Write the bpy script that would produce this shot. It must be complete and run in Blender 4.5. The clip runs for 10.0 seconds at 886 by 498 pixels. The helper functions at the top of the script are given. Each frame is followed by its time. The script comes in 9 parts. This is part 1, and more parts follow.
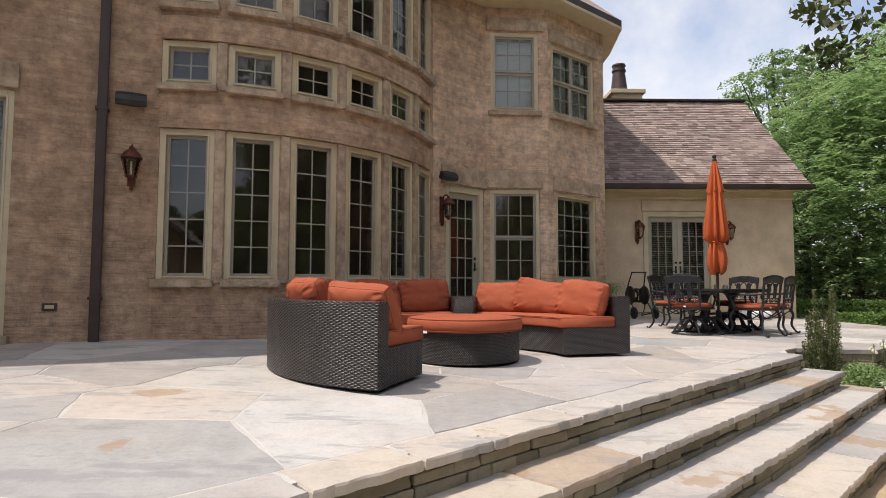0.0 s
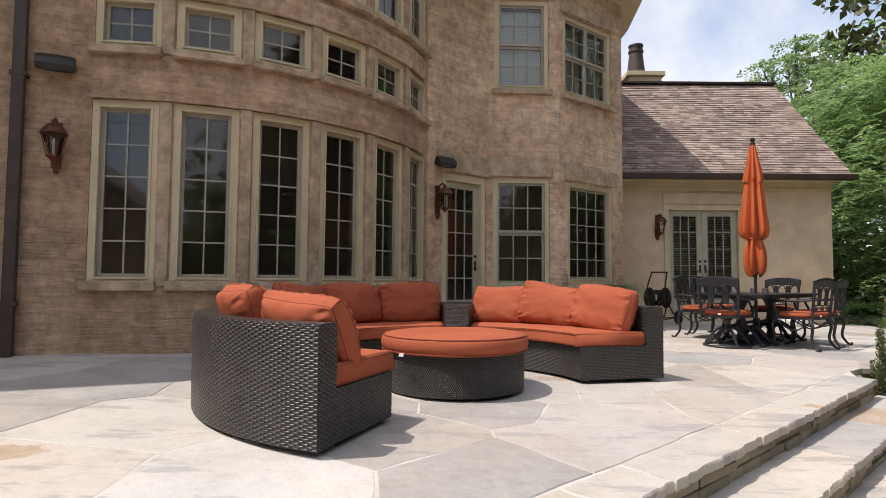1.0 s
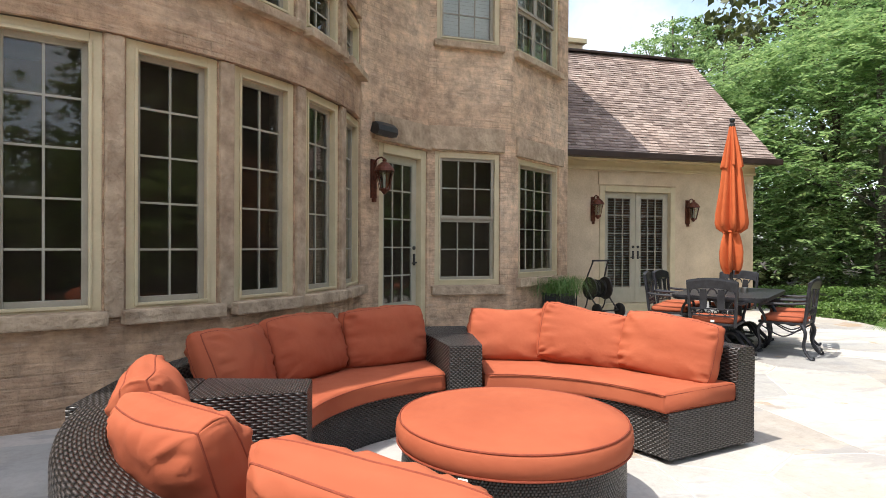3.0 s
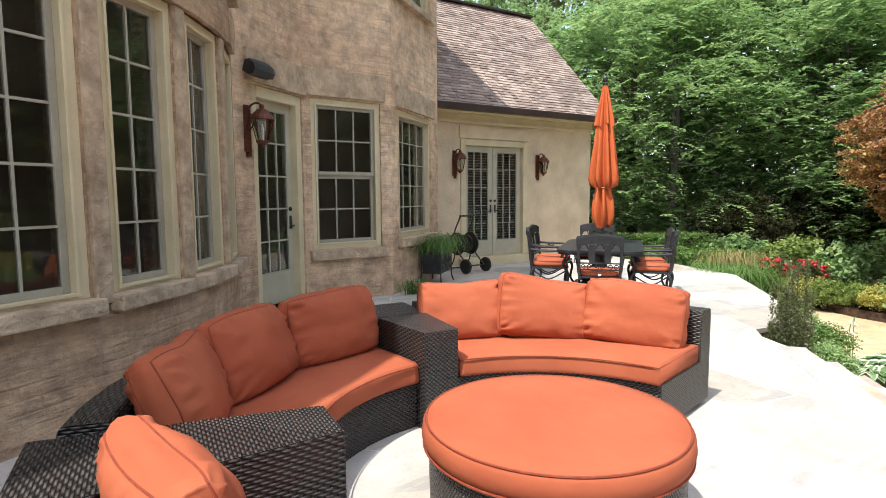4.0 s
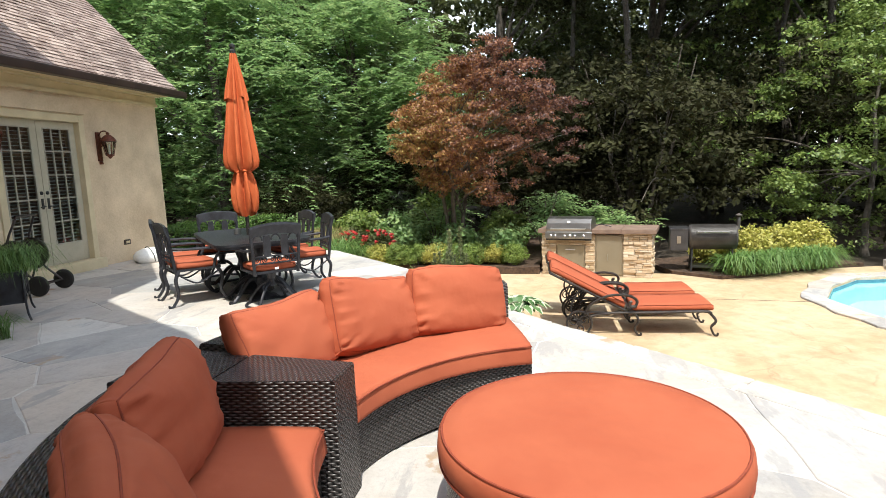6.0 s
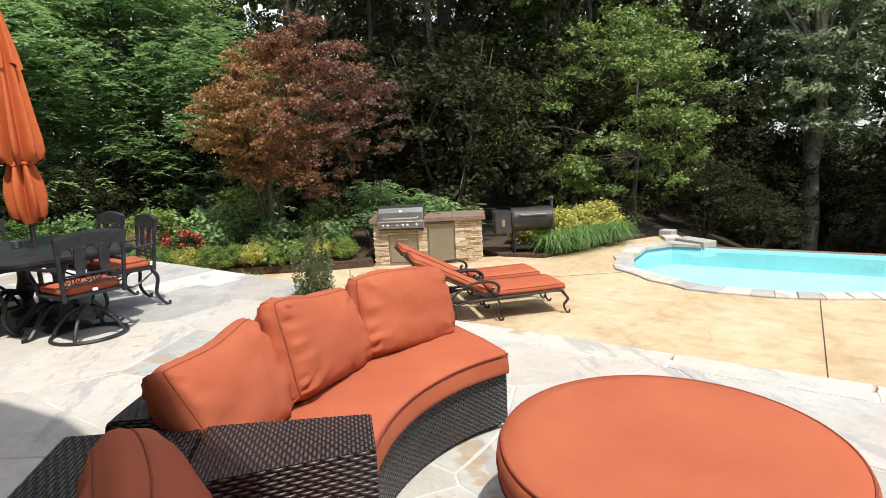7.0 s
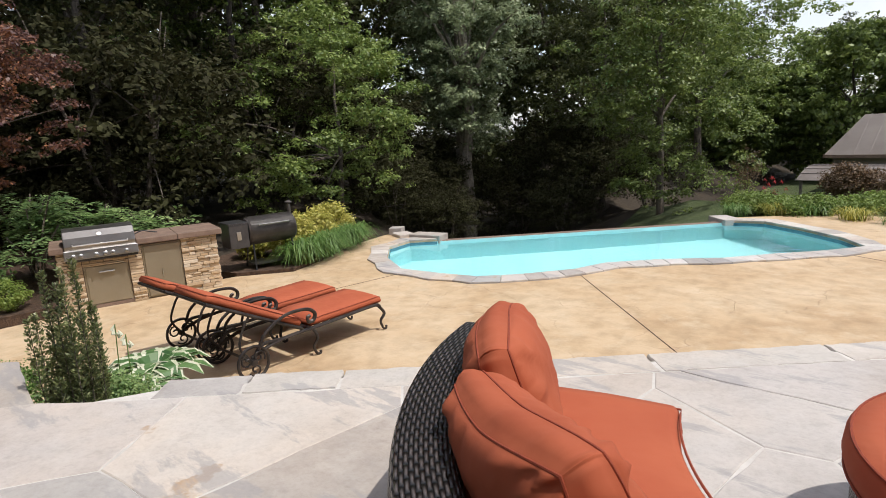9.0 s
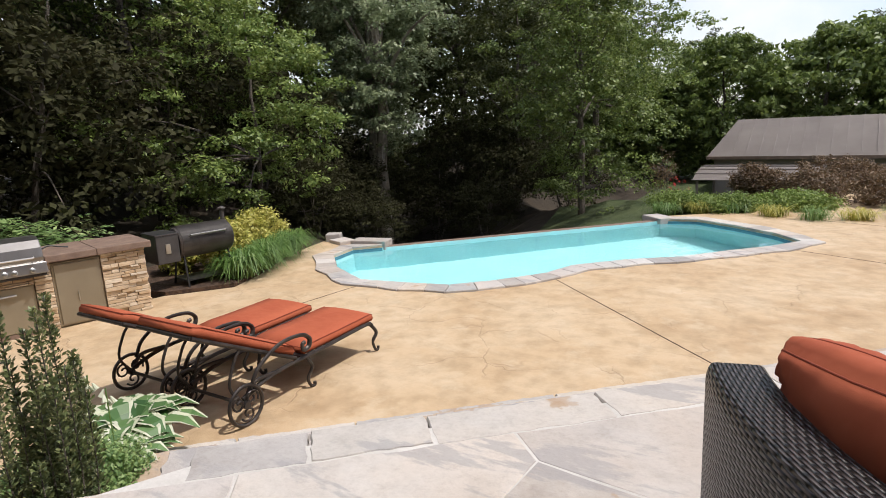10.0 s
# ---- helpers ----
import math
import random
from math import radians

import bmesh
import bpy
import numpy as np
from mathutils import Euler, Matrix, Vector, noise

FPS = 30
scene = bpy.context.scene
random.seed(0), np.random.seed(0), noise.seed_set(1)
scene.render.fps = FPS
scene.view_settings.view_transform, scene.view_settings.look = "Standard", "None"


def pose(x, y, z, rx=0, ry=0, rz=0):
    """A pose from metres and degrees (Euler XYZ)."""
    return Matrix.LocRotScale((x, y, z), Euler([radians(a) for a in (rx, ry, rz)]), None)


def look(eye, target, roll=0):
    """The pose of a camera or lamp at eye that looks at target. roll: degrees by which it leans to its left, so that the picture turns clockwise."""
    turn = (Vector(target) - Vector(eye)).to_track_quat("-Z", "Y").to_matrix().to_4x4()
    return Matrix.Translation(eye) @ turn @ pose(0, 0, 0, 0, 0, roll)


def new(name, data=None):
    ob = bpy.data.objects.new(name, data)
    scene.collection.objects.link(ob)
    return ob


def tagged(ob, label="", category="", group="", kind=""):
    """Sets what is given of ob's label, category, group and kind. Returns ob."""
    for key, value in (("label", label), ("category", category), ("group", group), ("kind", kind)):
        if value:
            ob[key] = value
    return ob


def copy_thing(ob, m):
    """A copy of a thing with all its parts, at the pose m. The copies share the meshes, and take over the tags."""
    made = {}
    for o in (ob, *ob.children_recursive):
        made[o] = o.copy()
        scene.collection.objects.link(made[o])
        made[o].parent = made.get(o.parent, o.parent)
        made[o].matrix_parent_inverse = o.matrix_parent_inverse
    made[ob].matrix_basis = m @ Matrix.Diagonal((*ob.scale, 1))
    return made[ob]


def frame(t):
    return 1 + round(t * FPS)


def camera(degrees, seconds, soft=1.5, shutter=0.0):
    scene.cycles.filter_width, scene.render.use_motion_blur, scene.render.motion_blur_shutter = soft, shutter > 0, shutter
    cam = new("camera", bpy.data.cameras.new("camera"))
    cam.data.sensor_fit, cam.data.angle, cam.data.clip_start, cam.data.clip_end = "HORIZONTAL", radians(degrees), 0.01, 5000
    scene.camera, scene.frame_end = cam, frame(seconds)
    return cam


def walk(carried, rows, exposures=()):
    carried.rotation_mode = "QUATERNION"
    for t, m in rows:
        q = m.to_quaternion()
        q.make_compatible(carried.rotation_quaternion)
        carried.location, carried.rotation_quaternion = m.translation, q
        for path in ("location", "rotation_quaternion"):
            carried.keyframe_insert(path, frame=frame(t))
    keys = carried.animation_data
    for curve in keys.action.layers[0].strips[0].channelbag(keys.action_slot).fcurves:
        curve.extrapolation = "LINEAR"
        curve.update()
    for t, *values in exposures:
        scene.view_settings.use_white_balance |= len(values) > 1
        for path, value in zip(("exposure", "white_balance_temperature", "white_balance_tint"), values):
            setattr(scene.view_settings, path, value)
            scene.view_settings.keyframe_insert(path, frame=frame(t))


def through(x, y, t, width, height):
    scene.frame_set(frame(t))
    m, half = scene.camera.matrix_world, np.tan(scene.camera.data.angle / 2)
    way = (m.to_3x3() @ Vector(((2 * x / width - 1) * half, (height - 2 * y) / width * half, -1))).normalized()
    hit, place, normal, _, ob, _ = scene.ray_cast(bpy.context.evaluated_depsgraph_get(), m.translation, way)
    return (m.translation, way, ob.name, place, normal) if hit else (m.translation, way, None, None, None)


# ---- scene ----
cam = camera(75.1, 10.0, soft=0.9)
# time, eye, target, roll
PATH = [
    (0, (0.034, 0.118, 0.783), (0.068, 2.114, 0.908), 0.1),
    (0.5, (0.207, 0.754, 0.822), (0.223, 2.751, 0.938), 0.1),
    (1, (0.239, 1.39, 0.883), (0.248, 3.387, 0.991), 0.4),
    (1.5, (0.121, 1.963, 0.994), (0.15, 3.96, 1.097), 0.4),
    (2, (-0.088, 2.416, 1.107), (0.005, 4.412, 1.194), 0.5),
    (2.2, (-0.193, 2.615, 1.132), (-0.043, 4.608, 1.216), 0.3),
    (3.5, (-1.055, 3.779, 1.412), (-0.292, 5.625, 1.315), 0.2),
    (4, (-1.415, 4.264, 1.44), (-0.333, 5.936, 1.253), -0.4),
    (4.5, (-1.719, 4.741, 1.44), (-0.324, 6.154, 1.199), -0.7),
    (5, (-1.992, 5.284, 1.497), (-0.358, 6.402, 1.214), -1.0),
    (5.5, (-2.055, 5.755, 1.485), (-0.216, 6.482, 1.183), -1.8),
    (5.7, (-1.984, 5.972, 1.475), (-0.085, 6.532, 1.187), -1.9),
    (6.8, (-1.422, 7.047, 1.493), (0.529, 6.766, 1.152), -2.9),
    (7, (-1.266, 7.217, 1.487), (0.658, 6.795, 1.137), -2.8),
    (7.5, (-0.867, 7.56, 1.489), (0.935, 6.773, 1.121), -3.2),
    (8, (-0.36, 7.835, 1.476), (1.283, 6.76, 1.096), -3.1),
    (8.5, (0.149, 8.092, 1.468), (1.617, 6.79, 1.079), -2.8),
    (9, (0.729, 8.238, 1.428), (2.057, 6.796, 1.032), -3.1),
    (9.5, (1.348, 8.373, 1.441), (2.523, 6.806, 1.037), -2.8),
    (10, (2.026, 8.407, 1.419), (3.051, 6.738, 1.012), -2.6),
]
walk(cam, [(t, look(eye, target, roll)) for t, eye, target, roll in PATH],
     exposures=[(0.0, 0.48, 6650, 13), (1.0, 0.58, 6650, 13), (2.0, 0.94, 6550, 11), (3.5, 1.24, 6450, 6), (4.5, 1.30, 6380, 5), (5.5, 1.24, 6350, 5), (7.0, 0.92, 6350, 5), (8.0, 0.62, 6400, 8), (9.0, 0.46, 6420, 12), (10.0, 0.46, 6420, 13)])

# ---- light ----
SUN_TO = Vector((-0.49, -0.13, 1.0)).normalized()   # towards the sun
world = bpy.data.worlds.new("sky")
scene.world = world
world.use_nodes = True
wn = world.node_tree
sky = wn.nodes.new("ShaderNodeTexSky")
sky.sky_type = "NISHITA"
sky.sun_disc = False
sky.sun_elevation = math.asin(SUN_TO.z)
sky.sun_rotation = math.atan2(SUN_TO.x, SUN_TO.y)
sky.air_density, sky.dust_density, sky.ozone_density = 1.0, 2.0, 1.0
# thin bright cloud drifting over a hazy blue sky
aim = wn.nodes.new("ShaderNodeTexCoord").outputs["Generated"]
cloud = wn.nodes.new("ShaderNodeTexNoise")
cloud.inputs["Scale"].default_value, cloud.inputs["Detail"].default_value, cloud.inputs["Roughness"].default_value = 2.3, 7.0, 0.58
wn.links.new(aim, cloud.inputs["Vector"])
cover = wn.nodes.new("ShaderNodeValToRGB")
cover.color_ramp.elements[0].position, cover.color_ramp.elements[0].color = 0.40, (0.10, 0.10, 0.10, 1)
cover.color_ramp.elements[1].position, cover.color_ramp.elements[1].color = 0.66, (0.88, 0.88, 0.88, 1)
wn.links.new(cloud.outputs[0], cover.inputs[0])
veil = wn.nodes.new("ShaderNodeMix")
veil.data_type = "RGBA"
wn.links.new(cover.outputs[0], veil.inputs[0])
wn.links.new(sky.outputs[0], veil.inputs[6])
veil.inputs[7].default_value = (5.4, 5.35, 5.25, 1)
wn.links.new(veil.outputs[2], wn.nodes["Background"].inputs[0])
wn.nodes["Background"].inputs[1].default_value = 0.15
sun = new("sun", bpy.data.lights.new("sun", "SUN"))
sun.data.energy, sun.data.angle, sun.data.color = 2.7, radians(0.5), (1.0, 0.95, 0.87)
sun.matrix_world = look(SUN_TO * 40, (0, 0, 0))

# ---- materials ----
def nodes_of(name, rough=0.6, metal=0.0):
    m = bpy.data.materials.new(name)
    m.use_nodes = True
    nt = m.node_tree
    b = nt.nodes["Principled BSDF"]
    b.inputs["Roughness"].default_value = rough
    b.inputs["Metallic"].default_value = metal
    return m, nt, b


def noise_node(nt, scale, detail=4.0, rough=0.55, vec=None):
    n = nt.nodes.new("ShaderNodeTexNoise")
    n.inputs["Scale"].default_value, n.inputs["Detail"].default_value, n.inputs["Roughness"].default_value = scale, detail, rough
    if vec is not None:
        nt.links.new(vec, n.inputs["Vector"])
    return n


def ramp_node(nt, fac, stops):
    r = nt.nodes.new("ShaderNodeValToRGB")
    while len(r.color_ramp.elements) < len(stops):
        r.color_ramp.elements.new(0.5)
    for e, (p, c) in zip(r.color_ramp.elements, stops):
        e.position, e.color = p, (*c, 1)
    nt.links.new(fac, r.inputs[0])
    return r


def mix_node(nt, kind, fac, a, b):
    x = nt.nodes.new("ShaderNodeMix")
    x.data_type, x.blend_type = "RGBA", kind
    if isinstance(fac, float):
        x.inputs[0].default_value = fac
    else:
        nt.links.new(fac, x.inputs[0])
    for s, v in ((x.inputs[6], a), (x.inputs[7], b)):
        if isinstance(v, tuple):
            s.default_value = (*v, 1)
        else:
            nt.links.new(v, s)
    return x.outputs[2]


def math_node(nt, op, a, b=0.0):
    x = nt.nodes.new("ShaderNodeMath")
    x.operation = op
    for s, v in zip(x.inputs, (a, b)):
        if isinstance(v, (int, float)):
            s.default_value = v
        else:
            nt.links.new(v, s)
    return x.outputs[0]


def bump_to(nt, b, height, strength, dist=0.01, under=None):
    n = nt.nodes.new("ShaderNodeBump")
    n.inputs["Strength"].default_value, n.inputs["Distance"].default_value = strength, dist
    nt.links.new(height, n.inputs["Height"])
    if under is not None:
        nt.links.new(under, n.inputs["Normal"])
    nt.links.new(n.outputs[0], b.inputs["Normal"])
    return n.outputs[0]


def place(nt):
    """World position, so that grain keeps its true size."""
    return nt.nodes.new("ShaderNodeNewGeometry").outputs["Position"]


def surf(name, dark, light, scale=3.0, rough=0.6, metal=0.0, bump=0.3, fine=60.0, spread=(0.35, 0.65), vary=0.0, dist=0.006):
    """A plain surface: colour wandering between two tones at a coarse and a fine size, with fine relief."""
    m, nt, b = nodes_of(name, rough, metal)
    p = place(nt)
    n1, n2 = noise_node(nt, scale, 5, vec=p), noise_node(nt, fine, 3, vec=p)
    mixed = math_node(nt, "ADD", math_node(nt, "MULTIPLY", n1.outputs[0], 0.75), math_node(nt, "MULTIPLY", n2.outputs[0], 0.25))
    col = ramp_node(nt, mixed, [(spread[0], dark), (spread[1], light)]).outputs[0]
    if vary:
        r = nt.nodes.new("ShaderNodeObjectInfo").outputs["Random"]
        k = math_node(nt, "ADD", math_node(nt, "MULTIPLY", r, vary), 1 - vary / 2)
        c = nt.nodes.new("ShaderNodeCombineColor")
        for i in range(3):
            nt.links.new(k, c.inputs[i])
        col = mix_node(nt, "MULTIPLY", 1.0, col, c.outputs[0])
    nt.links.new(col, b.inputs["Base Color"])
    if bump:
        bump_to(nt, b, n2.outputs[0], bump, dist)
    return m


def stucco_material(name, shows, wash, tone=(1.0, 1.0, 1.0)):
    """Brick under a thin lime parge: shows = how much brick comes through, wash = how much pale lime lies on it."""
    m, nt, b = nodes_of(name, 0.9)
    p = place(nt)
    uv = nt.nodes.new("ShaderNodeTexCoord").outputs["UV"]
    wob = noise_node(nt, 3.0, 3, vec=p)
    shift = nt.nodes.new("ShaderNodeVectorMath")
    shift.operation = "MULTIPLY_ADD"
    nt.links.new(wob.outputs["Color"], shift.inputs[0])
    shift.inputs[1].default_value = (0.05, 0.05, 0)
    nt.links.new(uv, shift.inputs[2])
    br = nt.nodes.new("ShaderNodeTexBrick")
    nt.links.new(shift.outputs[0], br.inputs["Vector"])
    br.inputs["Scale"].default_value = 1.0
    br.inputs["Brick Width"].default_value, br.inputs["Row Height"].default_value = 0.24, 0.078
    br.inputs["Mortar Size"].default_value, br.inputs["Mortar Smooth"].default_value = 0.012, 1.0
    big, mid, fin = noise_node(nt, 0.7, 5, vec=p), noise_node(nt, 5.0, 5, 0.65, vec=p), noise_node(nt, 70.0, 3, vec=p)
    c1 = ramp_node(nt, big.outputs[0], [(at_, tuple(c * k for c, k in zip(rgb, tone))) for at_, rgb in ((0.3, (0.405, 0.262, 0.170)), (0.5, (0.515, 0.350, 0.232)), (0.72, (0.635, 0.458, 0.318)))]).outputs[0]
    c2 = ramp_node(nt, mid.outputs[0], [(0.3, (0.62, 0.62, 0.63)), (0.55, (1.0, 1.0, 1.0)), (0.75, (1.18, 1.16, 1.12))]).outputs[0]
    col = mix_node(nt, "MULTIPLY", 0.9, c1, c2)
    speck = ramp_node(nt, noise_node(nt, 8.0, 6, 0.7, vec=p).outputs[0], [(0.36, (0.62, 0.61, 0.59)), (0.5, (1.0, 1.0, 1.0)), (0.66, (1.2, 1.19, 1.17))]).outputs[0]
    col = mix_node(nt, "MULTIPLY", 0.65, col, speck)
    thin = nt.nodes.new("ShaderNodeMapping")
    thin.inputs["Scale"].default_value = (9.0, 9.0, 1.1)
    nt.links.new(p, thin.inputs["Vector"])
    streak = ramp_node(nt, noise_node(nt, 1.0, 5, 0.6, vec=thin.outputs[0]).outputs[0], [(0.35, (0.78, 0.77, 0.75)), (0.62, (1.1, 1.1, 1.09))]).outputs[0]
    flat = nt.nodes.new("ShaderNodeMapping")
    flat.inputs["Scale"].default_value = (1.9, 1.9, 11.0)
    nt.links.new(p, flat.inputs["Vector"])
    course = ramp_node(nt, noise_node(nt, 1.0, 4, 0.6, vec=flat.outputs[0]).outputs[0], [(0.36, (0.74, 0.72, 0.70)), (0.60, (1.08, 1.08, 1.07))]).outputs[0]
    col = mix_node(nt, "MULTIPLY", 0.6, mix_node(nt, "MULTIPLY", 0.3, col, streak), course)
    patch = ramp_node(nt, noise_node(nt, 1.6, 4, vec=p).outputs[0], [(0.42, (0, 0, 0)), (0.62, (1, 1, 1))]).outputs[0]
    # brick showing through the wash in ragged courses, and pale scrapes of lime
    bare = ramp_node(nt, noise_node(nt, 1.7, 5, 0.62, vec=flat.outputs[0]).outputs[0], [(0.50, (0, 0, 0)), (0.66, (1, 1, 1))]).outputs[0]
    col = mix_node(nt, "MIX", math_node(nt, "MULTIPLY", bare, shows), col, (0.30, 0.165, 0.105))
    lime = ramp_node(nt, noise_node(nt, 2.3, 6, 0.68, vec=flat.outputs[0]).outputs[0], [(0.56, (0, 0, 0)), (0.72, (1, 1, 1))]).outputs[0]
    col = mix_node(nt, "MIX", math_node(nt, "MULTIPLY", lime, wash), col, (0.66, 0.53, 0.42))
    joint = math_node(nt, "MULTIPLY", math_node(nt, "MULTIPLY", br.outputs["Fac"], patch), 0.26)
    col = mix_node(nt, "MIX", joint, col, (0.24, 0.18, 0.13))
    nt.links.new(col, b.inputs["Base Color"])
    h = math_node(nt, "SUBTRACT", math_node(nt, "MULTIPLY", mid.outputs[0], 0.9), math_node(nt, "MULTIPLY", math_node(nt, "MULTIPLY", br.outputs["Fac"], patch), 0.12))
    trowel = noise_node(nt, 2.6, 6, 0.6, vec=flat.outputs[0])
    h = math_node(nt, "ADD", h, math_node(nt, "MULTIPLY", trowel.outputs[0], 0.5))
    first = bump_to(nt, b, h, 1.0, 0.045)
    bump_to(nt, b, fin.outputs[0], 0.35, 0.004, first)
    return m


def weave_material(name, dark, light, width=0.044, row=0.0108):
    """Flat resin strands going over and under upright stakes, in the unwrapped metres of the part."""
    m, nt, b = nodes_of(name, 0.36)
    xyz = nt.nodes.new("ShaderNodeSeparateXYZ")
    nt.links.new(nt.nodes.new("ShaderNodeTexCoord").outputs["UV"], xyz.inputs[0])
    v = math_node(nt, "DIVIDE", xyz.outputs[1], row)
    strand = math_node(nt, "POWER", math_node(nt, "SINE", math_node(nt, "MULTIPLY", math_node(nt, "FRACT", v), math.pi)), 0.6)
    turn = math_node(nt, "ADD", math_node(nt, "MULTIPLY", xyz.outputs[0], 2 * math.pi / width), math_node(nt, "MULTIPLY", math_node(nt, "FLOOR", v), math.pi))
    over = math_node(nt, "ADD", math_node(nt, "MULTIPLY", math_node(nt, "COSINE", turn), 0.5), 0.5)
    h = math_node(nt, "MULTIPLY", strand, math_node(nt, "POWER", over, 0.7))
    # colour follows height: shade painted into the gaps, highlights onto the strand tops
    col = ramp_node(nt, h, [(0.0, (0.004, 0.004, 0.004)), (0.35, dark), (0.9, light)]).outputs[0]
    soft = noise_node(nt, 4.0, 3, vec=place(nt))
    tone = ramp_node(nt, soft.outputs[0], [(0.3, (0.75, 0.75, 0.75)), (0.7, (1.2, 1.2, 1.2))]).outputs[0]
    nt.links.new(mix_node(nt, "MULTIPLY", 1.0, col, tone), b.inputs["Base Color"])
    bump_to(nt, b, h, 1.0, 0.008)
    return m


def cloth_material(name, dark, light):
    m, nt, b = nodes_of(name, 0.85)
    b.inputs["Specular IOR Level"].default_value = 0.3
    p = place(nt)
    n1, n2, n3 = noise_node(nt, 2.5, 3, vec=p), noise_node(nt, 420.0, 2, vec=p), noise_node(nt, 11.0, 2, 0.4, vec=p)
    nt.links.new(ramp_node(nt, n1.outputs[0], [(0.3, dark), (0.7, light)]).outputs[0], b.inputs["Base Color"])
    first = bump_to(nt, b, n3.outputs[0], 0.22, 0.03)
    bump_to(nt, b, n2.outputs[0], 0.25, 0.001, first)
    return m


def stone_material(name, tones, rough=0.75, bump=0.5, vein=0.5, stains=False):
    """Natural stone pieces: every piece takes its own tone, with blotches and a riven face."""
    m, nt, b = nodes_of(name, rough)
    p = place(nt)
    rnd = nt.nodes.new("ShaderNodeObjectInfo").outputs["Random"]
    base = ramp_node(nt, rnd, [(i / max(1, len(tones) - 1), c) for i, c in enumerate(tones)])
    base.color_ramp.interpolation = "CONSTANT" if len(tones) > 4 else "LINEAR"
    n1, n2, n3 = noise_node(nt, 1.7, 6, 0.6, vec=p), noise_node(nt, 9.0, 5, 0.65, vec=p), noise_node(nt, 60.0, 4, vec=p)
    t1 = ramp_node(nt, n1.outputs[0], [(0.3, (0.72, 0.70, 0.68)), (0.5, (1, 1, 1)), (0.7, (1.12, 1.1, 1.06))]).outputs[0]
    t2 = ramp_node(nt, n2.outputs[0], [(0.30, (0.76, 0.75, 0.74)), (0.46, (0.98, 0.98, 0.98)), (0.66, (1.07, 1.07, 1.07))]).outputs[0]
    col = mix_node(nt, "MULTIPLY", vein, mix_node(nt, "MULTIPLY", vein, base.outputs[0], t1), t2)
    grit = ramp_node(nt, noise_node(nt, 34.0, 5, 0.7, vec=p).outputs[0], [(0.36, (0.74, 0.73, 0.72)), (0.5, (1.0, 1.0, 1.0)), (0.66, (1.12, 1.12, 1.12))]).outputs[0]
    col = mix_node(nt, "MULTIPLY", 0.28, col, grit)
    if stains:
        smear = ramp_node(nt, noise_node(nt, 2.3, 7, 0.68, vec=p).outputs["Fac"], [(0.52, (0, 0, 0)), (0.64, (1, 1, 1))]).outputs[0]
        col = mix_node(nt, "MIX", math_node(nt, "MULTIPLY", smear, 0.22), col, (0.58, 0.56, 0.535))
        where = noise_node(nt, 0.85, 7, 0.62, vec=p)
        rust = ramp_node(nt, where.outputs[0], [(0.615, (0, 0, 0)), (0.635, (1, 1, 1))]).outputs[0]
        blush = ramp_node(nt, noise_node(nt, 0.6, 5, 0.6, vec=p).outputs["Fac"], [(0.45, (1.0, 1.0, 1.0)), (0.62, (1.05, 0.985, 0.92))]).outputs[0]
        col = mix_node(nt, "MULTIPLY", 0.8, col, blush)
        col = mix_node(nt, "MIX", math_node(nt, "MULTIPLY", math_node(nt, "MULTIPLY", rust, n2.outputs[0]), 1.25), col, (0.34, 0.22, 0.12))
        rip = nt.nodes.new("ShaderNodeMapping")
        rip.inputs["Rotation"].default_value = (0, 0, 0.6)
        rip.inputs["Scale"].default_value = (1.0, 3.6, 1.0)
        nt.links.new(p, rip.inputs["Vector"])
        grey = ramp_node(nt, noise_node(nt, 1.0, 6, 0.65, vec=rip.outputs[0]).outputs["Fac"], [(0.555, (0, 0, 0)), (0.60, (1, 1, 1))]).outputs[0]
        col = mix_node(nt, "MIX", math_node(nt, "MULTIPLY", grey, 0.55), col, (0.27, 0.265, 0.27))
    nt.links.new(col, b.inputs["Base Color"])
    h = math_node(nt, "ADD", n2.outputs[0], math_node(nt, "MULTIPLY", n3.outputs[0], 0.3))
    bump_to(nt, b, h, bump, 0.012)
    return m


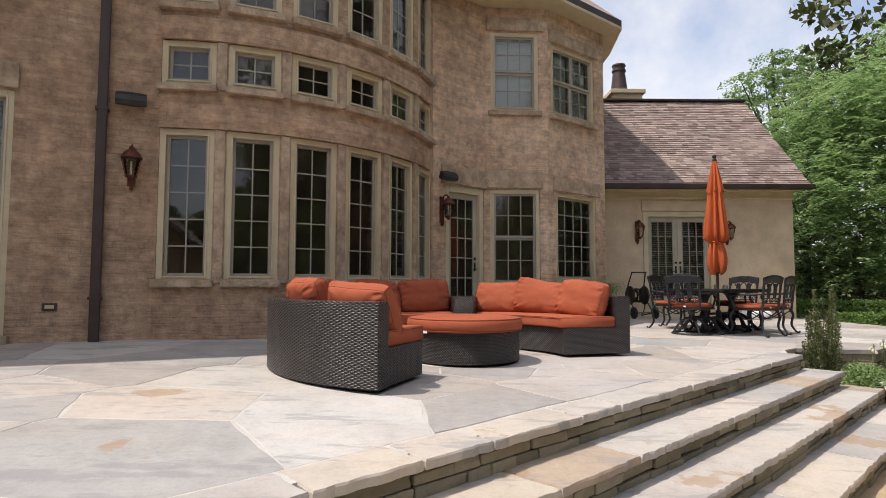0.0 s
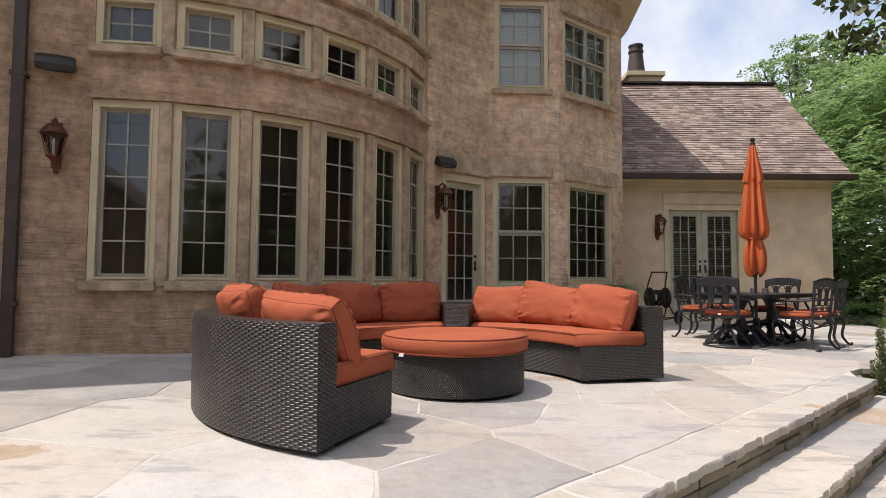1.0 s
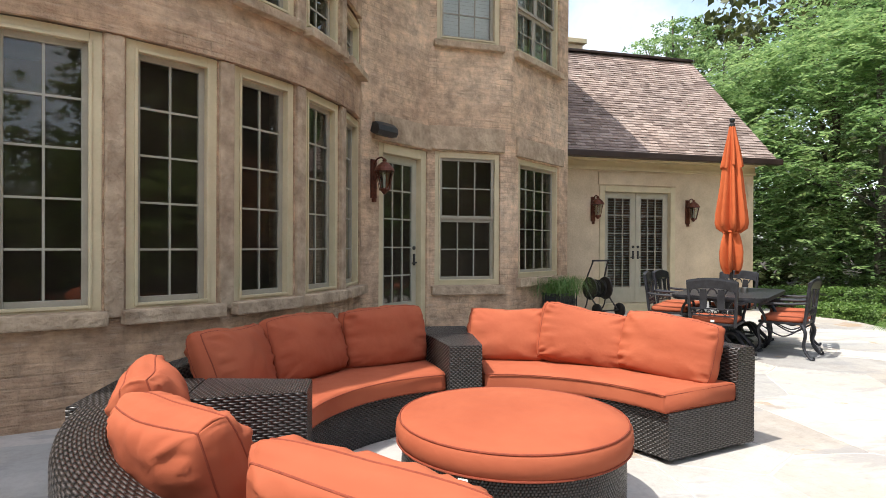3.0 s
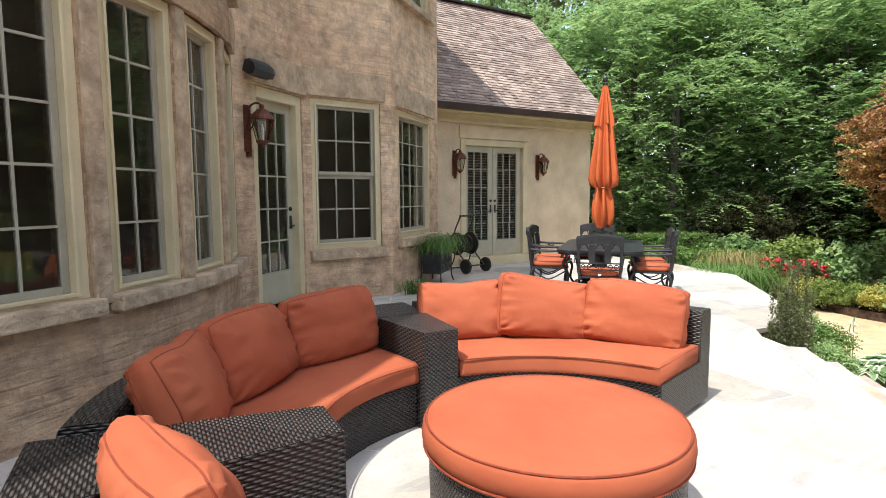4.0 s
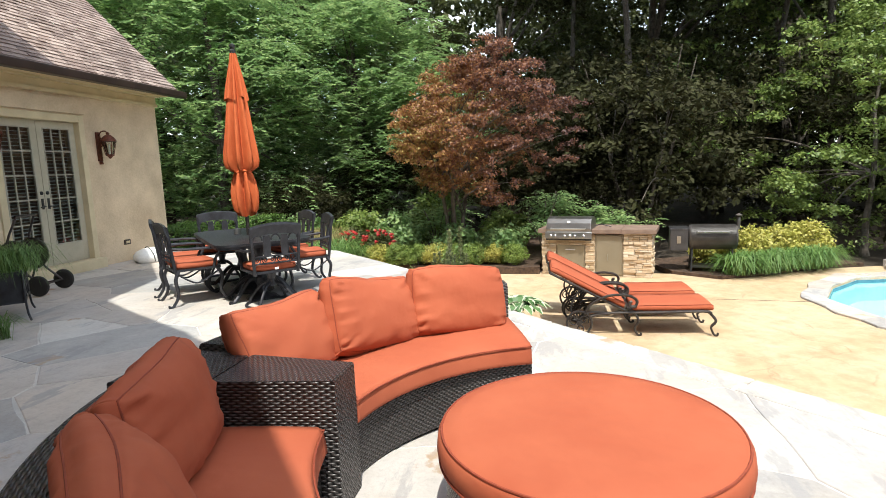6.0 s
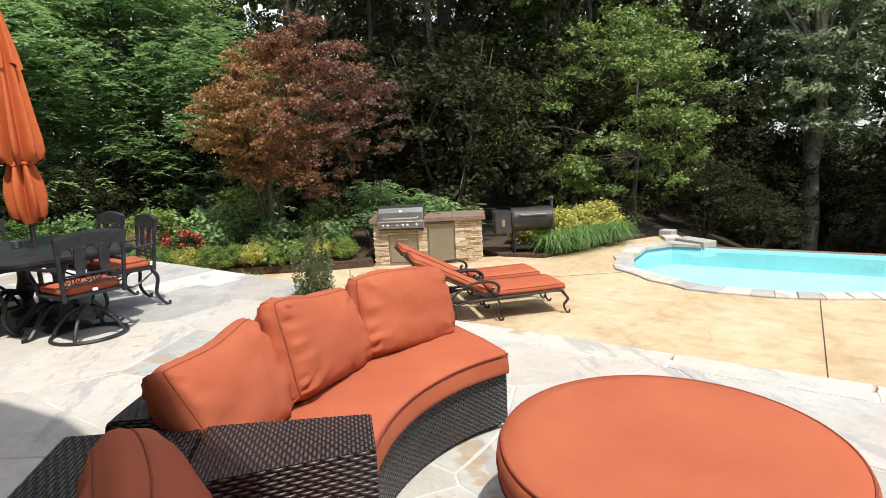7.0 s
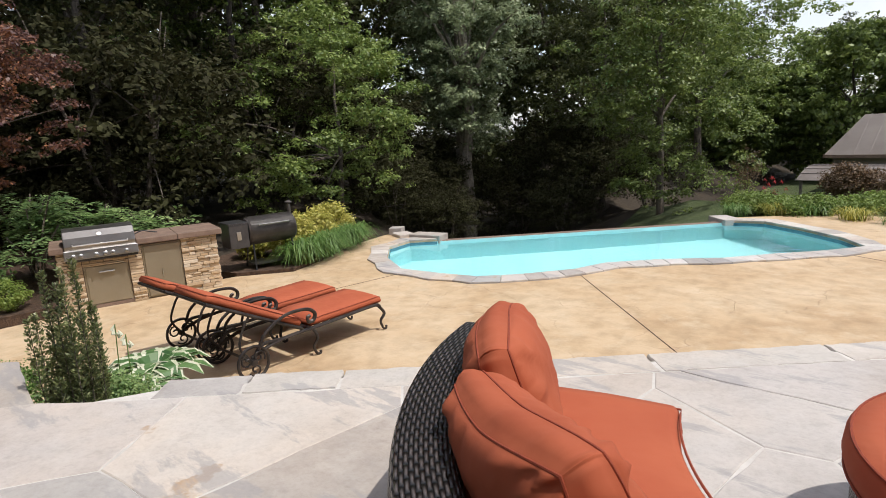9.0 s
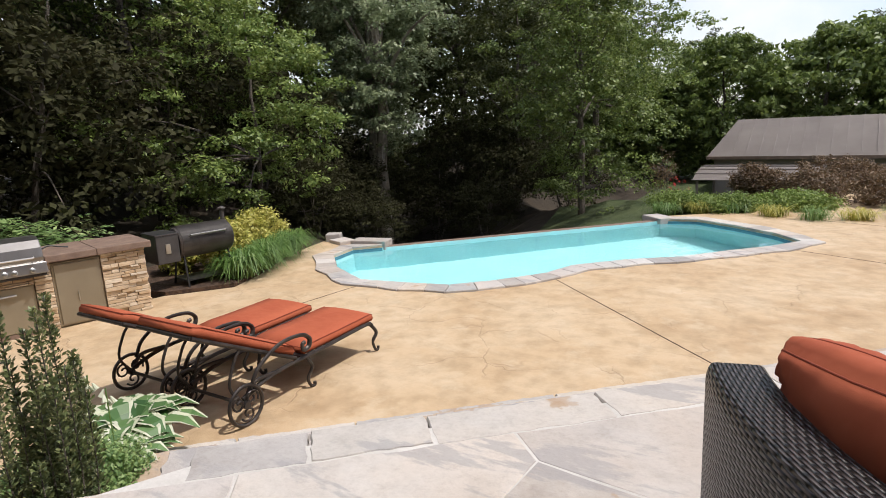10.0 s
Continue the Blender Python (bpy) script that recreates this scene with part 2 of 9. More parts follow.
def leaf_material(name, tones, rough=0.5, through=0.35, shine=0.5, turn=None):
    """Leaves: each leaf its own tone, a little light coming through; turn = (middle, direction, rate) lets the tone change across a crown."""
    m, nt, b = nodes_of(name, rough)
    b.inputs["Specular IOR Level"].default_value = shine
    g = nt.nodes.new("ShaderNodeNewGeometry")
    big = noise_node(nt, 0.8, 5, 0.6, vec=g.outputs["Position"])
    f = math_node(nt, "ADD", math_node(nt, "MULTIPLY", g.outputs["Random Per Island"], 0.62), math_node(nt, "MULTIPLY", math_node(nt, "SUBTRACT", big.outputs[0], 0.30), 1.0))
    if turn:
        dot = nt.nodes.new("ShaderNodeVectorMath")
        dot.operation = "DOT_PRODUCT"
        nt.links.new(g.outputs["Position"], dot.inputs[0])
        dot.inputs[1].default_value = turn[1]
        off = sum(a * b_ for a, b_ in zip(turn[0], turn[1]))
        f = math_node(nt, "ADD", f, math_node(nt, "MULTIPLY", math_node(nt, "SUBTRACT", dot.outputs["Value"], off), turn[2]))
    col = ramp_node(nt, f, [(i / (len(tones) - 1), c) for i, c in enumerate(tones)]).outputs[0]
    nt.links.new(col, b.inputs["Base Color"])
    tr = nt.nodes.new("ShaderNodeBsdfTranslucent")
    nt.links.new(col, tr.inputs[0])
    mx = nt.nodes.new("ShaderNodeMixShader")
    mx.inputs[0].default_value = through
    nt.links.new(b.outputs[0], mx.inputs[1])
    nt.links.new(tr.outputs[0], mx.inputs[2])
    nt.links.new(mx.outputs[0], nt.nodes["Material Output"].inputs[0])
    return m


def glass_material():
    m, nt, b = nodes_of("window_glass", 0.0)
    nt.nodes.remove(b)
    fr = nt.nodes.new("ShaderNodeFresnel")
    fr.inputs[0].default_value = 1.55
    tr, gl, mx = nt.nodes.new("ShaderNodeBsdfTransparent"), nt.nodes.new("ShaderNodeBsdfGlossy"), nt.nodes.new("ShaderNodeMixShader")
    tr.inputs[0].default_value = (0.82, 0.86, 0.84, 1)
    gl.inputs["Roughness"].default_value = 0.01
    bump = nt.nodes.new("ShaderNodeBump")
    bump.inputs["Strength"].default_value, bump.inputs["Distance"].default_value = 0.05, 0.02
    nt.links.new(noise_node(nt, 1.5, 2, vec=place(nt)).outputs[0], bump.inputs["Height"])
    nt.links.new(bump.outputs[0], gl.inputs["Normal"])
    k = math_node(nt, "MULTIPLY", fr.outputs[0], 1.7)
    nt.links.new(k, mx.inputs[0])
    nt.links.new(tr.outputs[0], mx.inputs[1])
    nt.links.new(gl.outputs[0], mx.inputs[2])
    # a thin brownish diffuse haze added to the panes to lift the dark rooms
    pane_lift, film = nt.nodes.new("ShaderNodeBsdfDiffuse"), nt.nodes.new("ShaderNodeMixShader")
    pane_lift.inputs[0].default_value = (0.46, 0.36, 0.26, 1)
    amount = ramp_node(nt, noise_node(nt, 1.1, 4, vec=place(nt)).outputs[0], [(0.35, (0.005, 0.005, 0.005)), (0.7, (0.05, 0.05, 0.05))]).outputs[0]
    nt.links.new(amount, film.inputs[0])
    nt.links.new(mx.outputs[0], film.inputs[1])
    nt.links.new(pane_lift.outputs[0], film.inputs[2])
    nt.links.new(film.outputs[0], nt.nodes["Material Output"].inputs[0])
    return m


def water_material():
    m, nt, b = nodes_of("pool_water", 0.02)
    b.inputs["Base Color"].default_value = (0.70, 0.95, 0.97, 1)
    b.inputs["Transmission Weight"].default_value = 1.0
    b.inputs["IOR"].default_value = 1.33
    p = place(nt)
    w = noise_node(nt, 2.2, 3, vec=p)
    bump_to(nt, b, w.outputs[0], 0.25, 0.03)
    return m


def shingle_material():
    m, nt, b = nodes_of("roof_shingle", 0.92)
    p = place(nt)
    rnd = math_node(nt, "FRACT", math_node(nt, "ADD", nt.nodes.new("ShaderNodeNewGeometry").outputs["Random Per Island"], nt.nodes.new("ShaderNodeObjectInfo").outputs["Random"]))
    base = ramp_node(nt, rnd, [(0.0, (0.185, 0.135, 0.118)), (0.35, (0.255, 0.192, 0.168)), (0.7, (0.325, 0.252, 0.222)), (1.0, (0.40, 0.318, 0.282))]).outputs[0]
    n1, n2 = noise_node(nt, 1.0, 4, vec=p), noise_node(nt, 90.0, 3, vec=p)
    t1 = ramp_node(nt, n1.outputs[0], [(0.3, (0.85, 0.85, 0.85)), (0.7, (1.12, 1.1, 1.08))]).outputs[0]
    t2 = ramp_node(nt, n2.outputs[0], [(0.3, (0.7, 0.7, 0.7)), (0.7, (1.25, 1.25, 1.25))]).outputs[0]
    nt.links.new(mix_node(nt, "MULTIPLY", 1.0, mix_node(nt, "MULTIPLY", 1.0, base, t1), t2), b.inputs["Base Color"])
    bump_to(nt, b, n2.outputs[0], 0.5, 0.004)
    return m


def deck_material():
    m, nt, b = nodes_of("stained_concrete", 0.7)
    p = place(nt)
    n1, n2, n3 = noise_node(nt, 0.8, 6, 0.6, vec=p), noise_node(nt, 5.0, 5, 0.6, vec=p), noise_node(nt, 90.0, 3, vec=p)
    c1 = ramp_node(nt, n1.outputs[0], [(0.3, (0.40, 0.275, 0.155)), (0.5, (0.48, 0.355, 0.22)), (0.7, (0.54, 0.425, 0.29))]).outputs[0]
    t2 = ramp_node(nt, n2.outputs[0], [(0.3, (0.8, 0.78, 0.74)), (0.6, (1.06, 1.05, 1.04))]).outputs[0]
    bent = nt.nodes.new("ShaderNodeVectorMath")
    bent.operation = "MULTIPLY_ADD"
    nt.links.new(noise_node(nt, 1.3, 4, vec=p).outputs["Color"], bent.inputs[0])
    bent.inputs[1].default_value = (0.9, 0.9, 0.0)
    nt.links.new(p, bent.inputs[2])
    vor = nt.nodes.new("ShaderNodeTexVoronoi")
    vor.feature = "DISTANCE_TO_EDGE"
    vor.inputs["Scale"].default_value = 1.15
    nt.links.new(bent.outputs[0], vor.inputs["Vector"])
    seam = ramp_node(nt, vor.outputs["Distance"], [(0.0, (1, 1, 1)), (0.016, (0, 0, 0))]).outputs[0]
    here = ramp_node(nt, noise_node(nt, 0.9, 3, vec=p).outputs[0], [(0.48, (0, 0, 0)), (0.60, (1, 1, 1))]).outputs[0]
    line = math_node(nt, "MULTIPLY", seam, here)
    col = mix_node(nt, "MULTIPLY", 0.9, c1, t2)
    pale = ramp_node(nt, noise_node(nt, 2.6, 6, 0.7, vec=p).outputs[0], [(0.52, (0, 0, 0)), (0.68, (1, 1, 1))]).outputs[0]
    col = mix_node(nt, "MIX", math_node(nt, "MULTIPLY", pale, 0.35), col, (0.62, 0.52, 0.38))
    col = mix_node(nt, "MIX", math_node(nt, "MULTIPLY", line, 0.28), col, (0.20, 0.13, 0.075))
    nt.links.new(col, b.inputs["Base Color"])
    h = math_node(nt, "SUBTRACT", math_node(nt, "ADD", n2.outputs[0], math_node(nt, "MULTIPLY", n3.outputs[0], 0.3)), math_node(nt, "MULTIPLY", line, 0.8))
    bump_to(nt, b, h, 0.5, 0.014)
    return m


M_STUCCO = stucco_material("parged_brick", 0.34, 0.36)
M_PARGE = stucco_material("thick_lime_parge", 0.10, 0.50, (1.34, 1.40, 1.46))
M_BAND = surf("lime_render", (0.523, 0.406, 0.275), (0.726, 0.584, 0.408), 2.0, 0.9, bump=0.6, fine=35.0, dist=0.012)
M_TRIM = surf("cream_paint", (0.551, 0.464, 0.297), (0.661, 0.562, 0.372), 4.0, 0.5, bump=0.12)
M_SASH = surf("taupe_sash_paint", (0.324, 0.290, 0.230), (0.414, 0.370, 0.297), 5.0, 0.45, bump=0.08)
M_MUNTIN = surf("pale_muntin_paint", (0.340, 0.315, 0.254), (0.408, 0.382, 0.310), 5.0, 0.45, bump=0.08)
M_DOOR = surf("greige_door_paint", (0.40, 0.37, 0.28), (0.48, 0.44, 0.34), 4.0, 0.45, bump=0.08)
M_GLASS = glass_material()
M_ROOF = shingle_material()
M_METAL_BROWN = surf("brown_gutter_metal", (0.045, 0.03, 0.026), (0.075, 0.05, 0.042), 3.0, 0.45, 0.3, bump=0.1)
M_COPPER = surf("aged_copper", (0.080, 0.026, 0.017), (0.192, 0.064, 0.038), 25.0, 0.5, 0.55, bump=0.2)
M_IRON = surf("blackened_cast_metal", (0.016, 0.016, 0.019), (0.045, 0.046, 0.055), 9.0, 0.42, 0.35, bump=0.25, fine=120)
M_BRONZE = surf("dark_bronze_tube", (0.03, 0.026, 0.026), (0.075, 0.065, 0.06), 8.0, 0.42, 0.5, bump=0.2, fine=120)
M_BLACK = surf("black_plastic", (0.012, 0.012, 0.012), (0.03, 0.03, 0.03), 6.0, 0.5, bump=0.1)
M_RUBBER = surf("dull_black_rubber", (0.012, 0.011, 0.010), (0.028, 0.025, 0.022), 12.0, 0.8, bump=0.2)
M_WICKER = weave_material("dark_wicker", (0.020, 0.016, 0.015), (0.088, 0.077, 0.076), 0.048, 0.0125)
M_CLOTH = cloth_material("rust_orange_cloth", (0.340, 0.080, 0.037), (0.402, 0.106, 0.050))
M_PIPING = surf("dark_rust_piping", (0.20, 0.036, 0.015), (0.27, 0.05, 0.02), 30, 0.8, bump=0.2)
M_UMB = cloth_material("orange_canvas", (0.452, 0.095, 0.028), (0.533, 0.125, 0.042))
M_TAG = surf("white_tag", (0.7, 0.7, 0.68), (0.8, 0.8, 0.78), 30, 0.7, bump=0)
M_FLAG = stone_material("flagstone", [(0.361, 0.357, 0.353), (0.530, 0.516, 0.498), (0.378, 0.370, 0.361), (0.502, 0.484, 0.456), (0.430, 0.399, 0.372), (0.472, 0.439, 0.412), (0.364, 0.343, 0.325), (0.501, 0.463, 0.425), (0.444, 0.415, 0.395), (0.344, 0.328, 0.316), (0.486, 0.449, 0.419), (0.384, 0.353, 0.325), (0.472, 0.429, 0.385), (0.451, 0.422, 0.398), (0.503, 0.451, 0.404)], stains=True)
M_BORDER = stone_material("border_stone", [(0.464, 0.436, 0.403), (0.484, 0.426, 0.355), (0.391, 0.371, 0.355), (0.515, 0.475, 0.432), (0.443, 0.416, 0.384), (0.474, 0.446, 0.413), (0.515, 0.465, 0.403), (0.412, 0.327, 0.250), (0.443, 0.416, 0.394), (0.494, 0.455, 0.413), (0.422, 0.396, 0.370)], stains=True)
M_RISER = stone_material("ledge_stone", [(0.19, 0.16, 0.105), (0.29, 0.245, 0.16), (0.22, 0.19, 0.135), (0.36, 0.31, 0.215)], 0.85, 1.0, 0.9)
M_MORTAR = surf("pale_mortar", (0.44, 0.42, 0.39), (0.58, 0.56, 0.53), 3.0, 0.9, bump=0.5, fine=40)
M_STACK = stone_material("stacked_veneer", [(0.42, 0.30, 0.18), (0.58, 0.47, 0.34), (0.50, 0.36, 0.22), (0.66, 0.57, 0.45)], 0.8, 0.7, 0.7)
M_CAP = surf("brown_cap_stone", (0.15, 0.10, 0.075), (0.24, 0.165, 0.125), 6.0, 0.7, bump=0.4)
M_DECK = deck_material()
M_SOIL = surf("dark_mulch", (0.035, 0.02, 0.012), (0.11, 0.065, 0.04), 14.0, 0.95, bump=1.0, fine=45, dist=0.03)
M_GROUND = surf("leaf_litter_ground", (0.022, 0.016, 0.010), (0.052, 0.038, 0.023), 1.2, 0.95, bump=1.0, fine=12, dist=0.05)
M_GRASS = surf("lawn", (0.038, 0.059, 0.017), (0.077, 0.098, 0.032), 2.0, 0.9, bump=1.0, fine=40, dist=0.04)
M_STEEL = surf("brushed_steel", (0.42, 0.41, 0.39), (0.56, 0.55, 0.53), 2.0, 0.32, 1.0, bump=0.05, fine=200)
M_STEEL_DULL = surf("tan_filmed_steel", (0.28, 0.245, 0.18), (0.36, 0.315, 0.235), 1.5, 0.45, 0.6, bump=0.05, fine=150)
M_GRILL = surf("dark_grey_enamel", (0.034, 0.033, 0.037), (0.067, 0.065, 0.068), 6.0, 0.28, 0.2, bump=0.05)
M_LID = surf("dark_brushed_steel", (0.20, 0.19, 0.185), (0.29, 0.28, 0.27), 3.0, 0.36, 0.9, bump=0.05, fine=160)
M_SMOKER = surf("matt_smoker_paint", (0.051, 0.045, 0.042), (0.093, 0.083, 0.077), 5.0, 0.45, 0.1, bump=0.1)
M_POOL = surf("pool_plaster", (0.357, 0.646, 0.679), (0.425, 0.703, 0.728), 1.0, 0.6, bump=0.1)
M_WATER = water_material()
M_TILE = surf("blue_waterline_tile", (0.05, 0.16, 0.22), (0.10, 0.25, 0.32), 12.0, 0.25, bump=0.1)
M_BARK = surf("grey_brown_bark", (0.06, 0.05, 0.04), (0.16, 0.135, 0.11), 7.0, 0.95, bump=1.0, fine=30, dist=0.03)
M_LEAF_DARK = leaf_material("woodland_leaf", [(0.030, 0.037, 0.013), (0.060, 0.074, 0.022), (0.100, 0.116, 0.036), (0.150, 0.160, 0.056)])
M_LEAF_MID = leaf_material("broad_leaf", [(0.068, 0.113, 0.032), (0.137, 0.202, 0.047), (0.219, 0.291, 0.070), (0.322, 0.373, 0.110)])
M_LEAF_LOCUST = leaf_material("locust_leaf", [(0.085, 0.155, 0.070), (0.175, 0.290, 0.110), (0.300, 0.425, 0.165), (0.470, 0.570, 0.250)], through=0.45)
M_LEAF_MAPLE = leaf_material("japanese_maple_leaf", [(0.100, 0.050, 0.046), (0.185, 0.090, 0.062), (0.310, 0.130, 0.058), (0.390, 0.225, 0.075), (0.420, 0.330, 0.100)], turn=((11.0, 7.75, 2.0), (0.30, 0.90, -0.10), 0.17))
M_LEAF_BOX = leaf_material("boxwood_leaf", [(0.048, 0.102, 0.024), (0.090, 0.174, 0.036), (0.144, 0.240, 0.054), (0.204, 0.312, 0.072)])
M_LEAF_GOLD = leaf_material("variegated_leaf", [(0.150, 0.185, 0.028), (0.340, 0.345, 0.062), (0.550, 0.500, 0.130), (0.660, 0.610, 0.240)])
M_LEAF_HOSTA = leaf_material("hosta_leaf", [(0.038, 0.112, 0.030), (0.075, 0.168, 0.053), (0.128, 0.232, 0.083), (0.180, 0.288, 0.120)], 0.45, 0.25)
M_LEAF_BLADE = leaf_material("grass_blade", [(0.05, 0.12, 0.02), (0.10, 0.20, 0.04), (0.16, 0.27, 0.07), (0.24, 0.33, 0.11)])
M_LEAF_PLUME = leaf_material("dry_plume", [(0.22, 0.18, 0.07), (0.32, 0.27, 0.11), (0.42, 0.36, 0.17)])
M_BLOOM = leaf_material("red_bloom", [(0.30, 0.015, 0.015), (0.50, 0.03, 0.03), (0.62, 0.07, 0.06)])
M_LEAF_RUST = leaf_material("rusty_shrub_leaf", [(0.07, 0.06, 0.03), (0.13, 0.085, 0.045), (0.19, 0.115, 0.06), (0.16, 0.15, 0.07)])
M_INTERIOR = surf("brown_interior_paint", (0.180, 0.126, 0.090), (0.288, 0.207, 0.153), 1.0, 0.8, bump=0.05)
M_BLIND = surf("white_blind_slat", (0.74, 0.74, 0.72), (0.82, 0.82, 0.80), 3.0, 0.5, bump=0.0)
M_SHED_ROOF = surf("weathered_metal_roof", (0.27, 0.235, 0.215), (0.34, 0.30, 0.275), 0.6, 0.6, 0.1, bump=0.1)
M_SHED_WALL = surf("grey_board_wall", (0.16, 0.14, 0.13), (0.22, 0.195, 0.18), 1.0, 0.85, bump=0.3)
M_MAT = surf("black_rubber_mat", (0.012, 0.012, 0.013), (0.04, 0.04, 0.042), 20.0, 0.7, bump=0.8, fine=70)
M_LEAF_HOLLY = leaf_material("holly_leaf", [(0.040, 0.062, 0.026), (0.095, 0.125, 0.048), (0.185, 0.215, 0.085), (0.360, 0.360, 0.165)], 0.4, 0.2)
M_LEAF_CREAM = leaf_material("cream_leaf_edge", [(0.50, 0.54, 0.36), (0.62, 0.64, 0.48), (0.70, 0.71, 0.58)], 0.45, 0.25)
M_ROUGH = surf("rough_render", (0.30, 0.215, 0.145), (0.60, 0.46, 0.325), 5.0, 0.92, bump=1.0, fine=17.0, dist=0.03)
M_LEAF_JUNIPER = leaf_material("juniper_leaf", [(0.096, 0.154, 0.034), (0.160, 0.236, 0.049), (0.235, 0.318, 0.074), (0.320, 0.389, 0.098)])
M_LEAF_PALE = leaf_material("pale_poplar_leaf", [(0.10, 0.13, 0.065), (0.20, 0.25, 0.13), (0.33, 0.39, 0.22), (0.50, 0.55, 0.36)], 0.4, 0.45)
# woodland leaf again, about half as bright: deep shade put into the colour
M_LEAF_SHADED = leaf_material("shade_darkened_leaf", [(0.020, 0.018, 0.009), (0.034, 0.033, 0.014), (0.050, 0.052, 0.021), (0.078, 0.080, 0.034)], 0.8, 0.3, 0.2)
M_LEAF_HEMLOCK = leaf_material("feathery_green_leaf", [(0.052, 0.078, 0.022), (0.105, 0.150, 0.038), (0.185, 0.245, 0.060), (0.290, 0.345, 0.095)])
M_BARK_PALE = surf("pale_smooth_bark", (0.17, 0.145, 0.115), (0.36, 0.32, 0.265), 6.0, 0.9, bump=0.9, fine=26, dist=0.03)
# bark darkened in its colour so the trunks look shaded
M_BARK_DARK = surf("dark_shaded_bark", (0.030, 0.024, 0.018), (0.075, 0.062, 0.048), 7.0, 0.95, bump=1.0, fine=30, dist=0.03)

# ---- geometry helpers ----
def obj(name, bm, material, smooth=False):
    me = bpy.data.meshes.new(name)
    bm.normal_update()
    bm.to_mesh(me)
    bm.free()
    if smooth:
        me.polygons.foreach_set("use_smooth", [True] * len(me.polygons))
    me.materials.append(material)
    return new(name, me)


def part(name, bm, material, parent, label="", smooth=False):
    ob = obj(name, bm, material, smooth)
    ob.parent = parent
    if label:
        ob["label"] = label
    return ob


def root(name, m, label, category, group="", kind=""):
    ob = new(name)
    ob.empty_display_size = 0.1
    ob.matrix_world = m
    return tagged(ob, label, category, group, kind)


def rigid(name, verts, faces, material, smooth=False):
    me = bpy.data.meshes.new(name)
    me.from_pydata([tuple(v) for v in verts], [], faces)
    me.update()
    me.materials.append(material)
    if smooth:
        me.polygons.foreach_set("use_smooth", [True] * len(me.polygons))
    return me


def box(bm, x0, x1, y0, y1, z0, z1, m=None, bevel=0.0):
    """A box, its edges rounded by bevel; joined into bm."""
    vs = [bm.verts.new((x, y, z)) for x in (x0, x1) for y in (y0, y1) for z in (z0, z1)]
    fs = [bm.faces.new([vs[i] for i in f]) for f in ((0, 1, 3, 2), (4, 6, 7, 5), (0, 4, 5, 1), (2, 3, 7, 6), (0, 2, 6, 4), (1, 5, 7, 3))]
    if bevel:
        es = list({e for f in fs for e in f.edges})
        r = bmesh.ops.bevel(bm, geom=es, offset=bevel, segments=2, profile=0.6, affect="EDGES")
        vs = list({v for f in r["faces"] for v in f.verts} | {v for v in vs if v.is_valid})
    if m is not None:
        bmesh.ops.transform(bm, matrix=m, verts=vs)
    return bm


def prism(bm, pts, z0, z1):
    """An upright prism over a polygon given counter-clockwise."""
    lo, hi = [bm.verts.new((x, y, z0)) for x, y in pts], [bm.verts.new((x, y, z1)) for x, y in pts]
    bm.faces.new(lo[::-1])
    bm.faces.new(hi)
    n = len(pts)
    for i in range(n):
        bm.faces.new((lo[i], lo[(i + 1) % n], hi[(i + 1) % n], hi[i]))
    return bm


def lathe(bm, profile, seg=16, m=None, close=True):
    """Turn (radius, z) rows round the z axis."""
    rings = []
    for r, z in profile:
        rings.append([bm.verts.new((r * math.cos(2 * math.pi * k / seg), r * math.sin(2 * math.pi * k / seg), z)) for k in range(seg)])
    for a, b in zip(rings, rings[1:]):
        for k in range(seg):
            bm.faces.new((a[k], a[(k + 1) % seg], b[(k + 1) % seg], b[k]))
    if close:
        bm.faces.new(rings[0][::-1])
        bm.faces.new(rings[-1])
    if m is not None:
        bmesh.ops.transform(bm, matrix=m, verts=[v for r in rings for v in r])
    return bm


def tube(bm, pts, r, seg=8, closed=False, flat=1.0):
    """A round bar along points; r may be a list, one radius a point."""
    pts = [Vector(p) for p in pts]
    n = len(pts)
    rs = r if isinstance(r, (list, tuple)) else [r] * n
    rings, side = [], None
    for i, p in enumerate(pts):
        a = pts[(i - 1) % n] if closed or i else p
        b = pts[(i + 1) % n] if closed or i < n - 1 else p
        t = (b - a).normalized()
        if side is None:
            side = t.orthogonal().normalized()
        side = (side - t * side.dot(t))
        side = side.normalized() if side.length > 1e-6 else t.orthogonal().normalized()
        up = t.cross(side)
        rings.append([bm.verts.new(p + (side * math.cos(2 * math.pi * k / seg) + up * math.sin(2 * math.pi * k / seg) * flat) * rs[i]) for k in range(seg)])
    pairs = list(zip(rings, rings[1:]))
    if closed:
        pairs.append((rings[-1], rings[0]))
    for a, b in pairs:
        for k in range(seg):
            bm.faces.new((a[k], a[(k + 1) % seg], b[(k + 1) % seg], b[k]))
    if not closed:
        bm.faces.new(rings[0][::-1])
        bm.faces.new(rings[-1])
    return bm


def curve_pts(ctrl, steps=6):
    """A smooth line through control points (Catmull-Rom)."""
    c = [Vector(p) for p in ctrl]
    c = [2 * c[0] - c[1]] + c + [2 * c[-1] - c[-2]]
    out = []
    for i in range(1, len(c) - 2):
        for k in range(steps):
            t = k / steps
            out.append(0.5 * (2 * c[i] + (c[i + 1] - c[i - 1]) * t + (2 * c[i - 1] - 5 * c[i] + 4 * c[i + 1] - c[i + 2]) * t * t + (3 * c[i] - c[i - 1] - 3 * c[i + 1] + c[i + 2]) * t ** 3))
    return out + [c[-2]]


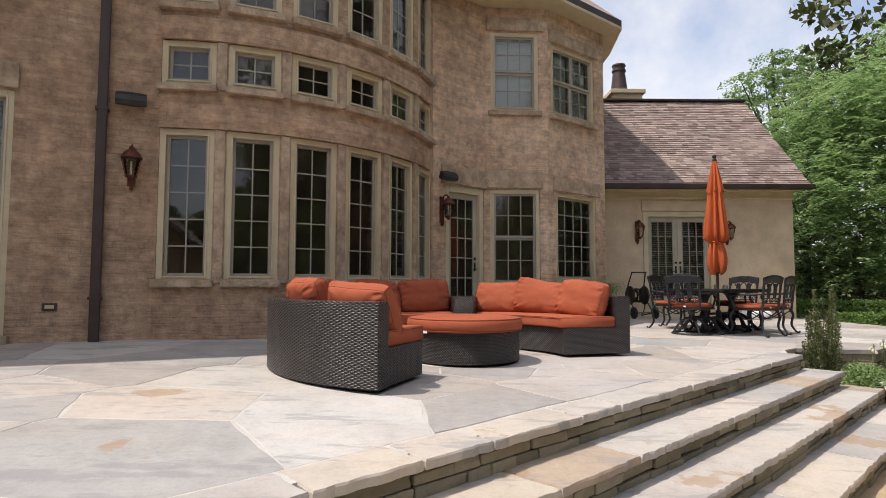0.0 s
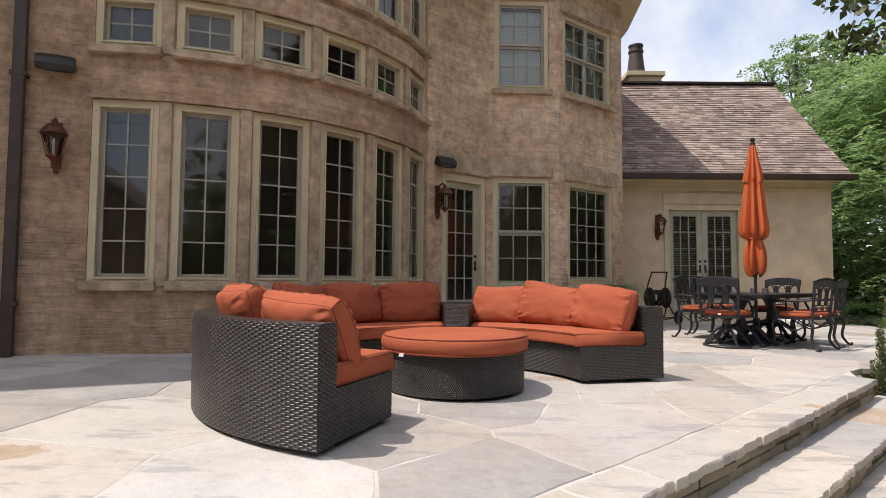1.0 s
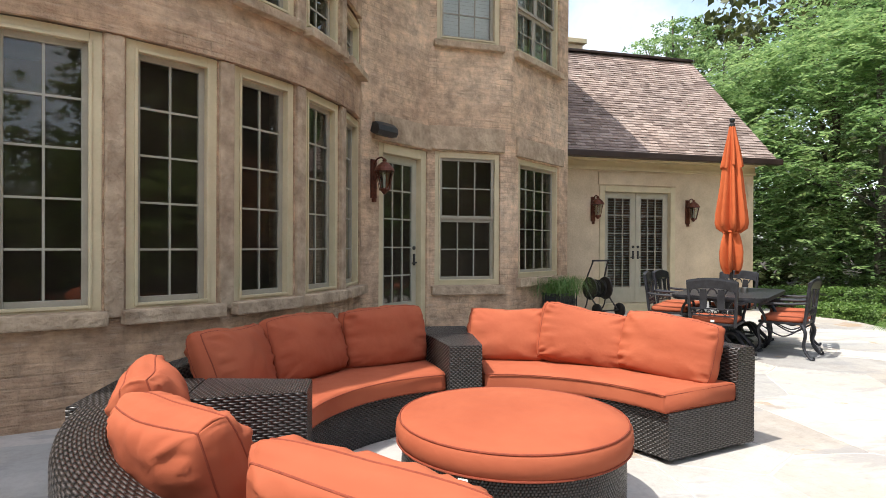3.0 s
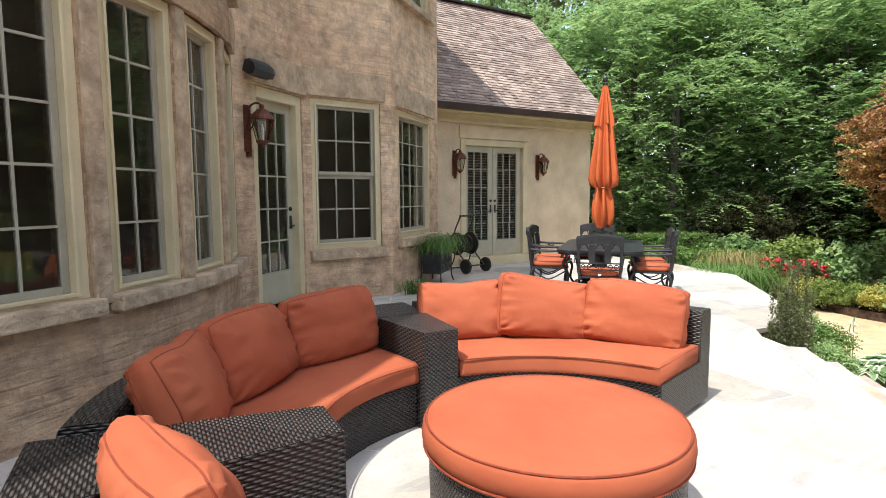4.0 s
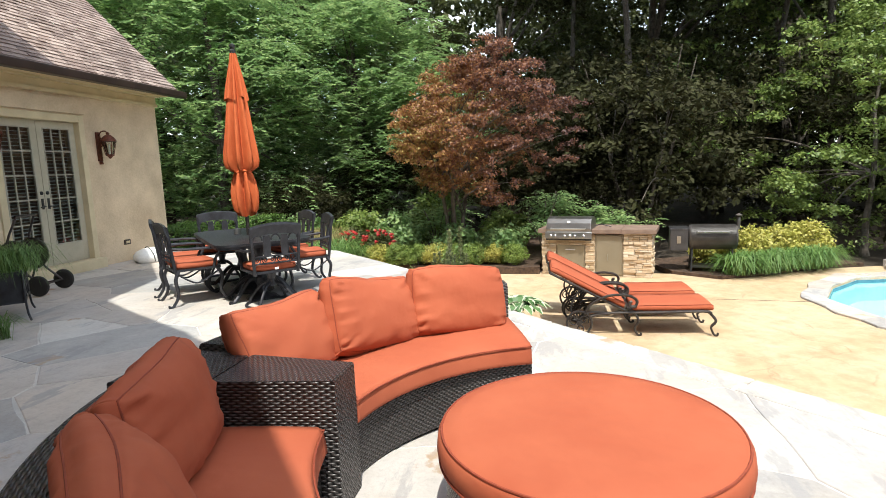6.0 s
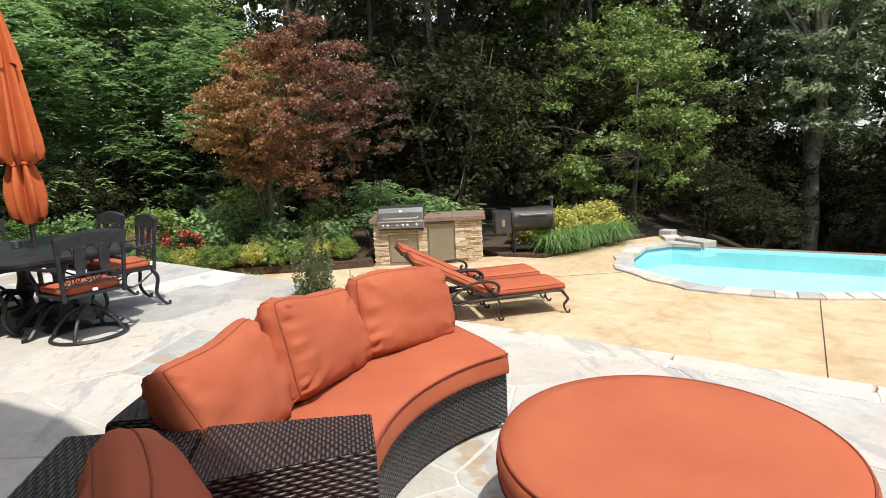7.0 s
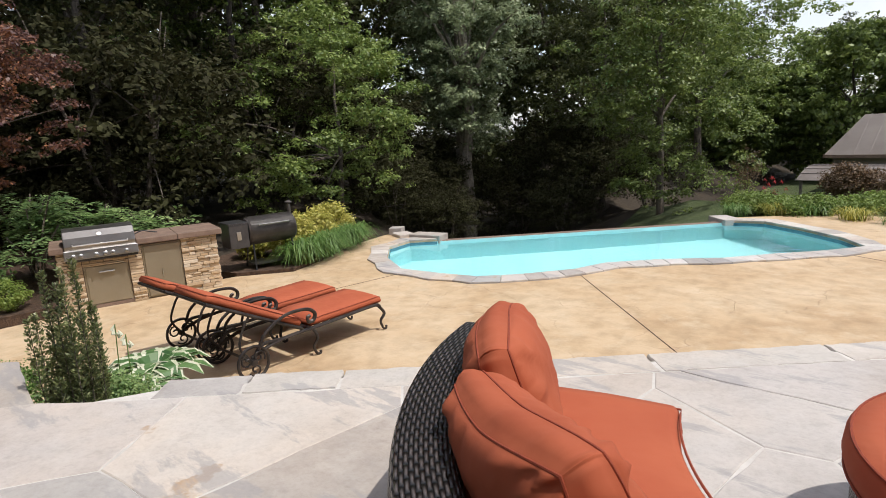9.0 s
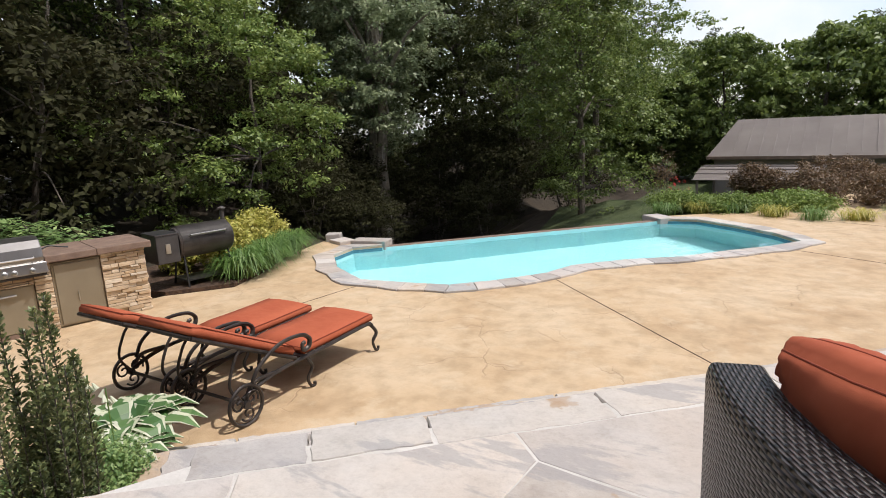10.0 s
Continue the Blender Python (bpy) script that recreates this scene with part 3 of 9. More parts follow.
def scroll(cx, cz, r0, r1, a0, turns, n=18):
    """Points of a flat spiral in the xz plane."""
    return [(cx + (r0 + (r1 - r0) * i / n) * math.cos(a0 + turns * 2 * math.pi * i / n), 0.0, cz + (r0 + (r1 - r0) * i / n) * math.sin(a0 + turns * 2 * math.pi * i / n)) for i in range(n + 1)]


def sweep_arc(bm, profile, a0, a1, n):
    """Sweep a closed (radius, z) outline, counter-clockwise, round the origin between two angles in degrees. UVs in metres."""
    uv = bm.loops.layers.uv.verify()
    rings, k = [], len(profile)
    for i in range(n + 1):
        a = radians(a0 + (a1 - a0) * i / n)
        rings.append([bm.verts.new((r * math.cos(a), r * math.sin(a), z)) for r, z in profile])
    run = [0.0]
    for i in range(k):
        p, q = profile[i], profile[(i + 1) % k]
        run.append(run[-1] + math.hypot(q[0] - p[0], q[1] - p[1]))
    for i in range(n):
        s0, s1 = radians(a1 - a0) * i / n * 1.6, radians(a1 - a0) * (i + 1) / n * 1.6
        for j in range(k):
            f = bm.faces.new((rings[i][j], rings[i + 1][j], rings[i + 1][(j + 1) % k], rings[i][(j + 1) % k]))
            for loop, c in zip(f.loops, ((s0, run[j]), (s1, run[j]), (s1, run[j + 1]), (s0, run[j + 1]))):
                loop[uv].uv = c
    for ring, flip in ((rings[0], False), (rings[-1], True)):
        f = bm.faces.new(ring[::-1] if flip else ring)
        for loop in f.loops:
            v = loop.vert.co
            loop[uv].uv = (math.hypot(v.x, v.y), v.z)
    return bm


def clip_poly(poly, p, n):
    """The part of a convex polygon on the side of the line through p to which n points."""
    out = []
    for i, a in enumerate(poly):
        b = poly[(i + 1) % len(poly)]
        da, db = (a[0] - p[0]) * n[0] + (a[1] - p[1]) * n[1], (b[0] - p[0]) * n[0] + (b[1] - p[1]) * n[1]
        if da >= 0:
            out.append(a)
        if da * db < 0:
            t = da / (da - db)
            out.append((a[0] + (b[0] - a[0]) * t, a[1] + (b[1] - a[1]) * t))
    return out


def cells(region, seeds, joint):
    """Irregular cells round the seeds inside a convex region, each drawn in by half a joint."""
    out = []
    for i, s in enumerate(seeds):
        poly = list(region)
        near = sorted((q for q in seeds if q is not s), key=lambda q: (q[0] - s[0]) ** 2 + (q[1] - s[1]) ** 2)[:24]
        for q in near:
            dx, dy = s[0] - q[0], s[1] - q[1]
            d = math.hypot(dx, dy)
            mid = ((s[0] + q[0]) / 2 + dx / d * joint / 2, (s[1] + q[1]) / 2 + dy / d * joint / 2)
            poly = clip_poly(poly, mid, (dx / d, dy / d))
            if len(poly) < 3:
                break
        if len(poly) >= 3:
            area = 0.5 * sum(poly[k][0] * poly[(k + 1) % len(poly)][1] - poly[(k + 1) % len(poly)][0] * poly[k][1] for k in range(len(poly)))
            if area > 0.02:
                out.append(poly)
    return out


def ragged(poly, rng, step=0.18, amp=0.012):
    """Break the edges of a polygon into short, slightly wandering pieces."""
    out = []
    for i, a in enumerate(poly):
        b = poly[(i + 1) % len(poly)]
        d = math.hypot(b[0] - a[0], b[1] - a[1])
        n = max(1, int(d / step))
        for k in range(n):
            t = k / n
            j = 0 if k == 0 else rng.uniform(-amp, amp)
            out.append((a[0] + (b[0] - a[0]) * t - (b[1] - a[1]) / max(d, 1e-6) * j, a[1] + (b[1] - a[1]) * t + (b[0] - a[0]) / max(d, 1e-6) * j))
    return out


def slab_mesh(name, poly, z_of, thick, lip=0.008, material=None):
    """A stone slab with a worn upper edge over a polygon; its top follows z_of(x, y)."""
    cx, cy = sum(p[0] for p in poly) / len(poly), sum(p[1] for p in poly) / len(poly)
    n = len(poly)
    inner = []
    for x, y in poly:
        d = math.hypot(x - cx, y - cy)
        k = max(0.0, 1 - 0.007 / max(d, 0.02))
        inner.append((cx + (x - cx) * k, cy + (y - cy) * k))
    v = [(x, y, z_of(x, y)) for x, y in inner] + [(x, y, z_of(x, y) - lip) for x, y in poly] + [(x, y, z_of(x, y) - thick) for x, y in poly]
    f = [tuple(range(n))]
    for a in (0, n):
        f += [(a + i, a + n + i, a + n + (i + 1) % n, a + (i + 1) % n) for i in range(n)]
    return rigid(name, v, f, material)

# ---- the lie of the land ----
STEP_DIR, STEP_N, STEP_O = Vector((0.736, 0.677)), Vector((-0.677, 0.736)), Vector((0.17, 3.05))


def inland(x, y):
    """How far a place lies behind the patio's front edge."""
    return (x - STEP_O.x) * STEP_N.x + (y - STEP_O.y) * STEP_N.y


def patio_z(x, y):
    """The patio rises gently towards the house."""
    return 0.022 * max(-0.2, min(6.0, inland(x, y))) - 0.025


def from_edge(s, d):
    """The place s metres along the patio's front edge and d behind it."""
    return (STEP_O.x + STEP_DIR.x * s + STEP_N.x * d, STEP_O.y + STEP_DIR.y * s + STEP_N.y * d)


DECK_Z = -0.74
POOL = [(8.75, -0.30), (9.15, 0.10), (9.05, 0.75), (8.35, 1.45), (7.45, 1.95), (6.7, 1.85), (6.05, 1.72), (5.55, 1.25), (5.05, 0.62), (4.85, 0.02), (4.2, -0.62), (3.45, -1.12), (2.9, -1.75), (2.3, -2.35), (1.85, -2.95), (2.25, -3.6), (3.0, -4.3), (3.75, -4.85), (4.5, -4.72)]


def inside(poly, x, y):
    hit = False
    for i, a in enumerate(poly):
        b = poly[i - 1]
        if (a[1] > y) != (b[1] > y) and x < (b[0] - a[0]) * (y - a[1]) / (b[1] - a[1]) + a[0]:
            hit = not hit
    return hit


def ground_z(x, y):
    """Land round the terrace: level by the pool, falling away beyond the vanishing edge."""
    s = (x - 6.6) * 0.707 - (y + 2.5) * 0.707
    across = (x - 6.6) * 0.707 + (y + 2.5) * 0.707
    drop = 0.0
    if s > 0.1:
        drop = min(2.6, 0.21 * (s - 0.1)) * max(0.0, min(1.0, (across + 5.5) / 3.0)) * max(0.0, min(1.0, (7.5 - across) / 5.0))
    low = max(0.0, min(1.0, (-9.5 - y) / 5.0)) * max(0.0, min(1.0, (x - 2.2) / 2.0)) if y > -15 else max(0.0, min(1.0, max((x - 2.2) / 2.0, (-15.0 - y) / 3.0)))
    drop = max(drop, 1.9 * low * max(0.0, min(1.0, (14 - x) / 4.0)))
    swell = 0.12 * math.sin(x * 0.21 + 1) * math.sin(y * 0.17)
    far = max(0.0, min(1.0, (math.hypot(x - 4, y - 4) - 9) / 10))
    return DECK_Z - 0.05 - drop + swell * far


def offset_ring(pts, d):
    """A ring of points moved outwards by d (counter-clockwise or clockwise is found from the area)."""
    n = len(pts)
    area = sum(pts[i][0] * pts[(i + 1) % n][1] - pts[(i + 1) % n][0] * pts[i][1] for i in range(n))
    sgn = 1 if area > 0 else -1
    out = []
    for i in range(n):
        a, b = Vector(pts[i - 1]), Vector(pts[(i + 1) % n])
        t = (b - a).normalized()
        out.append((pts[i][0] + t.y * d * sgn, pts[i][1] - t.x * d * sgn))
    return out


def build_ground():
    xs = sorted(set([-400, -200, -100, -60, -40, -30] + [v for v in range(-24, 42, 1)] + [46, 52, 60, 80, 120, 220, 420]))
    ys = sorted(set([-400, -200, -100, -70] + [v for v in range(-50, 34, 1)] + [40, 60, 100, 220, 420]))
    ring = offset_ring(POOL, 0.15)
    v = [(x, y, ground_z(x, y)) for x in xs for y in ys]
    f, ny = [], len(ys)
    for i in range(len(xs) - 1):
        for j in range(ny - 1):
            c = [(xs[i + a], ys[j + b]) for a in (0, 1) for b in (0, 1)]
            if any(inside(ring, *p) for p in c) or any(c[0][0] < p[0] < c[3][0] and c[0][1] < p[1] < c[3][1] for p in ring):
                continue
            f.append((i * ny + j, (i + 1) * ny + j, (i + 1) * ny + j + 1, i * ny + j + 1))
    g = new("ground", rigid("ground", v, f, M_GROUND))
    g.data.materials.append(M_GRASS)
    for p in g.data.polygons:
        c = p.center
        if c.x < 9 and c.y < -3:
            p.material_index = 1
    tagged(g, "dark leaf litter and lawn round the terrace", "ground", kind="structure")


def build_deck():
    bm = bmesh.new()
    # the deck meets the pool along all but the vanishing edge
    far = [POOL[0], (9.5, -0.55), (10.3, -0.5), (9.98, 0.9), (9.32, 2.2), (9.05, 2.95), (9.6, 3.6), (10.1, 6.2), (9.75, 7.0), (10.0, 8.7), (10.9, 10.6), (10.2, 10.4), (8.2, 8.6), (5.7, 7.0), (-14, -10)]
    loop = [(-14, -14), (1.2, -14), (1.5, -9.0), (2.6, -6.6), (4.75, -5.1)] + POOL[::-1] + far[1:]
    vs = [bm.verts.new((x, y, DECK_Z)) for x, y in loop]
    es = [bm.edges.new((vs[i], vs[(i + 1) % len(vs)])) for i in range(len(vs))]
    bmesh.ops.triangle_fill(bm, edges=es, use_beauty=True)
    for f in bm.faces:
        if f.normal.z < 0:
            f.normal_flip()
    r = bmesh.ops.extrude_face_region(bm, geom=list(bm.faces))
    bmesh.ops.translate(bm, vec=(0, 0, -0.12), verts=[e for e in r["geom"] if isinstance(e, bmesh.types.BMVert)])
    bmesh.ops.recalc_face_normals(bm, faces=list(bm.faces))
    deck = tagged(obj("pool_deck", bm, M_DECK), "tan stained concrete pool deck with sawn joints", "pool deck", kind="structure")
    for k, (a, b) in enumerate((((2.35, 3.25), (4.86, 0.80)), ((-3.0, -3.5), (1.4, -5.4)), ((7.6, 4.2), (7.3, 2.1)), ((2.2, -2.4), (-2.0, -0.2)))):
        jb = bmesh.new()
        t = (Vector(b) - Vector(a))
        m = pose(a[0], a[1], DECK_Z, 0, 0, math.degrees(math.atan2(t.y, t.x)))
        box(jb, 0, t.length, -0.006, 0.006, 0.0, 0.0025, m)
        part("joint", jb, M_SOIL, deck, "dark sealed joint line")


def build_pool():
    pool = root("swimming_pool", pose(0, 0, 0), "turquoise swimming pool with a vanishing far edge", "pool", kind="structure")
    water_z, floor_z = DECK_Z - 0.07, DECK_Z - 1.5
    n = len(POOL)
    bm = bmesh.new()
    inn = offset_ring(POOL, -0.05)
    top, low = [bm.verts.new((x, y, DECK_Z - 0.03)) for x, y in POOL], [bm.verts.new((x, y, floor_z)) for x, y in inn]
    for i in range(n):
        bm.faces.new((top[i], top[(i + 1) % n], low[(i + 1) % n], low[i]))
    bm.faces.new(low)
    part("basin", bm, M_POOL, pool, "pale blue plastered basin")
    bm = bmesh.new()
    rim = offset_ring(POOL, -0.012)
    a, b = [bm.verts.new((x, y, DECK_Z - 0.03)) for x, y in rim], [bm.verts.new((x, y, water_z - 0.1)) for x, y in rim]
    for i in range(n - 1):
        bm.faces.new((a[i], a[i + 1], b[i + 1], b[i]))
    part("waterline_tile", bm, M_TILE, pool, "band of dark blue tile")
    bm = bmesh.new()
    ws = [bm.verts.new((x, y, water_z)) for x, y in POOL]
    f = bm.faces.new(ws)
    if f.normal.z < 0:
        f.normal_flip()
    w = part("water", bm, M_WATER, pool, "clear turquoise water with small ripples")
    w.visible_shadow = False
    # vanishing edge: a thin dark wall at the far side
    bm = bmesh.new()
    p, q = Vector(POOL[-1]), Vector(POOL[0])
    t = q - p
    m = pose(p.x, p.y, 0, 0, 0, math.degrees(math.atan2(t.y, t.x)))
    box(bm, -0.1, t.length + 0.1, -0.24, 0.0, floor_z - 1.2, water_z + 0.035, m, 0.01)
    part("vanishing_edge", bm, M_CAP, pool, "dark stone overflow edge")
    # coping stones along the other sides
    rng = random.Random(5)
    out = offset_ring(POOL, 0.36)
    pts_in, pts_out = [], []
    for i in range(n - 1):
        k = 3 if (Vector(POOL[i + 1]) - Vector(POOL[i])).length > 0.7 else 2
        for s in range(k):
            t = s / k
            pts_in.append((Vector(POOL[i]).lerp(Vector(POOL[i + 1]), t)))
            pts_out.append((Vector(out[i]).lerp(Vector(out[i + 1]), t) + Vector((rng.uniform(-.04, .04), rng.uniform(-.04, .04)))))
    for i in range(len(pts_in) - 1):
        quad = [pts_in[i], pts_in[i + 1], pts_out[i + 1], pts_out[i]]
        c = sum(quad, Vector((0, 0))) / 4
        poly = [tuple(c + (v - c) * 0.975) for v in quad]
        ar = sum(poly[j][0] * poly[(j + 1) % 4][1] - poly[(j + 1) % 4][0] * poly[j][1] for j in range(4))
        if ar < 0:
            poly.reverse()
        poly = ragged(poly, rng, 0.15, 0.01)
        ob = new("coping_stone", slab_mesh("coping_stone", poly, lambda x, y: DECK_Z + 0.03, 0.07, material=M_FLAG))
        ob.parent = pool
    # raised stone blocks at the end of the vanishing edge
    for x, y, z, sx, sy, sz, rz in ((9.1, -0.42, DECK_Z + 0.04, 0.75, 0.36, 0.10, 12), (9.75, -0.3, DECK_Z + 0.03, 0.45, 0.36, 0.08, -20), (10.1, -0.45, DECK_Z + 0.07, 0.3, 0.28, 0.16, 30), (4.55, -5.0, DECK_Z + 0.0, 0.7, 0.4, 0.08, -45)):
        bm = bmesh.new()
        box(bm, -sx / 2, sx / 2, -sy / 2, sy / 2, -sz / 2 - 0.1, sz / 2, pose(x, y, z, 0, 0, rz), 0.02)
        part("edge_block", bm, M_FLAG, pool)


# ---- the house ----
def wall_panel(name, length, z0, z1, holes, m, place_at=None, thick=0.3, step=0.5, material=None, label=""):
    """A wall over (u, z) with rectangular holes (u0, u1, z0, z1) that go through it.
    place_at(u, depth) gives the plan position; without it the wall is straight along x of the pose m."""
    place_at = place_at or (lambda u, d: (u, d))
    us = {0.0, length} | {h[0] for h in holes} | {h[1] for h in holes}
    zs = sorted({z0, z1} | {h[2] for h in holes} | {h[3] for h in holes})
    us = sorted(us)
    fine = []
    for a, b in zip(us, us[1:]):
        k = max(1, math.ceil((b - a) / step))
        fine += [a + (b - a) * i / k for i in range(k)]
    us = fine + [length]
    bm = bmesh.new()
    uv = bm.loops.layers.uv.verify()
    cache = {}

    def vert(i, j, d):
        if (i, j, d) not in cache:
            x, y = place_at(us[i], thick * d)
            cache[i, j, d] = bm.verts.new((x, y, zs[j]))
        return cache[i, j, d]

    def solid(i, j):
        if i < 0 or j < 0 or i >= len(us) - 1 or j >= len(zs) - 1:
            return False
        cu, cz = (us[i] + us[i + 1]) / 2, (zs[j] + zs[j + 1]) / 2
        return not any(h[0] < cu < h[1] and h[2] < cz < h[3] for h in holes)

    def quad(a, b, c, d, uvs):
        f = bm.faces.new((a, b, c, d))
        for loop, w in zip(f.loops, uvs):
            loop[uv].uv = w

    for i in range(len(us) - 1):
        for j in range(len(zs) - 1):
            if not solid(i, j):
                continue
            u0, u1, a0, a1 = us[i], us[i + 1], zs[j], zs[j + 1]
            quad(vert(i, j, 0), vert(i + 1, j, 0), vert(i + 1, j + 1, 0), vert(i, j + 1, 0), ((u0, a0), (u1, a0), (u1, a1), (u0, a1)))
            quad(vert(i, j + 1, 1), vert(i + 1, j + 1, 1), vert(i + 1, j, 1), vert(i, j, 1), ((u0, a1), (u1, a1), (u1, a0), (u0, a0)))
            if not solid(i - 1, j):
                quad(vert(i, j, 1), vert(i, j, 0), vert(i, j + 1, 0), vert(i, j + 1, 1), ((0, a0), (thick, a0), (thick, a1), (0, a1)))
            if not solid(i + 1, j):
                quad(vert(i + 1, j, 0), vert(i + 1, j, 1), vert(i + 1, j + 1, 1), vert(i + 1, j + 1, 0), ((0, a0), (thick, a0), (thick, a1), (0, a1)))
            if not solid(i, j - 1):
                quad(vert(i, j, 1), vert(i + 1, j, 1), vert(i + 1, j, 0), vert(i, j, 0), ((u0, 0), (u1, 0), (u1, thick), (u0, thick)))
            if not solid(i, j + 1):
                quad(vert(i, j + 1, 0), vert(i + 1, j + 1, 0), vert(i + 1, j + 1, 1), vert(i, j + 1, 1), ((u0, 0), (u1, 0), (u1, thick), (u0, thick)))
    bmesh.ops.transform(bm, matrix=m, verts=list(bm.verts))
    ob = obj(name, bm, material or M_STUCCO)
    return tagged(ob, label, "wall", kind="structure")


def frame_boxes(bm, w, h, bar, y0, y1, z=0.0, bevel=0.004):
    """Four bars round an opening of w by h, its lower edge at z, lying inside it."""
    box(bm, -w / 2, -w / 2 + bar, y0, y1, z, z + h, None, bevel)
    box(bm, w / 2 - bar, w / 2, y0, y1, z, z + h, None, bevel)
    box(bm, -w / 2 + bar, w / 2 - bar, y0, y1, z, z + bar, None, bevel)
    box(bm, -w / 2 + bar, w / 2 - bar, y0, y1, z + h - bar, z + h, None, bevel)


def grid_light(parent, w, h, z, cols, rows, y, bar=0.016):
    """Glazing bars and single panes inside w by h."""
    for i in range(1, cols):
        bm = bmesh.new()
        x = -w / 2 + w * i / cols
        box(bm, x - bar / 2, x + bar / 2, y - 0.012, y + 0.012, z, z + h)
        part("muntin", bm, M_MUNTIN, parent)
    for j in range(1, rows):
        bm = bmesh.new()
        zz = z + h * j / rows
        box(bm, -w / 2, w / 2, y - 0.011, y + 0.011, zz - bar / 2, zz + bar / 2)
        part("muntin", bm, M_MUNTIN, parent)
    for i in range(cols):
        for j in range(rows):
            x0, z0 = -w / 2 + w * i / cols, z + h * j / rows
            me = rigid("pane", [(x0, y, z0), (x0 + w / cols, y, z0), (x0 + w / cols, y, z0 + h / rows), (x0, y, z0 + h / rows)], [(0, 1, 2, 3)], M_GLASS)
            ob = new("pane", me)
            ob.parent = parent
            ob.visible_shadow = False


def blind(parent, w, z0, z1, y, pitch=0.05, tilt=76, x=0.0):
    k = int((z1 - z0) / pitch)
    for i in range(k):
        bm = bmesh.new()
        z = z0 + pitch * (i + 0.5)
        box(bm, -w / 2, w / 2, -0.027, 0.027, -0.0012, 0.0012, pose(x, y, z, tilt, 0, 0))
        part("blind_slat", bm, M_BLIND, parent)


WINDOW_COUNT = [0]


def window(m, w, h, cols, rows, label, sill=0.10, casing=0.075, sash=0.045, hung=False, blinds=False, light=1, mould=True, sill_over=0.05, deep=0.12, foot=None):
    """A window standing in its opening: origin at the middle of the opening's lower edge, x along the wall, y into the house."""
    WINDOW_COUNT[0] += 1
    win = root("window_%d" % WINDOW_COUNT[0], m, label, "window", kind="structure")
    bm = bmesh.new()
    foot = casing if foot is None else foot
    frame_boxes(bm, w, h + casing - foot, casing, 0.03, deep + 0.05, foot - casing)
    part("window_frame", bm, M_TRIM, win, "cream painted casing")
    if mould:
        bm = bmesh.new()
        frame_boxes(bm, w - 2 * casing + 0.03, h - casing - foot + 0.03, 0.022, 0.015, 0.05, foot - 0.015)
        part("moulding", bm, M_TRIM, win)
    bm = bmesh.new()
    box(bm, -w / 2 - sill_over, w / 2 + sill_over, -0.085, 0.02, -sill, 0.0, None, 0.012)
    box(bm, -w / 2, w / 2, 0.02, 0.1, -0.03, 0.004)
    part("window_sill", bm, M_ROUGH, win, "rough rendered sill")
    iw, ih = w - 2 * casing, h - casing - foot
    lw = iw / light
    for k in range(light):
        cx = -iw / 2 + lw * (k + 0.5)
        halves = ((foot, ih / 2, 0.0), (foot + ih / 2, ih / 2, -0.03)) if hung else ((foot, ih, 0.0),)
        for z, hh, dy in halves:
            bm = bmesh.new()
            frame_boxes(bm, lw, hh, sash, deep - 0.035 + dy, deep + 0.005 + dy, z)
            s = part("sash", bm, M_SASH, win, "taupe painted sash")
            s.location.x = cx
            grid_light(s, lw - 2 * sash, hh - 2 * sash, z + sash, cols, rows // 2 if hung else rows, deep - 0.015 + dy)
        if blinds:
            blind(win, lw - 2 * sash + 0.03, foot + 0.04, foot + ih - 0.02, deep + 0.07, x=cx)
        if hung:
            for sx in (-0.22, 0.22):
                bm = bmesh.new()
                box(bm, cx + sx * lw - 0.02, cx + sx * lw + 0.02, deep - 0.05, deep - 0.02, foot + ih / 2 - 0.002, foot + ih / 2 + 0.018, None, 0.005)
                part("sash_lock", bm, M_TRIM, win)
    return win


def on_wall(a, b, u, z, d=0.0):
    """A pose on the wall from a to b (seen from outside left to right): x along it, y into the house."""
    t = (Vector(b) - Vector(a)).normalized()
    p = Vector(a) + t * u
    return pose(p.x - t.y * d, p.y + t.x * d, z, 0, 0, math.degrees(math.atan2(t.y, t.x)))


TC, TR = Vector((-3.64, 11.16)), 3.75      # round tower: middle and radius
T0, T1 = 2.3, 77.5


def tower_at(deg, r=TR):
    a = radians(deg)
    return (TC.x + r * math.sin(a), TC.y - r * math.cos(a))


def tower_pose(deg, z, d=0.0):
    x, y = tower_at(deg, TR - d)
    return pose(x, y, z, 0, 0, deg)


WALL_TOP = 6.25
LEFT_A, LEFT_B = (-9.6, 4.55), tower_at(T0)
DOOR_A, DOOR_B = tower_at(T1), (1.05, 11.16)
BAY_B, BAY_C, BAY_D = (2.27, 11.22), (3.72, 12.34), (3.80, 13.44)
WING_Y, WING_X = 13.44, 8.48
LOW_Z, MID_Z, UP_Z = 0.85, 3.34, 4.42
WIN_DEG = [7.9 + 12.5 * i for i in range(6)]


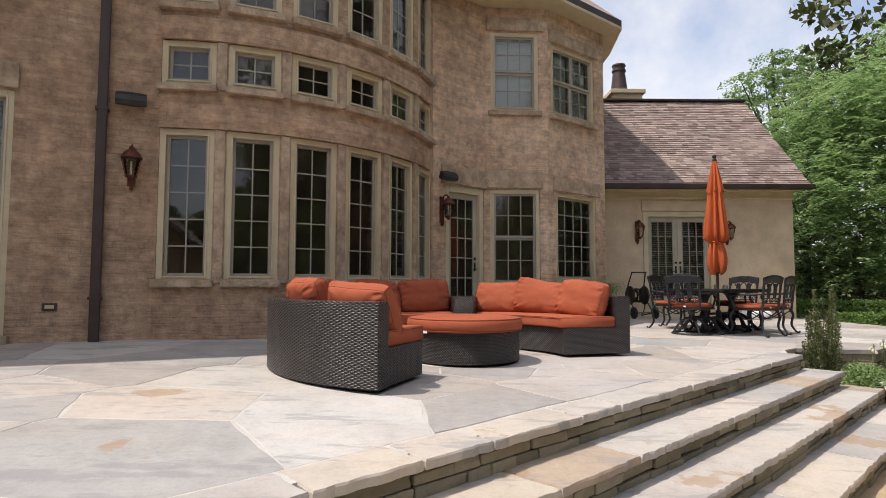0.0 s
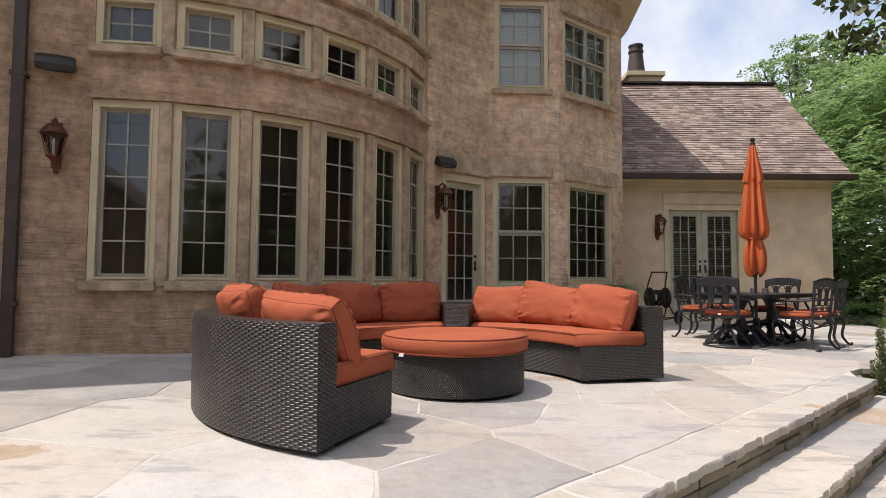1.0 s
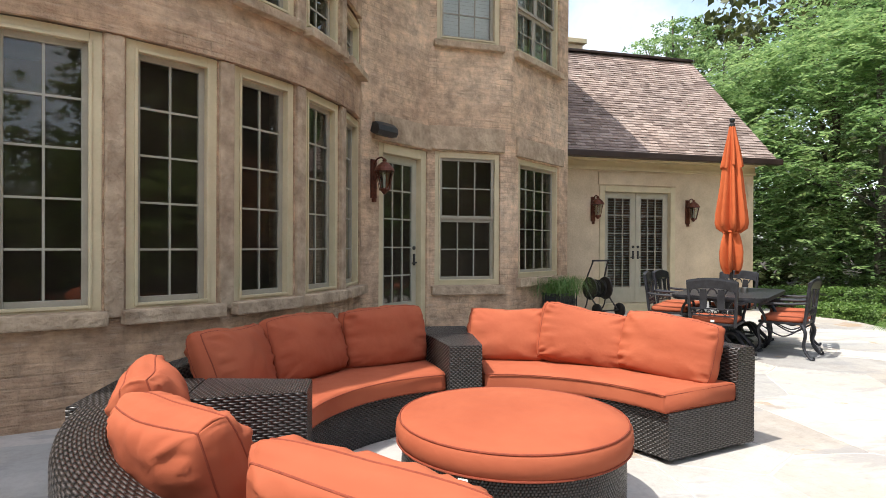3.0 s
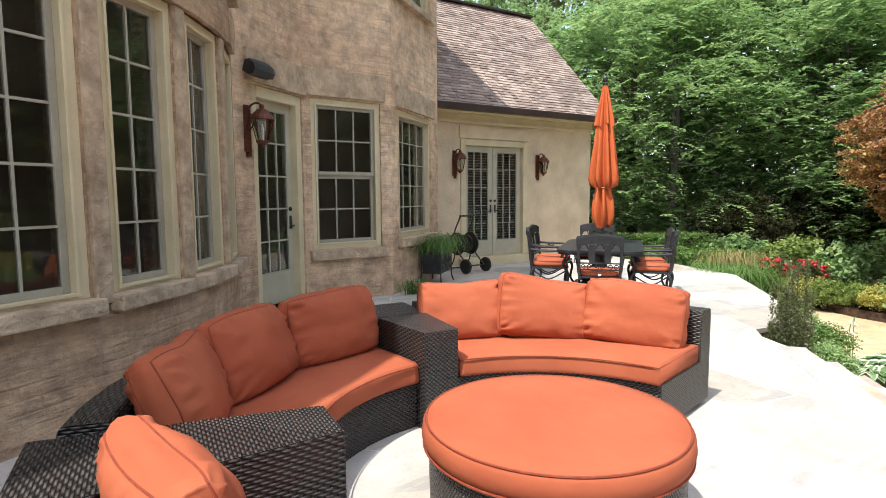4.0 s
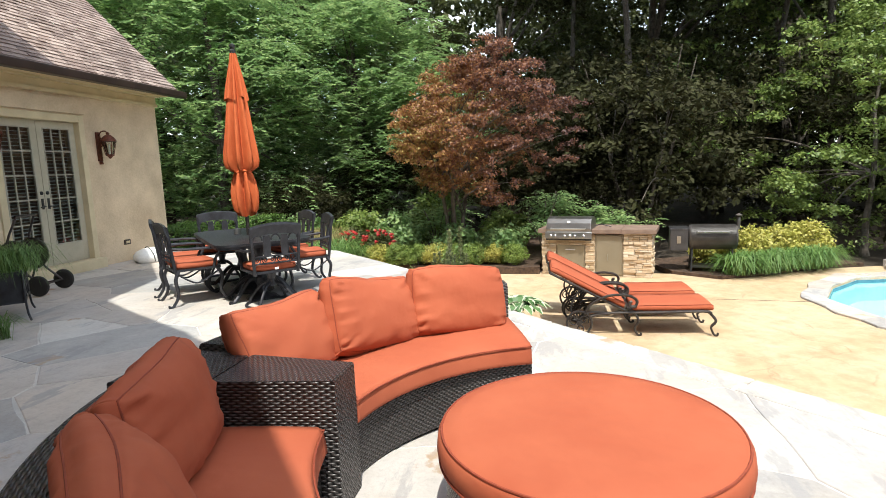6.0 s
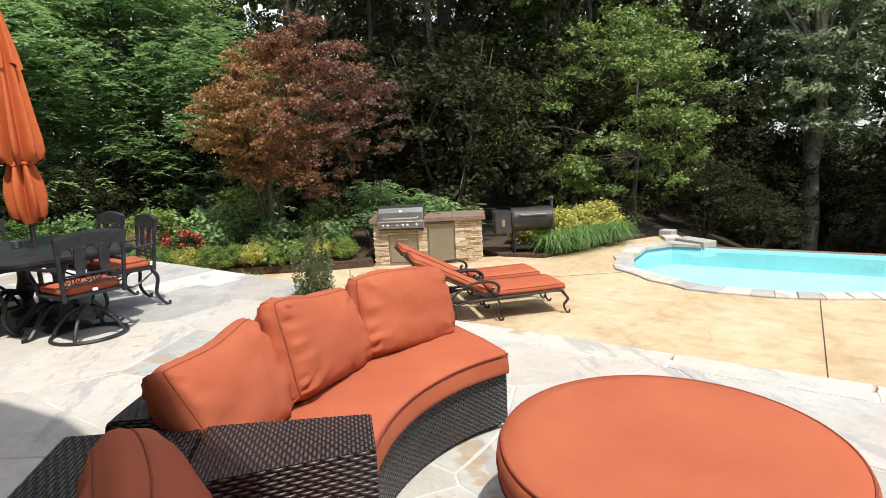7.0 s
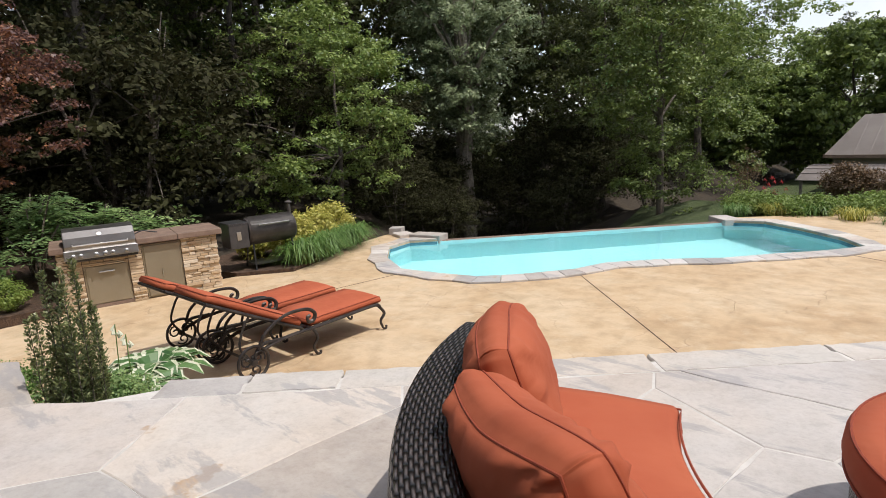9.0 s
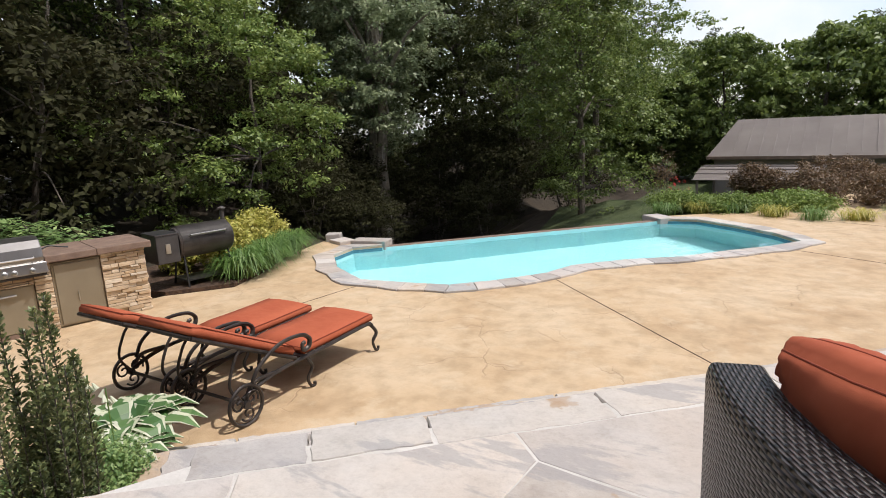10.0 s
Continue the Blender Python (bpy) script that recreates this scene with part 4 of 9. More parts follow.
def build_house():
    rise = lambda u: T0 + math.degrees(u / TR)
    length = radians(T1 - T0) * TR
    half = 0.335
    holes = []
    for d in WIN_DEG:
        u = radians(d - T0) * TR
        holes += [(u - half, u + half, LOW_Z, 2.78), (u - half, u + half, MID_Z, 3.94), (u - half, u + half, UP_Z, 6.0)]
    wall_panel("wall_tower", length, -0.3, 6.9, holes, pose(0, 0, 0), lambda u, d: tower_at(rise(u), TR - d), 0.3, 0.12, label="curved tower wall of lime-washed brick, tan and weathered")
    for k, d in enumerate(WIN_DEG):
        window(tower_pose(d, LOW_Z), 2 * half, 2.78 - LOW_Z, 2, 5, "tall casement window with ten panes in the curved wall", sill_over=0.035, foot=0.035)
        window(tower_pose(d, MID_Z), 2 * half, 0.60, 2, 2, "small square four-pane window above the tall casements", sill=0.08, sill_over=0.03)
        window(tower_pose(d, UP_Z), 2 * half, 1.54, 2, 4, "upper floor casement window in the curved wall", sill=0.09, sill_over=0.03)
    # rendered bands that run round the tower over each row
    for z0, z1, out in ((2.78, 3.10, 0.045), (3.94, 4.24, 0.045), (6.0, 6.3, 0.05)):
        bm = bmesh.new()
        uv = bm.loops.layers.uv.verify()
        n = 150
        prof = [(TR - 0.02, z0), (TR + out, z0), (TR + out + 0.01, (z0 + z1) / 2), (TR + out, z1), (TR - 0.02, z1 + 0.02)]
        rings = []
        for i in range(n + 1):
            d = T0 + 0.6 + (T1 - T0 - 5) * i / n
            rings.append([bm.verts.new((*tower_at(d, r), z)) for r, z in prof])
        for i, (p, q) in enumerate(zip(rings, rings[1:])):
            for j in range(len(prof) - 1):
                fc = bm.faces.new((p[j], q[j], q[j + 1], p[j + 1]))
                for loop, (a_, k_) in zip(fc.loops, ((i, j), (i + 1, j), (i + 1, j + 1), (i, j + 1))):
                    loop[uv].uv = (length * a_ / n, prof[k_][1] + prof[k_][0] - TR)
        bm.faces.new(rings[0][::-1]); bm.faces.new(rings[-1])
        for v in bm.verts:
            k = noise.noise(v.co * 5.0) * 0.012 + noise.noise(v.co * 14.0) * 0.006
            v.co += Vector((v.co.x - TC.x, v.co.y - TC.y, 0)).normalized() * k
        tagged(obj("trim_band", bm, M_STUCCO), "rough rendered band round the tower", "wall band", kind="structure")
    # shallow piers between the windows
    for z0, z1 in ((LOW_Z - 0.05, 2.775), (MID_Z - 0.04, 3.935)):
        for k in range(len(WIN_DEG) - 1):
            bm = bmesh.new()
            box(bm, -0.062, 0.062, -0.028, 0.03, z0, z1, tower_pose((WIN_DEG[k] + WIN_DEG[k + 1]) / 2, 0), 0.012)
            tagged(obj("trim_pier", bm, M_ROUGH), "shallow rendered pier between two windows", "pier", kind="structure")
    # left wall
    la, lb = Vector(LEFT_A), Vector(LEFT_B)
    ll = (lb - la).length
    holes = [(ll - 2.69, ll - 1.49, 0.2, 3.04)]
    wall_panel("wall_left", ll, -0.3, 6.9, holes, on_wall(LEFT_A, LEFT_B, 0, 0), label="long tan wall of lime-washed brick with faint courses")
    window(on_wall(LEFT_A, LEFT_B, ll - 2.09, 0.2), 1.2, 2.84, 2, 6, "tall glazed door set with cream casing in the long wall", sill=0.1)
    bm = bmesh.new()
    box(bm, ll - 2.84, ll - 1.45, -0.05, 0.0, 3.06, 3.36, on_wall(LEFT_A, LEFT_B, 0, 0), 0.01)
    tagged(obj("trim_lintel", bm, M_ROUGH), "rendered lintel over the tall opening", "lintel", kind="structure")
    # door wall, bay front, bay side, return wall
    da, db = Vector(DOOR_A), Vector(DOOR_B)
    dl = (db - da).length
    d0, d1 = dl - 1.0, dl - 0.05
    wall_panel("wall_door", dl, -0.3, WALL_TOP, [(d0, d1, 0.18, 2.62)], on_wall(DOOR_A, DOOR_B, 0, 0), material=M_PARGE, label="tan lime-washed brick wall round the glazed door")
    wall_panel("wall_bay_front", (Vector(BAY_B) - db).length, -0.3, WALL_TOP, [(0.08, 1.06, 0.76, 2.64), (0.10, 1.05, 4.18, 5.77)], on_wall(DOOR_B, BAY_B, 0, 0), material=M_PARGE, label="tan lime-washed brick front of the bay")
    rl = (Vector(BAY_C) - Vector(BAY_B)).length
    wall_panel("wall_bay_side", rl, -0.3, WALL_TOP, [(0.22, 1.52, 0.84, 2.62), (0.12, 1.5, 4.16, 5.60)], on_wall(BAY_B, BAY_C, 0, 0), material=M_PARGE, label="tan lime-washed brick side of the bay")
    wall_panel("wall_bay_return", 1.1, -0.3, WALL_TOP, [], on_wall(BAY_C, BAY_D, 0, 0), material=M_PARGE, label="tan lime-washed brick return wall")
    window(on_wall(DOOR_B, BAY_B, 0.57, 0.76), 0.98, 1.88, 3, 4, "sash window with twelve panes and dark room behind", hung=True, sill=0.13)
    window(on_wall(DOOR_B, BAY_B, 0.575, 4.18), 0.95, 1.59, 3, 4, "upper sash window with white slatted blind", hung=True, blinds=True, sill=0.09)
    window(on_wall(BAY_B, BAY_C, 0.87, 0.84), 1.30, 1.78, 4, 5, "wide window with twenty panes in the bay side", sill=0.13)
    window(on_wall(BAY_B, BAY_C, 0.81, 4.16), 1.38, 1.44, 2, 4, "pair of upper sash windows with white blinds", hung=True, blinds=True, light=2, sill=0.09)
    for a, b, u0, u1, z0, z1 in ((DOOR_A, DOOR_B, d0 - 0.12, dl + 0.01, 2.64, 2.97), (DOOR_B, BAY_B, -0.01, 1.12, 2.66, 2.99), (BAY_B, BAY_C, 0.14, 1.62, 2.64, 2.92), (DOOR_B, BAY_B, 0.02, 1.14, 5.79, 6.05), (BAY_B, BAY_C, 0.04, 1.6, 5.62, 5.86)):
        bm = bmesh.new()
        box(bm, u0, u1, -0.045, 0.05, z0, z1, on_wall(a, b, 0, 0), 0.012)
        tagged(obj("trim_lintel", bm, M_ROUGH), "rendered lintel over the opening", "lintel", kind="structure")
    # wing with the French doors
    wl = WING_X - BAY_D[0]
    f0, f1 = 4.93 - BAY_D[0], 6.60 - BAY_D[0]
    wall_panel("wall_wing", wl, -0.3, 3.2, [(f0, f1, 0.16, 2.50)], pose(BAY_D[0], WING_Y, 0), label="smooth tan rendered wall of the low wing", material=M_BAND)
    wall_panel("wall_wing_end", 6.0, -0.3, 3.2, [], on_wall((WING_X, WING_Y + 0.31), (WING_X, WING_Y + 6.3), 0, 0), label="end wall of the low wing", material=M_BAND)
    bm = bmesh.new()
    box(bm, f0 - 0.03, f1 + 0.03, -0.035, 0.02, 2.52, 2.76, pose(BAY_D[0], WING_Y, 0), 0.01)
    tagged(obj("trim_lintel", bm, M_BAND), "rendered lintel over the French doors", "lintel", kind="structure")
    bm = bmesh.new()
    for y, z0, z1 in ((-0.05, 2.80, 2.86), (-0.02, 2.86, 2.98), (-0.10, 2.98, 3.03), (-0.14, 3.03, 3.08)):
        box(bm, 0, wl + 0.02, y, 0.05, z0, z1, pose(BAY_D[0], WING_Y, 0), 0.006)
    tagged(obj("trim_cornice", bm, M_TRIM), "cream moulded cornice under the eaves", "cornice", kind="structure")
    # gable triangle of the wing
    ridge_y, ridge_z, eave_y, eave_z = 15.7, 5.88, 12.98, 3.06
    bm = bmesh.new()
    vs = [bm.verts.new((WING_X - 0.01, y, z)) for y, z in ((WING_Y, 3.2), (2 * ridge_y - WING_Y, 3.2), (ridge_y, ridge_z - 0.12))]
    bm.faces.new(vs)
    r = bmesh.ops.extrude_face_region(bm, geom=list(bm.faces))
    bmesh.ops.translate(bm, vec=(-0.25, 0, 0), verts=[e for e in r["geom"] if isinstance(e, bmesh.types.BMVert)])
    bmesh.ops.recalc_face_normals(bm, faces=list(bm.faces))
    tagged(obj("wall_gable", bm, M_BAND), "rendered gable of the low wing", "wall", kind="structure")
    roof = root("roof_wing", pose(0, 0, 0), "brown-grey asphalt shingle roof over the low wing", "roof", kind="structure")
    x0, x1 = 3.35, WING_X + 0.16
    for s in (1, -1):
        bm = bmesh.new()
        y_of = lambda t: ridge_y + s * (eave_y - ridge_y) * t
        a = [(x0, y_of(0), ridge_z), (x1, y_of(0), ridge_z), (x1, y_of(1), eave_z), (x0, y_of(1), eave_z)]
        top, low = [bm.verts.new(p) for p in a], [bm.verts.new((x, y, z - 0.10)) for x, y, z in a]
        bm.faces.new(top); bm.faces.new(low[::-1])
        for i in range(4):
            bm.faces.new((top[i], low[i], low[(i + 1) % 4], top[(i + 1) % 4]))
        bmesh.ops.recalc_face_normals(bm, faces=list(bm.faces))
        part("roof_deck", bm, M_METAL_BROWN, roof)
    # shingles, laid in courses with staggered tabs
    rng = random.Random(3)
    slope = math.hypot(ridge_y - eave_y, ridge_z - eave_z)
    courses = 43
    v, f, single = [], [], 0
    up = Vector((0, ridge_y - eave_y, ridge_z - eave_z)).normalized()
    nrm = Vector((0, -up.z, up.y))
    for c in range(courses):
        s0 = slope * c / courses
        s1 = s0 + slope / courses * 1.12
        x = x0 - rng.uniform(0, 0.3)
        while x < x1:
            w = rng.choice((0.12, 0.15, 0.18, 0.22, 0.27))
            a, b = max(x, x0), min(x + w - 0.006, x1)
            if b - a > 0.02:
                lift = 0.014 + rng.choice((0.0, 0.0, 0.006)) + rng.uniform(0, 0.002)
                i0 = len(v)
                o = Vector((0, eave_y, eave_z))
                for xx, ss, hh in ((a, s0, lift), (b, s0, lift), (b, s1, 0.003), (a, s1, 0.003), (a, s0, 0.0), (b, s0, 0.0)):
                    q = o + up * ss + nrm * hh
                    v.append((xx, q.y, q.z))
                if c < 20 and single < 300:
                    me = rigid("shingle", v[i0:], [(0, 1, 2, 3), (4, 5, 1, 0), (4, 0, 3), (5, 2, 1)], M_ROOF)
                    del v[i0:]
                    so = new("shingle", me)
                    so.parent = roof
                    single += 1
                    x += w
                    continue
                f += [(i0, i0 + 1, i0 + 2, i0 + 3), (i0 + 4, i0 + 5, i0 + 1, i0), (i0 + 4, i0, i0 + 3), (i0 + 5, i0 + 2, i0 + 1)]
            x += w
    sh = new("shingles", rigid("shingles", v, f, M_ROOF))
    sh.parent = roof
    tagged(sh, kind="stuff")
    bm = bmesh.new()
    box(bm, x0, x1, -0.13, 0.13, -0.03, 0.025, pose(0, ridge_y, ridge_z + 0.005), 0.01)
    part("ridge_cap", bm, M_METAL_BROWN, roof, "dark ridge cap")
    bm = bmesh.new()
    box(bm, x0, x1 + 0.02, eave_y - 0.13, eave_y + 0.02, eave_z - 0.10, eave_z + 0.02, None, 0.02)
    part("gutter", bm, M_METAL_BROWN, roof, "dark brown gutter along the eaves")
    bm = bmesh.new()
    box(bm, x0, x1, eave_y, WING_Y, eave_z - 0.05, eave_z + 0.0)
    part("soffit", bm, M_TRIM, roof)
    # chimney behind the ridge
    ch = root("chimney", pose(5.6, 16.6, 5.4), "chimney with pale cap and a copper-brown clay pot", "chimney")
    bm = bmesh.new()
    box(bm, -0.42, 0.42, -0.35, 0.35, -0.8, 0.88)
    part("shaft", bm, M_BAND, ch)
    bm = bmesh.new()
    box(bm, -0.50, 0.50, -0.42, 0.42, 0.88, 1.0, None, 0.015)
    part("cap", bm, M_TRIM, ch, "pale cap stone")
    bm = bmesh.new()
    lathe(bm, [(0.27, 1.0), (0.27, 1.06), (0.235, 1.1), (0.175, 1.6), (0.20, 1.63), (0.20, 1.68), (0.175, 1.7), (0.175, 1.78), (0.20, 1.8), (0.19, 1.84)], 20, pose(-0.13, 0, 0))
    part("chimney_pot", bm, M_METAL_BROWN, ch, "dark copper-brown pot")
    # main roof: eaves slab following the walls, then a slope
    line = [LEFT_A] + [tower_at(d) for d in (T0, 14, 26, 38, 50, 62, 70, T1)] + [DOOR_B, BAY_B, BAY_C, BAY_D, (3.8, 19.0)]
    out = []
    for i, p in enumerate(line):
        a, b = Vector(line[max(0, i - 1)]), Vector(line[min(len(line) - 1, i + 1)])
        t = (b - a).normalized()
        k = 0.42
        out.append((p[0] + t.y * k, p[1] - t.x * k))
    # the deep straight eave runs past the round tower
    out = [(-9.06, 3.37), (-3.9, 5.73), (-0.9, 7.86), (-0.2, 8.7), (0.55, 9.85), (1.03, 10.5)] + out[10:]
    back = [(3.0, 20.0), (-9.6, 20.0)]
    bm = bmesh.new()
    prism(bm, out + back, 6.26, 6.32)
    bmesh.ops.recalc_face_normals(bm, faces=list(bm.faces))
    tagged(obj("soffit", bm, M_TRIM), "cream boarded soffit under the main roof", "soffit", kind="structure")
    bm = bmesh.new()
    prism(bm, [(x + 0.0, y) for x, y in out] + back, 6.32, 6.46)
    bmesh.ops.recalc_face_normals(bm, faces=list(bm.faces))
    tagged(obj("trim_fascia", bm, M_METAL_BROWN), "dark brown gutter and fascia of the main roof", "gutter", kind="structure")
    bm = bmesh.new()
    low = [bm.verts.new((x, y, 6.46)) for x, y in out + back]
    cx, cy = -3.0, 14.5
    high = [bm.verts.new((x + (cx - x) * 0.45, y + (cy - y) * 0.45, 9.3)) for x, y in out + back]
    for i in range(len(low)):
        bm.faces.new((low[i], low[(i + 1) % len(low)], high[(i + 1) % len(low)], high[i]))
    bm.faces.new(high)
    bmesh.ops.recalc_face_normals(bm, faces=list(bm.faces))
    tagged(obj("roof_main", bm, M_ROOF), "brown shingle roof of the main house", "roof", kind="structure")
    # rooms behind the windows
    bm = bmesh.new()
    box(bm, -9.6, 3.4, 13.9, 14.1, -0.3, 6.26)
    tagged(obj("wall_inner", bm, M_INTERIOR), "brown painted inner wall", "wall", kind="structure")
    inner = []
    for p in [LEFT_A] + [tower_at(d) for d in (T0, 14, 26, 38, 50, 62, 70, T1)] + [DOOR_B, BAY_B, BAY_C, BAY_D]:
        inner.append(p)
    ins = []
    for i, p in enumerate(inner):
        a, b = Vector(inner[max(0, i - 1)]), Vector(inner[min(len(inner) - 1, i + 1)])
        t = (b - a).normalized()
        ins.append((p[0] - t.y * 0.28, p[1] + t.x * 0.28))
    for nm, z0, z1, lab in (("floor_inner", 0.05, 0.14, "dark wooden floor of the rooms"), ("ceiling_inner", 4.26, 4.34, "ceiling between the storeys")):
        bm = bmesh.new()
        prism(bm, ins + [(3.4, 14.0), (-9.6, 14.0)], z0, z1)
        bmesh.ops.recalc_face_normals(bm, faces=list(bm.faces))
        tagged(obj(nm, bm, M_INTERIOR), lab, "floor" if nm[0] == "f" else "ceiling", kind="structure")
    bm = bmesh.new()
    box(bm, -9.75, -9.6, 4.35, 20, -0.3, 6.4)
    box(bm, -9.6, 3.9, 19.9, 20.0, -0.3, 6.4)
    box(bm, 3.75, 3.9, 13.4, 19.9, -0.3, 6.4)
    tagged(obj("wall_back", bm, M_STUCCO), "plain outer walls that close the house", "wall", kind="structure")
    bm = bmesh.new()
    box(bm, 3.9, WING_X - 0.3, 15.2, 15.3, -0.3, 3.2)
    box(bm, 3.9, WING_X - 0.3, 13.7, 15.2, 3.12, 3.2)
    box(bm, 3.9, WING_X - 0.3, 13.7, 15.2, 0.05, 0.13)
    tagged(obj("wall_wing_inner", bm, M_INTERIOR), "plain inner walls of the wing", "wall", kind="structure")


# ---- patio, steps and low walls ----
def build_patio():
    rng = random.Random(11)
    front_l, front_r = from_edge(-9.0, 0.1), from_edge(5.62, 0.1)
    patio = root("patio", pose(0, 0, 0), "pale flagstone patio of large irregular slabs with mortar joints", "patio", kind="structure")
    ring = [front_l, front_r, (4.62, 7.68), (5.62, 7.56), (6.54, 8.27), (8.46, 10.12), (9.0, 11.6), (9.0, 14.0)] + [(-11, 14.0), (-11, from_edge(-9, 0)[1])]
    bm = bmesh.new()
    hi = [bm.verts.new((x, y, patio_z(x, y) - 0.005)) for x, y in ring]
    lo = [bm.verts.new((x, y, DECK_Z - 0.1)) for x, y in ring]
    bm.faces.new(hi)
    for i in range(len(ring)):
        bm.faces.new((hi[i], lo[i], lo[(i + 1) % len(ring)], hi[(i + 1) % len(ring)]))
    bmesh.ops.recalc_face_normals(bm, faces=list(bm.faces))
    bmesh.ops.triangulate(bm, faces=[f for f in bm.faces if len(f.verts) > 4])
    bmesh.ops.triangulate(bm, faces=list(bm.faces))
    at6 = from_edge(0, 6.0)
    bmesh.ops.bisect_plane(bm, geom=list(bm.verts) + list(bm.edges) + list(bm.faces), plane_co=(at6[0], at6[1], 0), plane_no=(STEP_N.x, STEP_N.y, 0))
    for v in bm.verts:
        if v.co.z > DECK_Z:
            v.co.z = patio_z(v.co.x, v.co.y) - 0.004
    part("mortar_bed", bm, M_MORTAR, patio, "pale mortar bed and stone-faced sides")
    fl, fr = from_edge(-9.0, 0.272), from_edge(5.72, 0.272)
    nb = (4.73, 7.56)
    # convex stretches of the outline
    first = [fl, fr, nb, (4.73 + 0.545 * 7, 7.56 + 0.839 * 7), (-11, 13.9), (-11, -3.0)]
    second = [nb, (5.70, 7.43), (8.58, 10.02), (9.1, 11.6), (9.0, 13.9), (4.73 + 0.545 * 7.4, 13.9)]
    seeds = []

    def scatter(region, count, gap):
        xs, ys = [p[0] for p in region], [p[1] for p in region]
        got, tries = [], 0
        while len(got) < count and tries < 9000:
            tries += 1
            q = (rng.uniform(min(xs), max(xs)), rng.uniform(min(ys), max(ys)))
            if not inside(region, *q) or inland(*q) < 0.5:
                continue
            near = gap * (1.0 + 0.55 * math.sin(q[0] * 1.9 + q[1]) * math.cos(q[1] * 1.7))
            if all((q[0] - g[0]) ** 2 + (q[1] - g[1]) ** 2 > near * near for g in got):
                got.append(q)
        return got

    polys = []
    for region, count, gap in ((first, 240, 0.62), (second, 60, 0.52)):
        for poly in cells(region, scatter(region, count, gap), 0.012):
            polys.append(poly)
    for poly in polys:
        dz = rng.uniform(-0.003, 0.003)
        me = slab_mesh("flagstone", ragged(poly, rng), lambda x, y: patio_z(x, y) + dz, 0.055, 0.004, M_FLAG)
        ob = new("flagstone", me)
        ob.parent = patio
    # narrow border course along the front edge
    u = -8.6
    while u < 5.68:
        w = min(rng.uniform(0.45, 1.15), 5.72 - u)
        if 5.72 - u - w < 0.3:
            w = 5.72 - u
        back = 0.262 + rng.uniform(-0.012, 0.004)
        poly = [from_edge(u + 0.006, -0.03), from_edge(u + w - 0.006, -0.03 + rng.uniform(-0.01, 0.01)), from_edge(u + w - 0.006 + rng.uniform(-0.012, 0.0), back), from_edge(u + 0.006, back)]
        dz = rng.uniform(-0.003, 0.003)
        ob = new("border_stone", slab_mesh("border_stone", ragged(poly, rng, 0.05, 0.009), lambda x, y: patio_z(x, y) + dz, 0.05, 0.01, M_BORDER))
        ob.parent = patio
        u += w
    return patio


def ledge_wall(parent, a, b, z0, z1, rng, courses, out=0.0, lengths=(0.14, 0.42), depth=0.16):
    """Courses of rough stones along the line from a to b, facing to its right side."""
    a, b = Vector(a), Vector(b)
    t = (b - a).normalized()
    rot = math.degrees(math.atan2(t.y, t.x))
    total = (b - a).length
    hs = [rng.uniform(0.8, 1.2) for _ in range(courses)]
    k = (z1 - z0) / sum(hs)
    z = z0
    for h in hs:
        h *= k
        u = 0.0
        while u < total - 0.03:
            w = min(rng.uniform(*lengths), total - u)
            if total - u - w < 0.1:
                w = total - u
            bm = bmesh.new()
            j = [rng.uniform(-0.008, 0.008) for _ in range(8)]
            y0 = -out + rng.uniform(-0.012, 0.012)
            box(bm, u + 0.005, u + w - 0.005, y0, depth, z + 0.005, z + h - 0.004, None, 0.0)
            for v, e in zip(bm.verts, j):
                v.co.z += e * 0.6
                if v.co.y < 0.08:
                    v.co.y += e
            bmesh.ops.bevel(bm, geom=list(bm.edges), offset=0.006, segments=1, affect="EDGES")
            bmesh.ops.transform(bm, matrix=pose(a.x, a.y, 0, 0, 0, rot), verts=list(bm.verts))
            part("wall_stone", bm, M_RISER, parent)
            u += w
        z += h


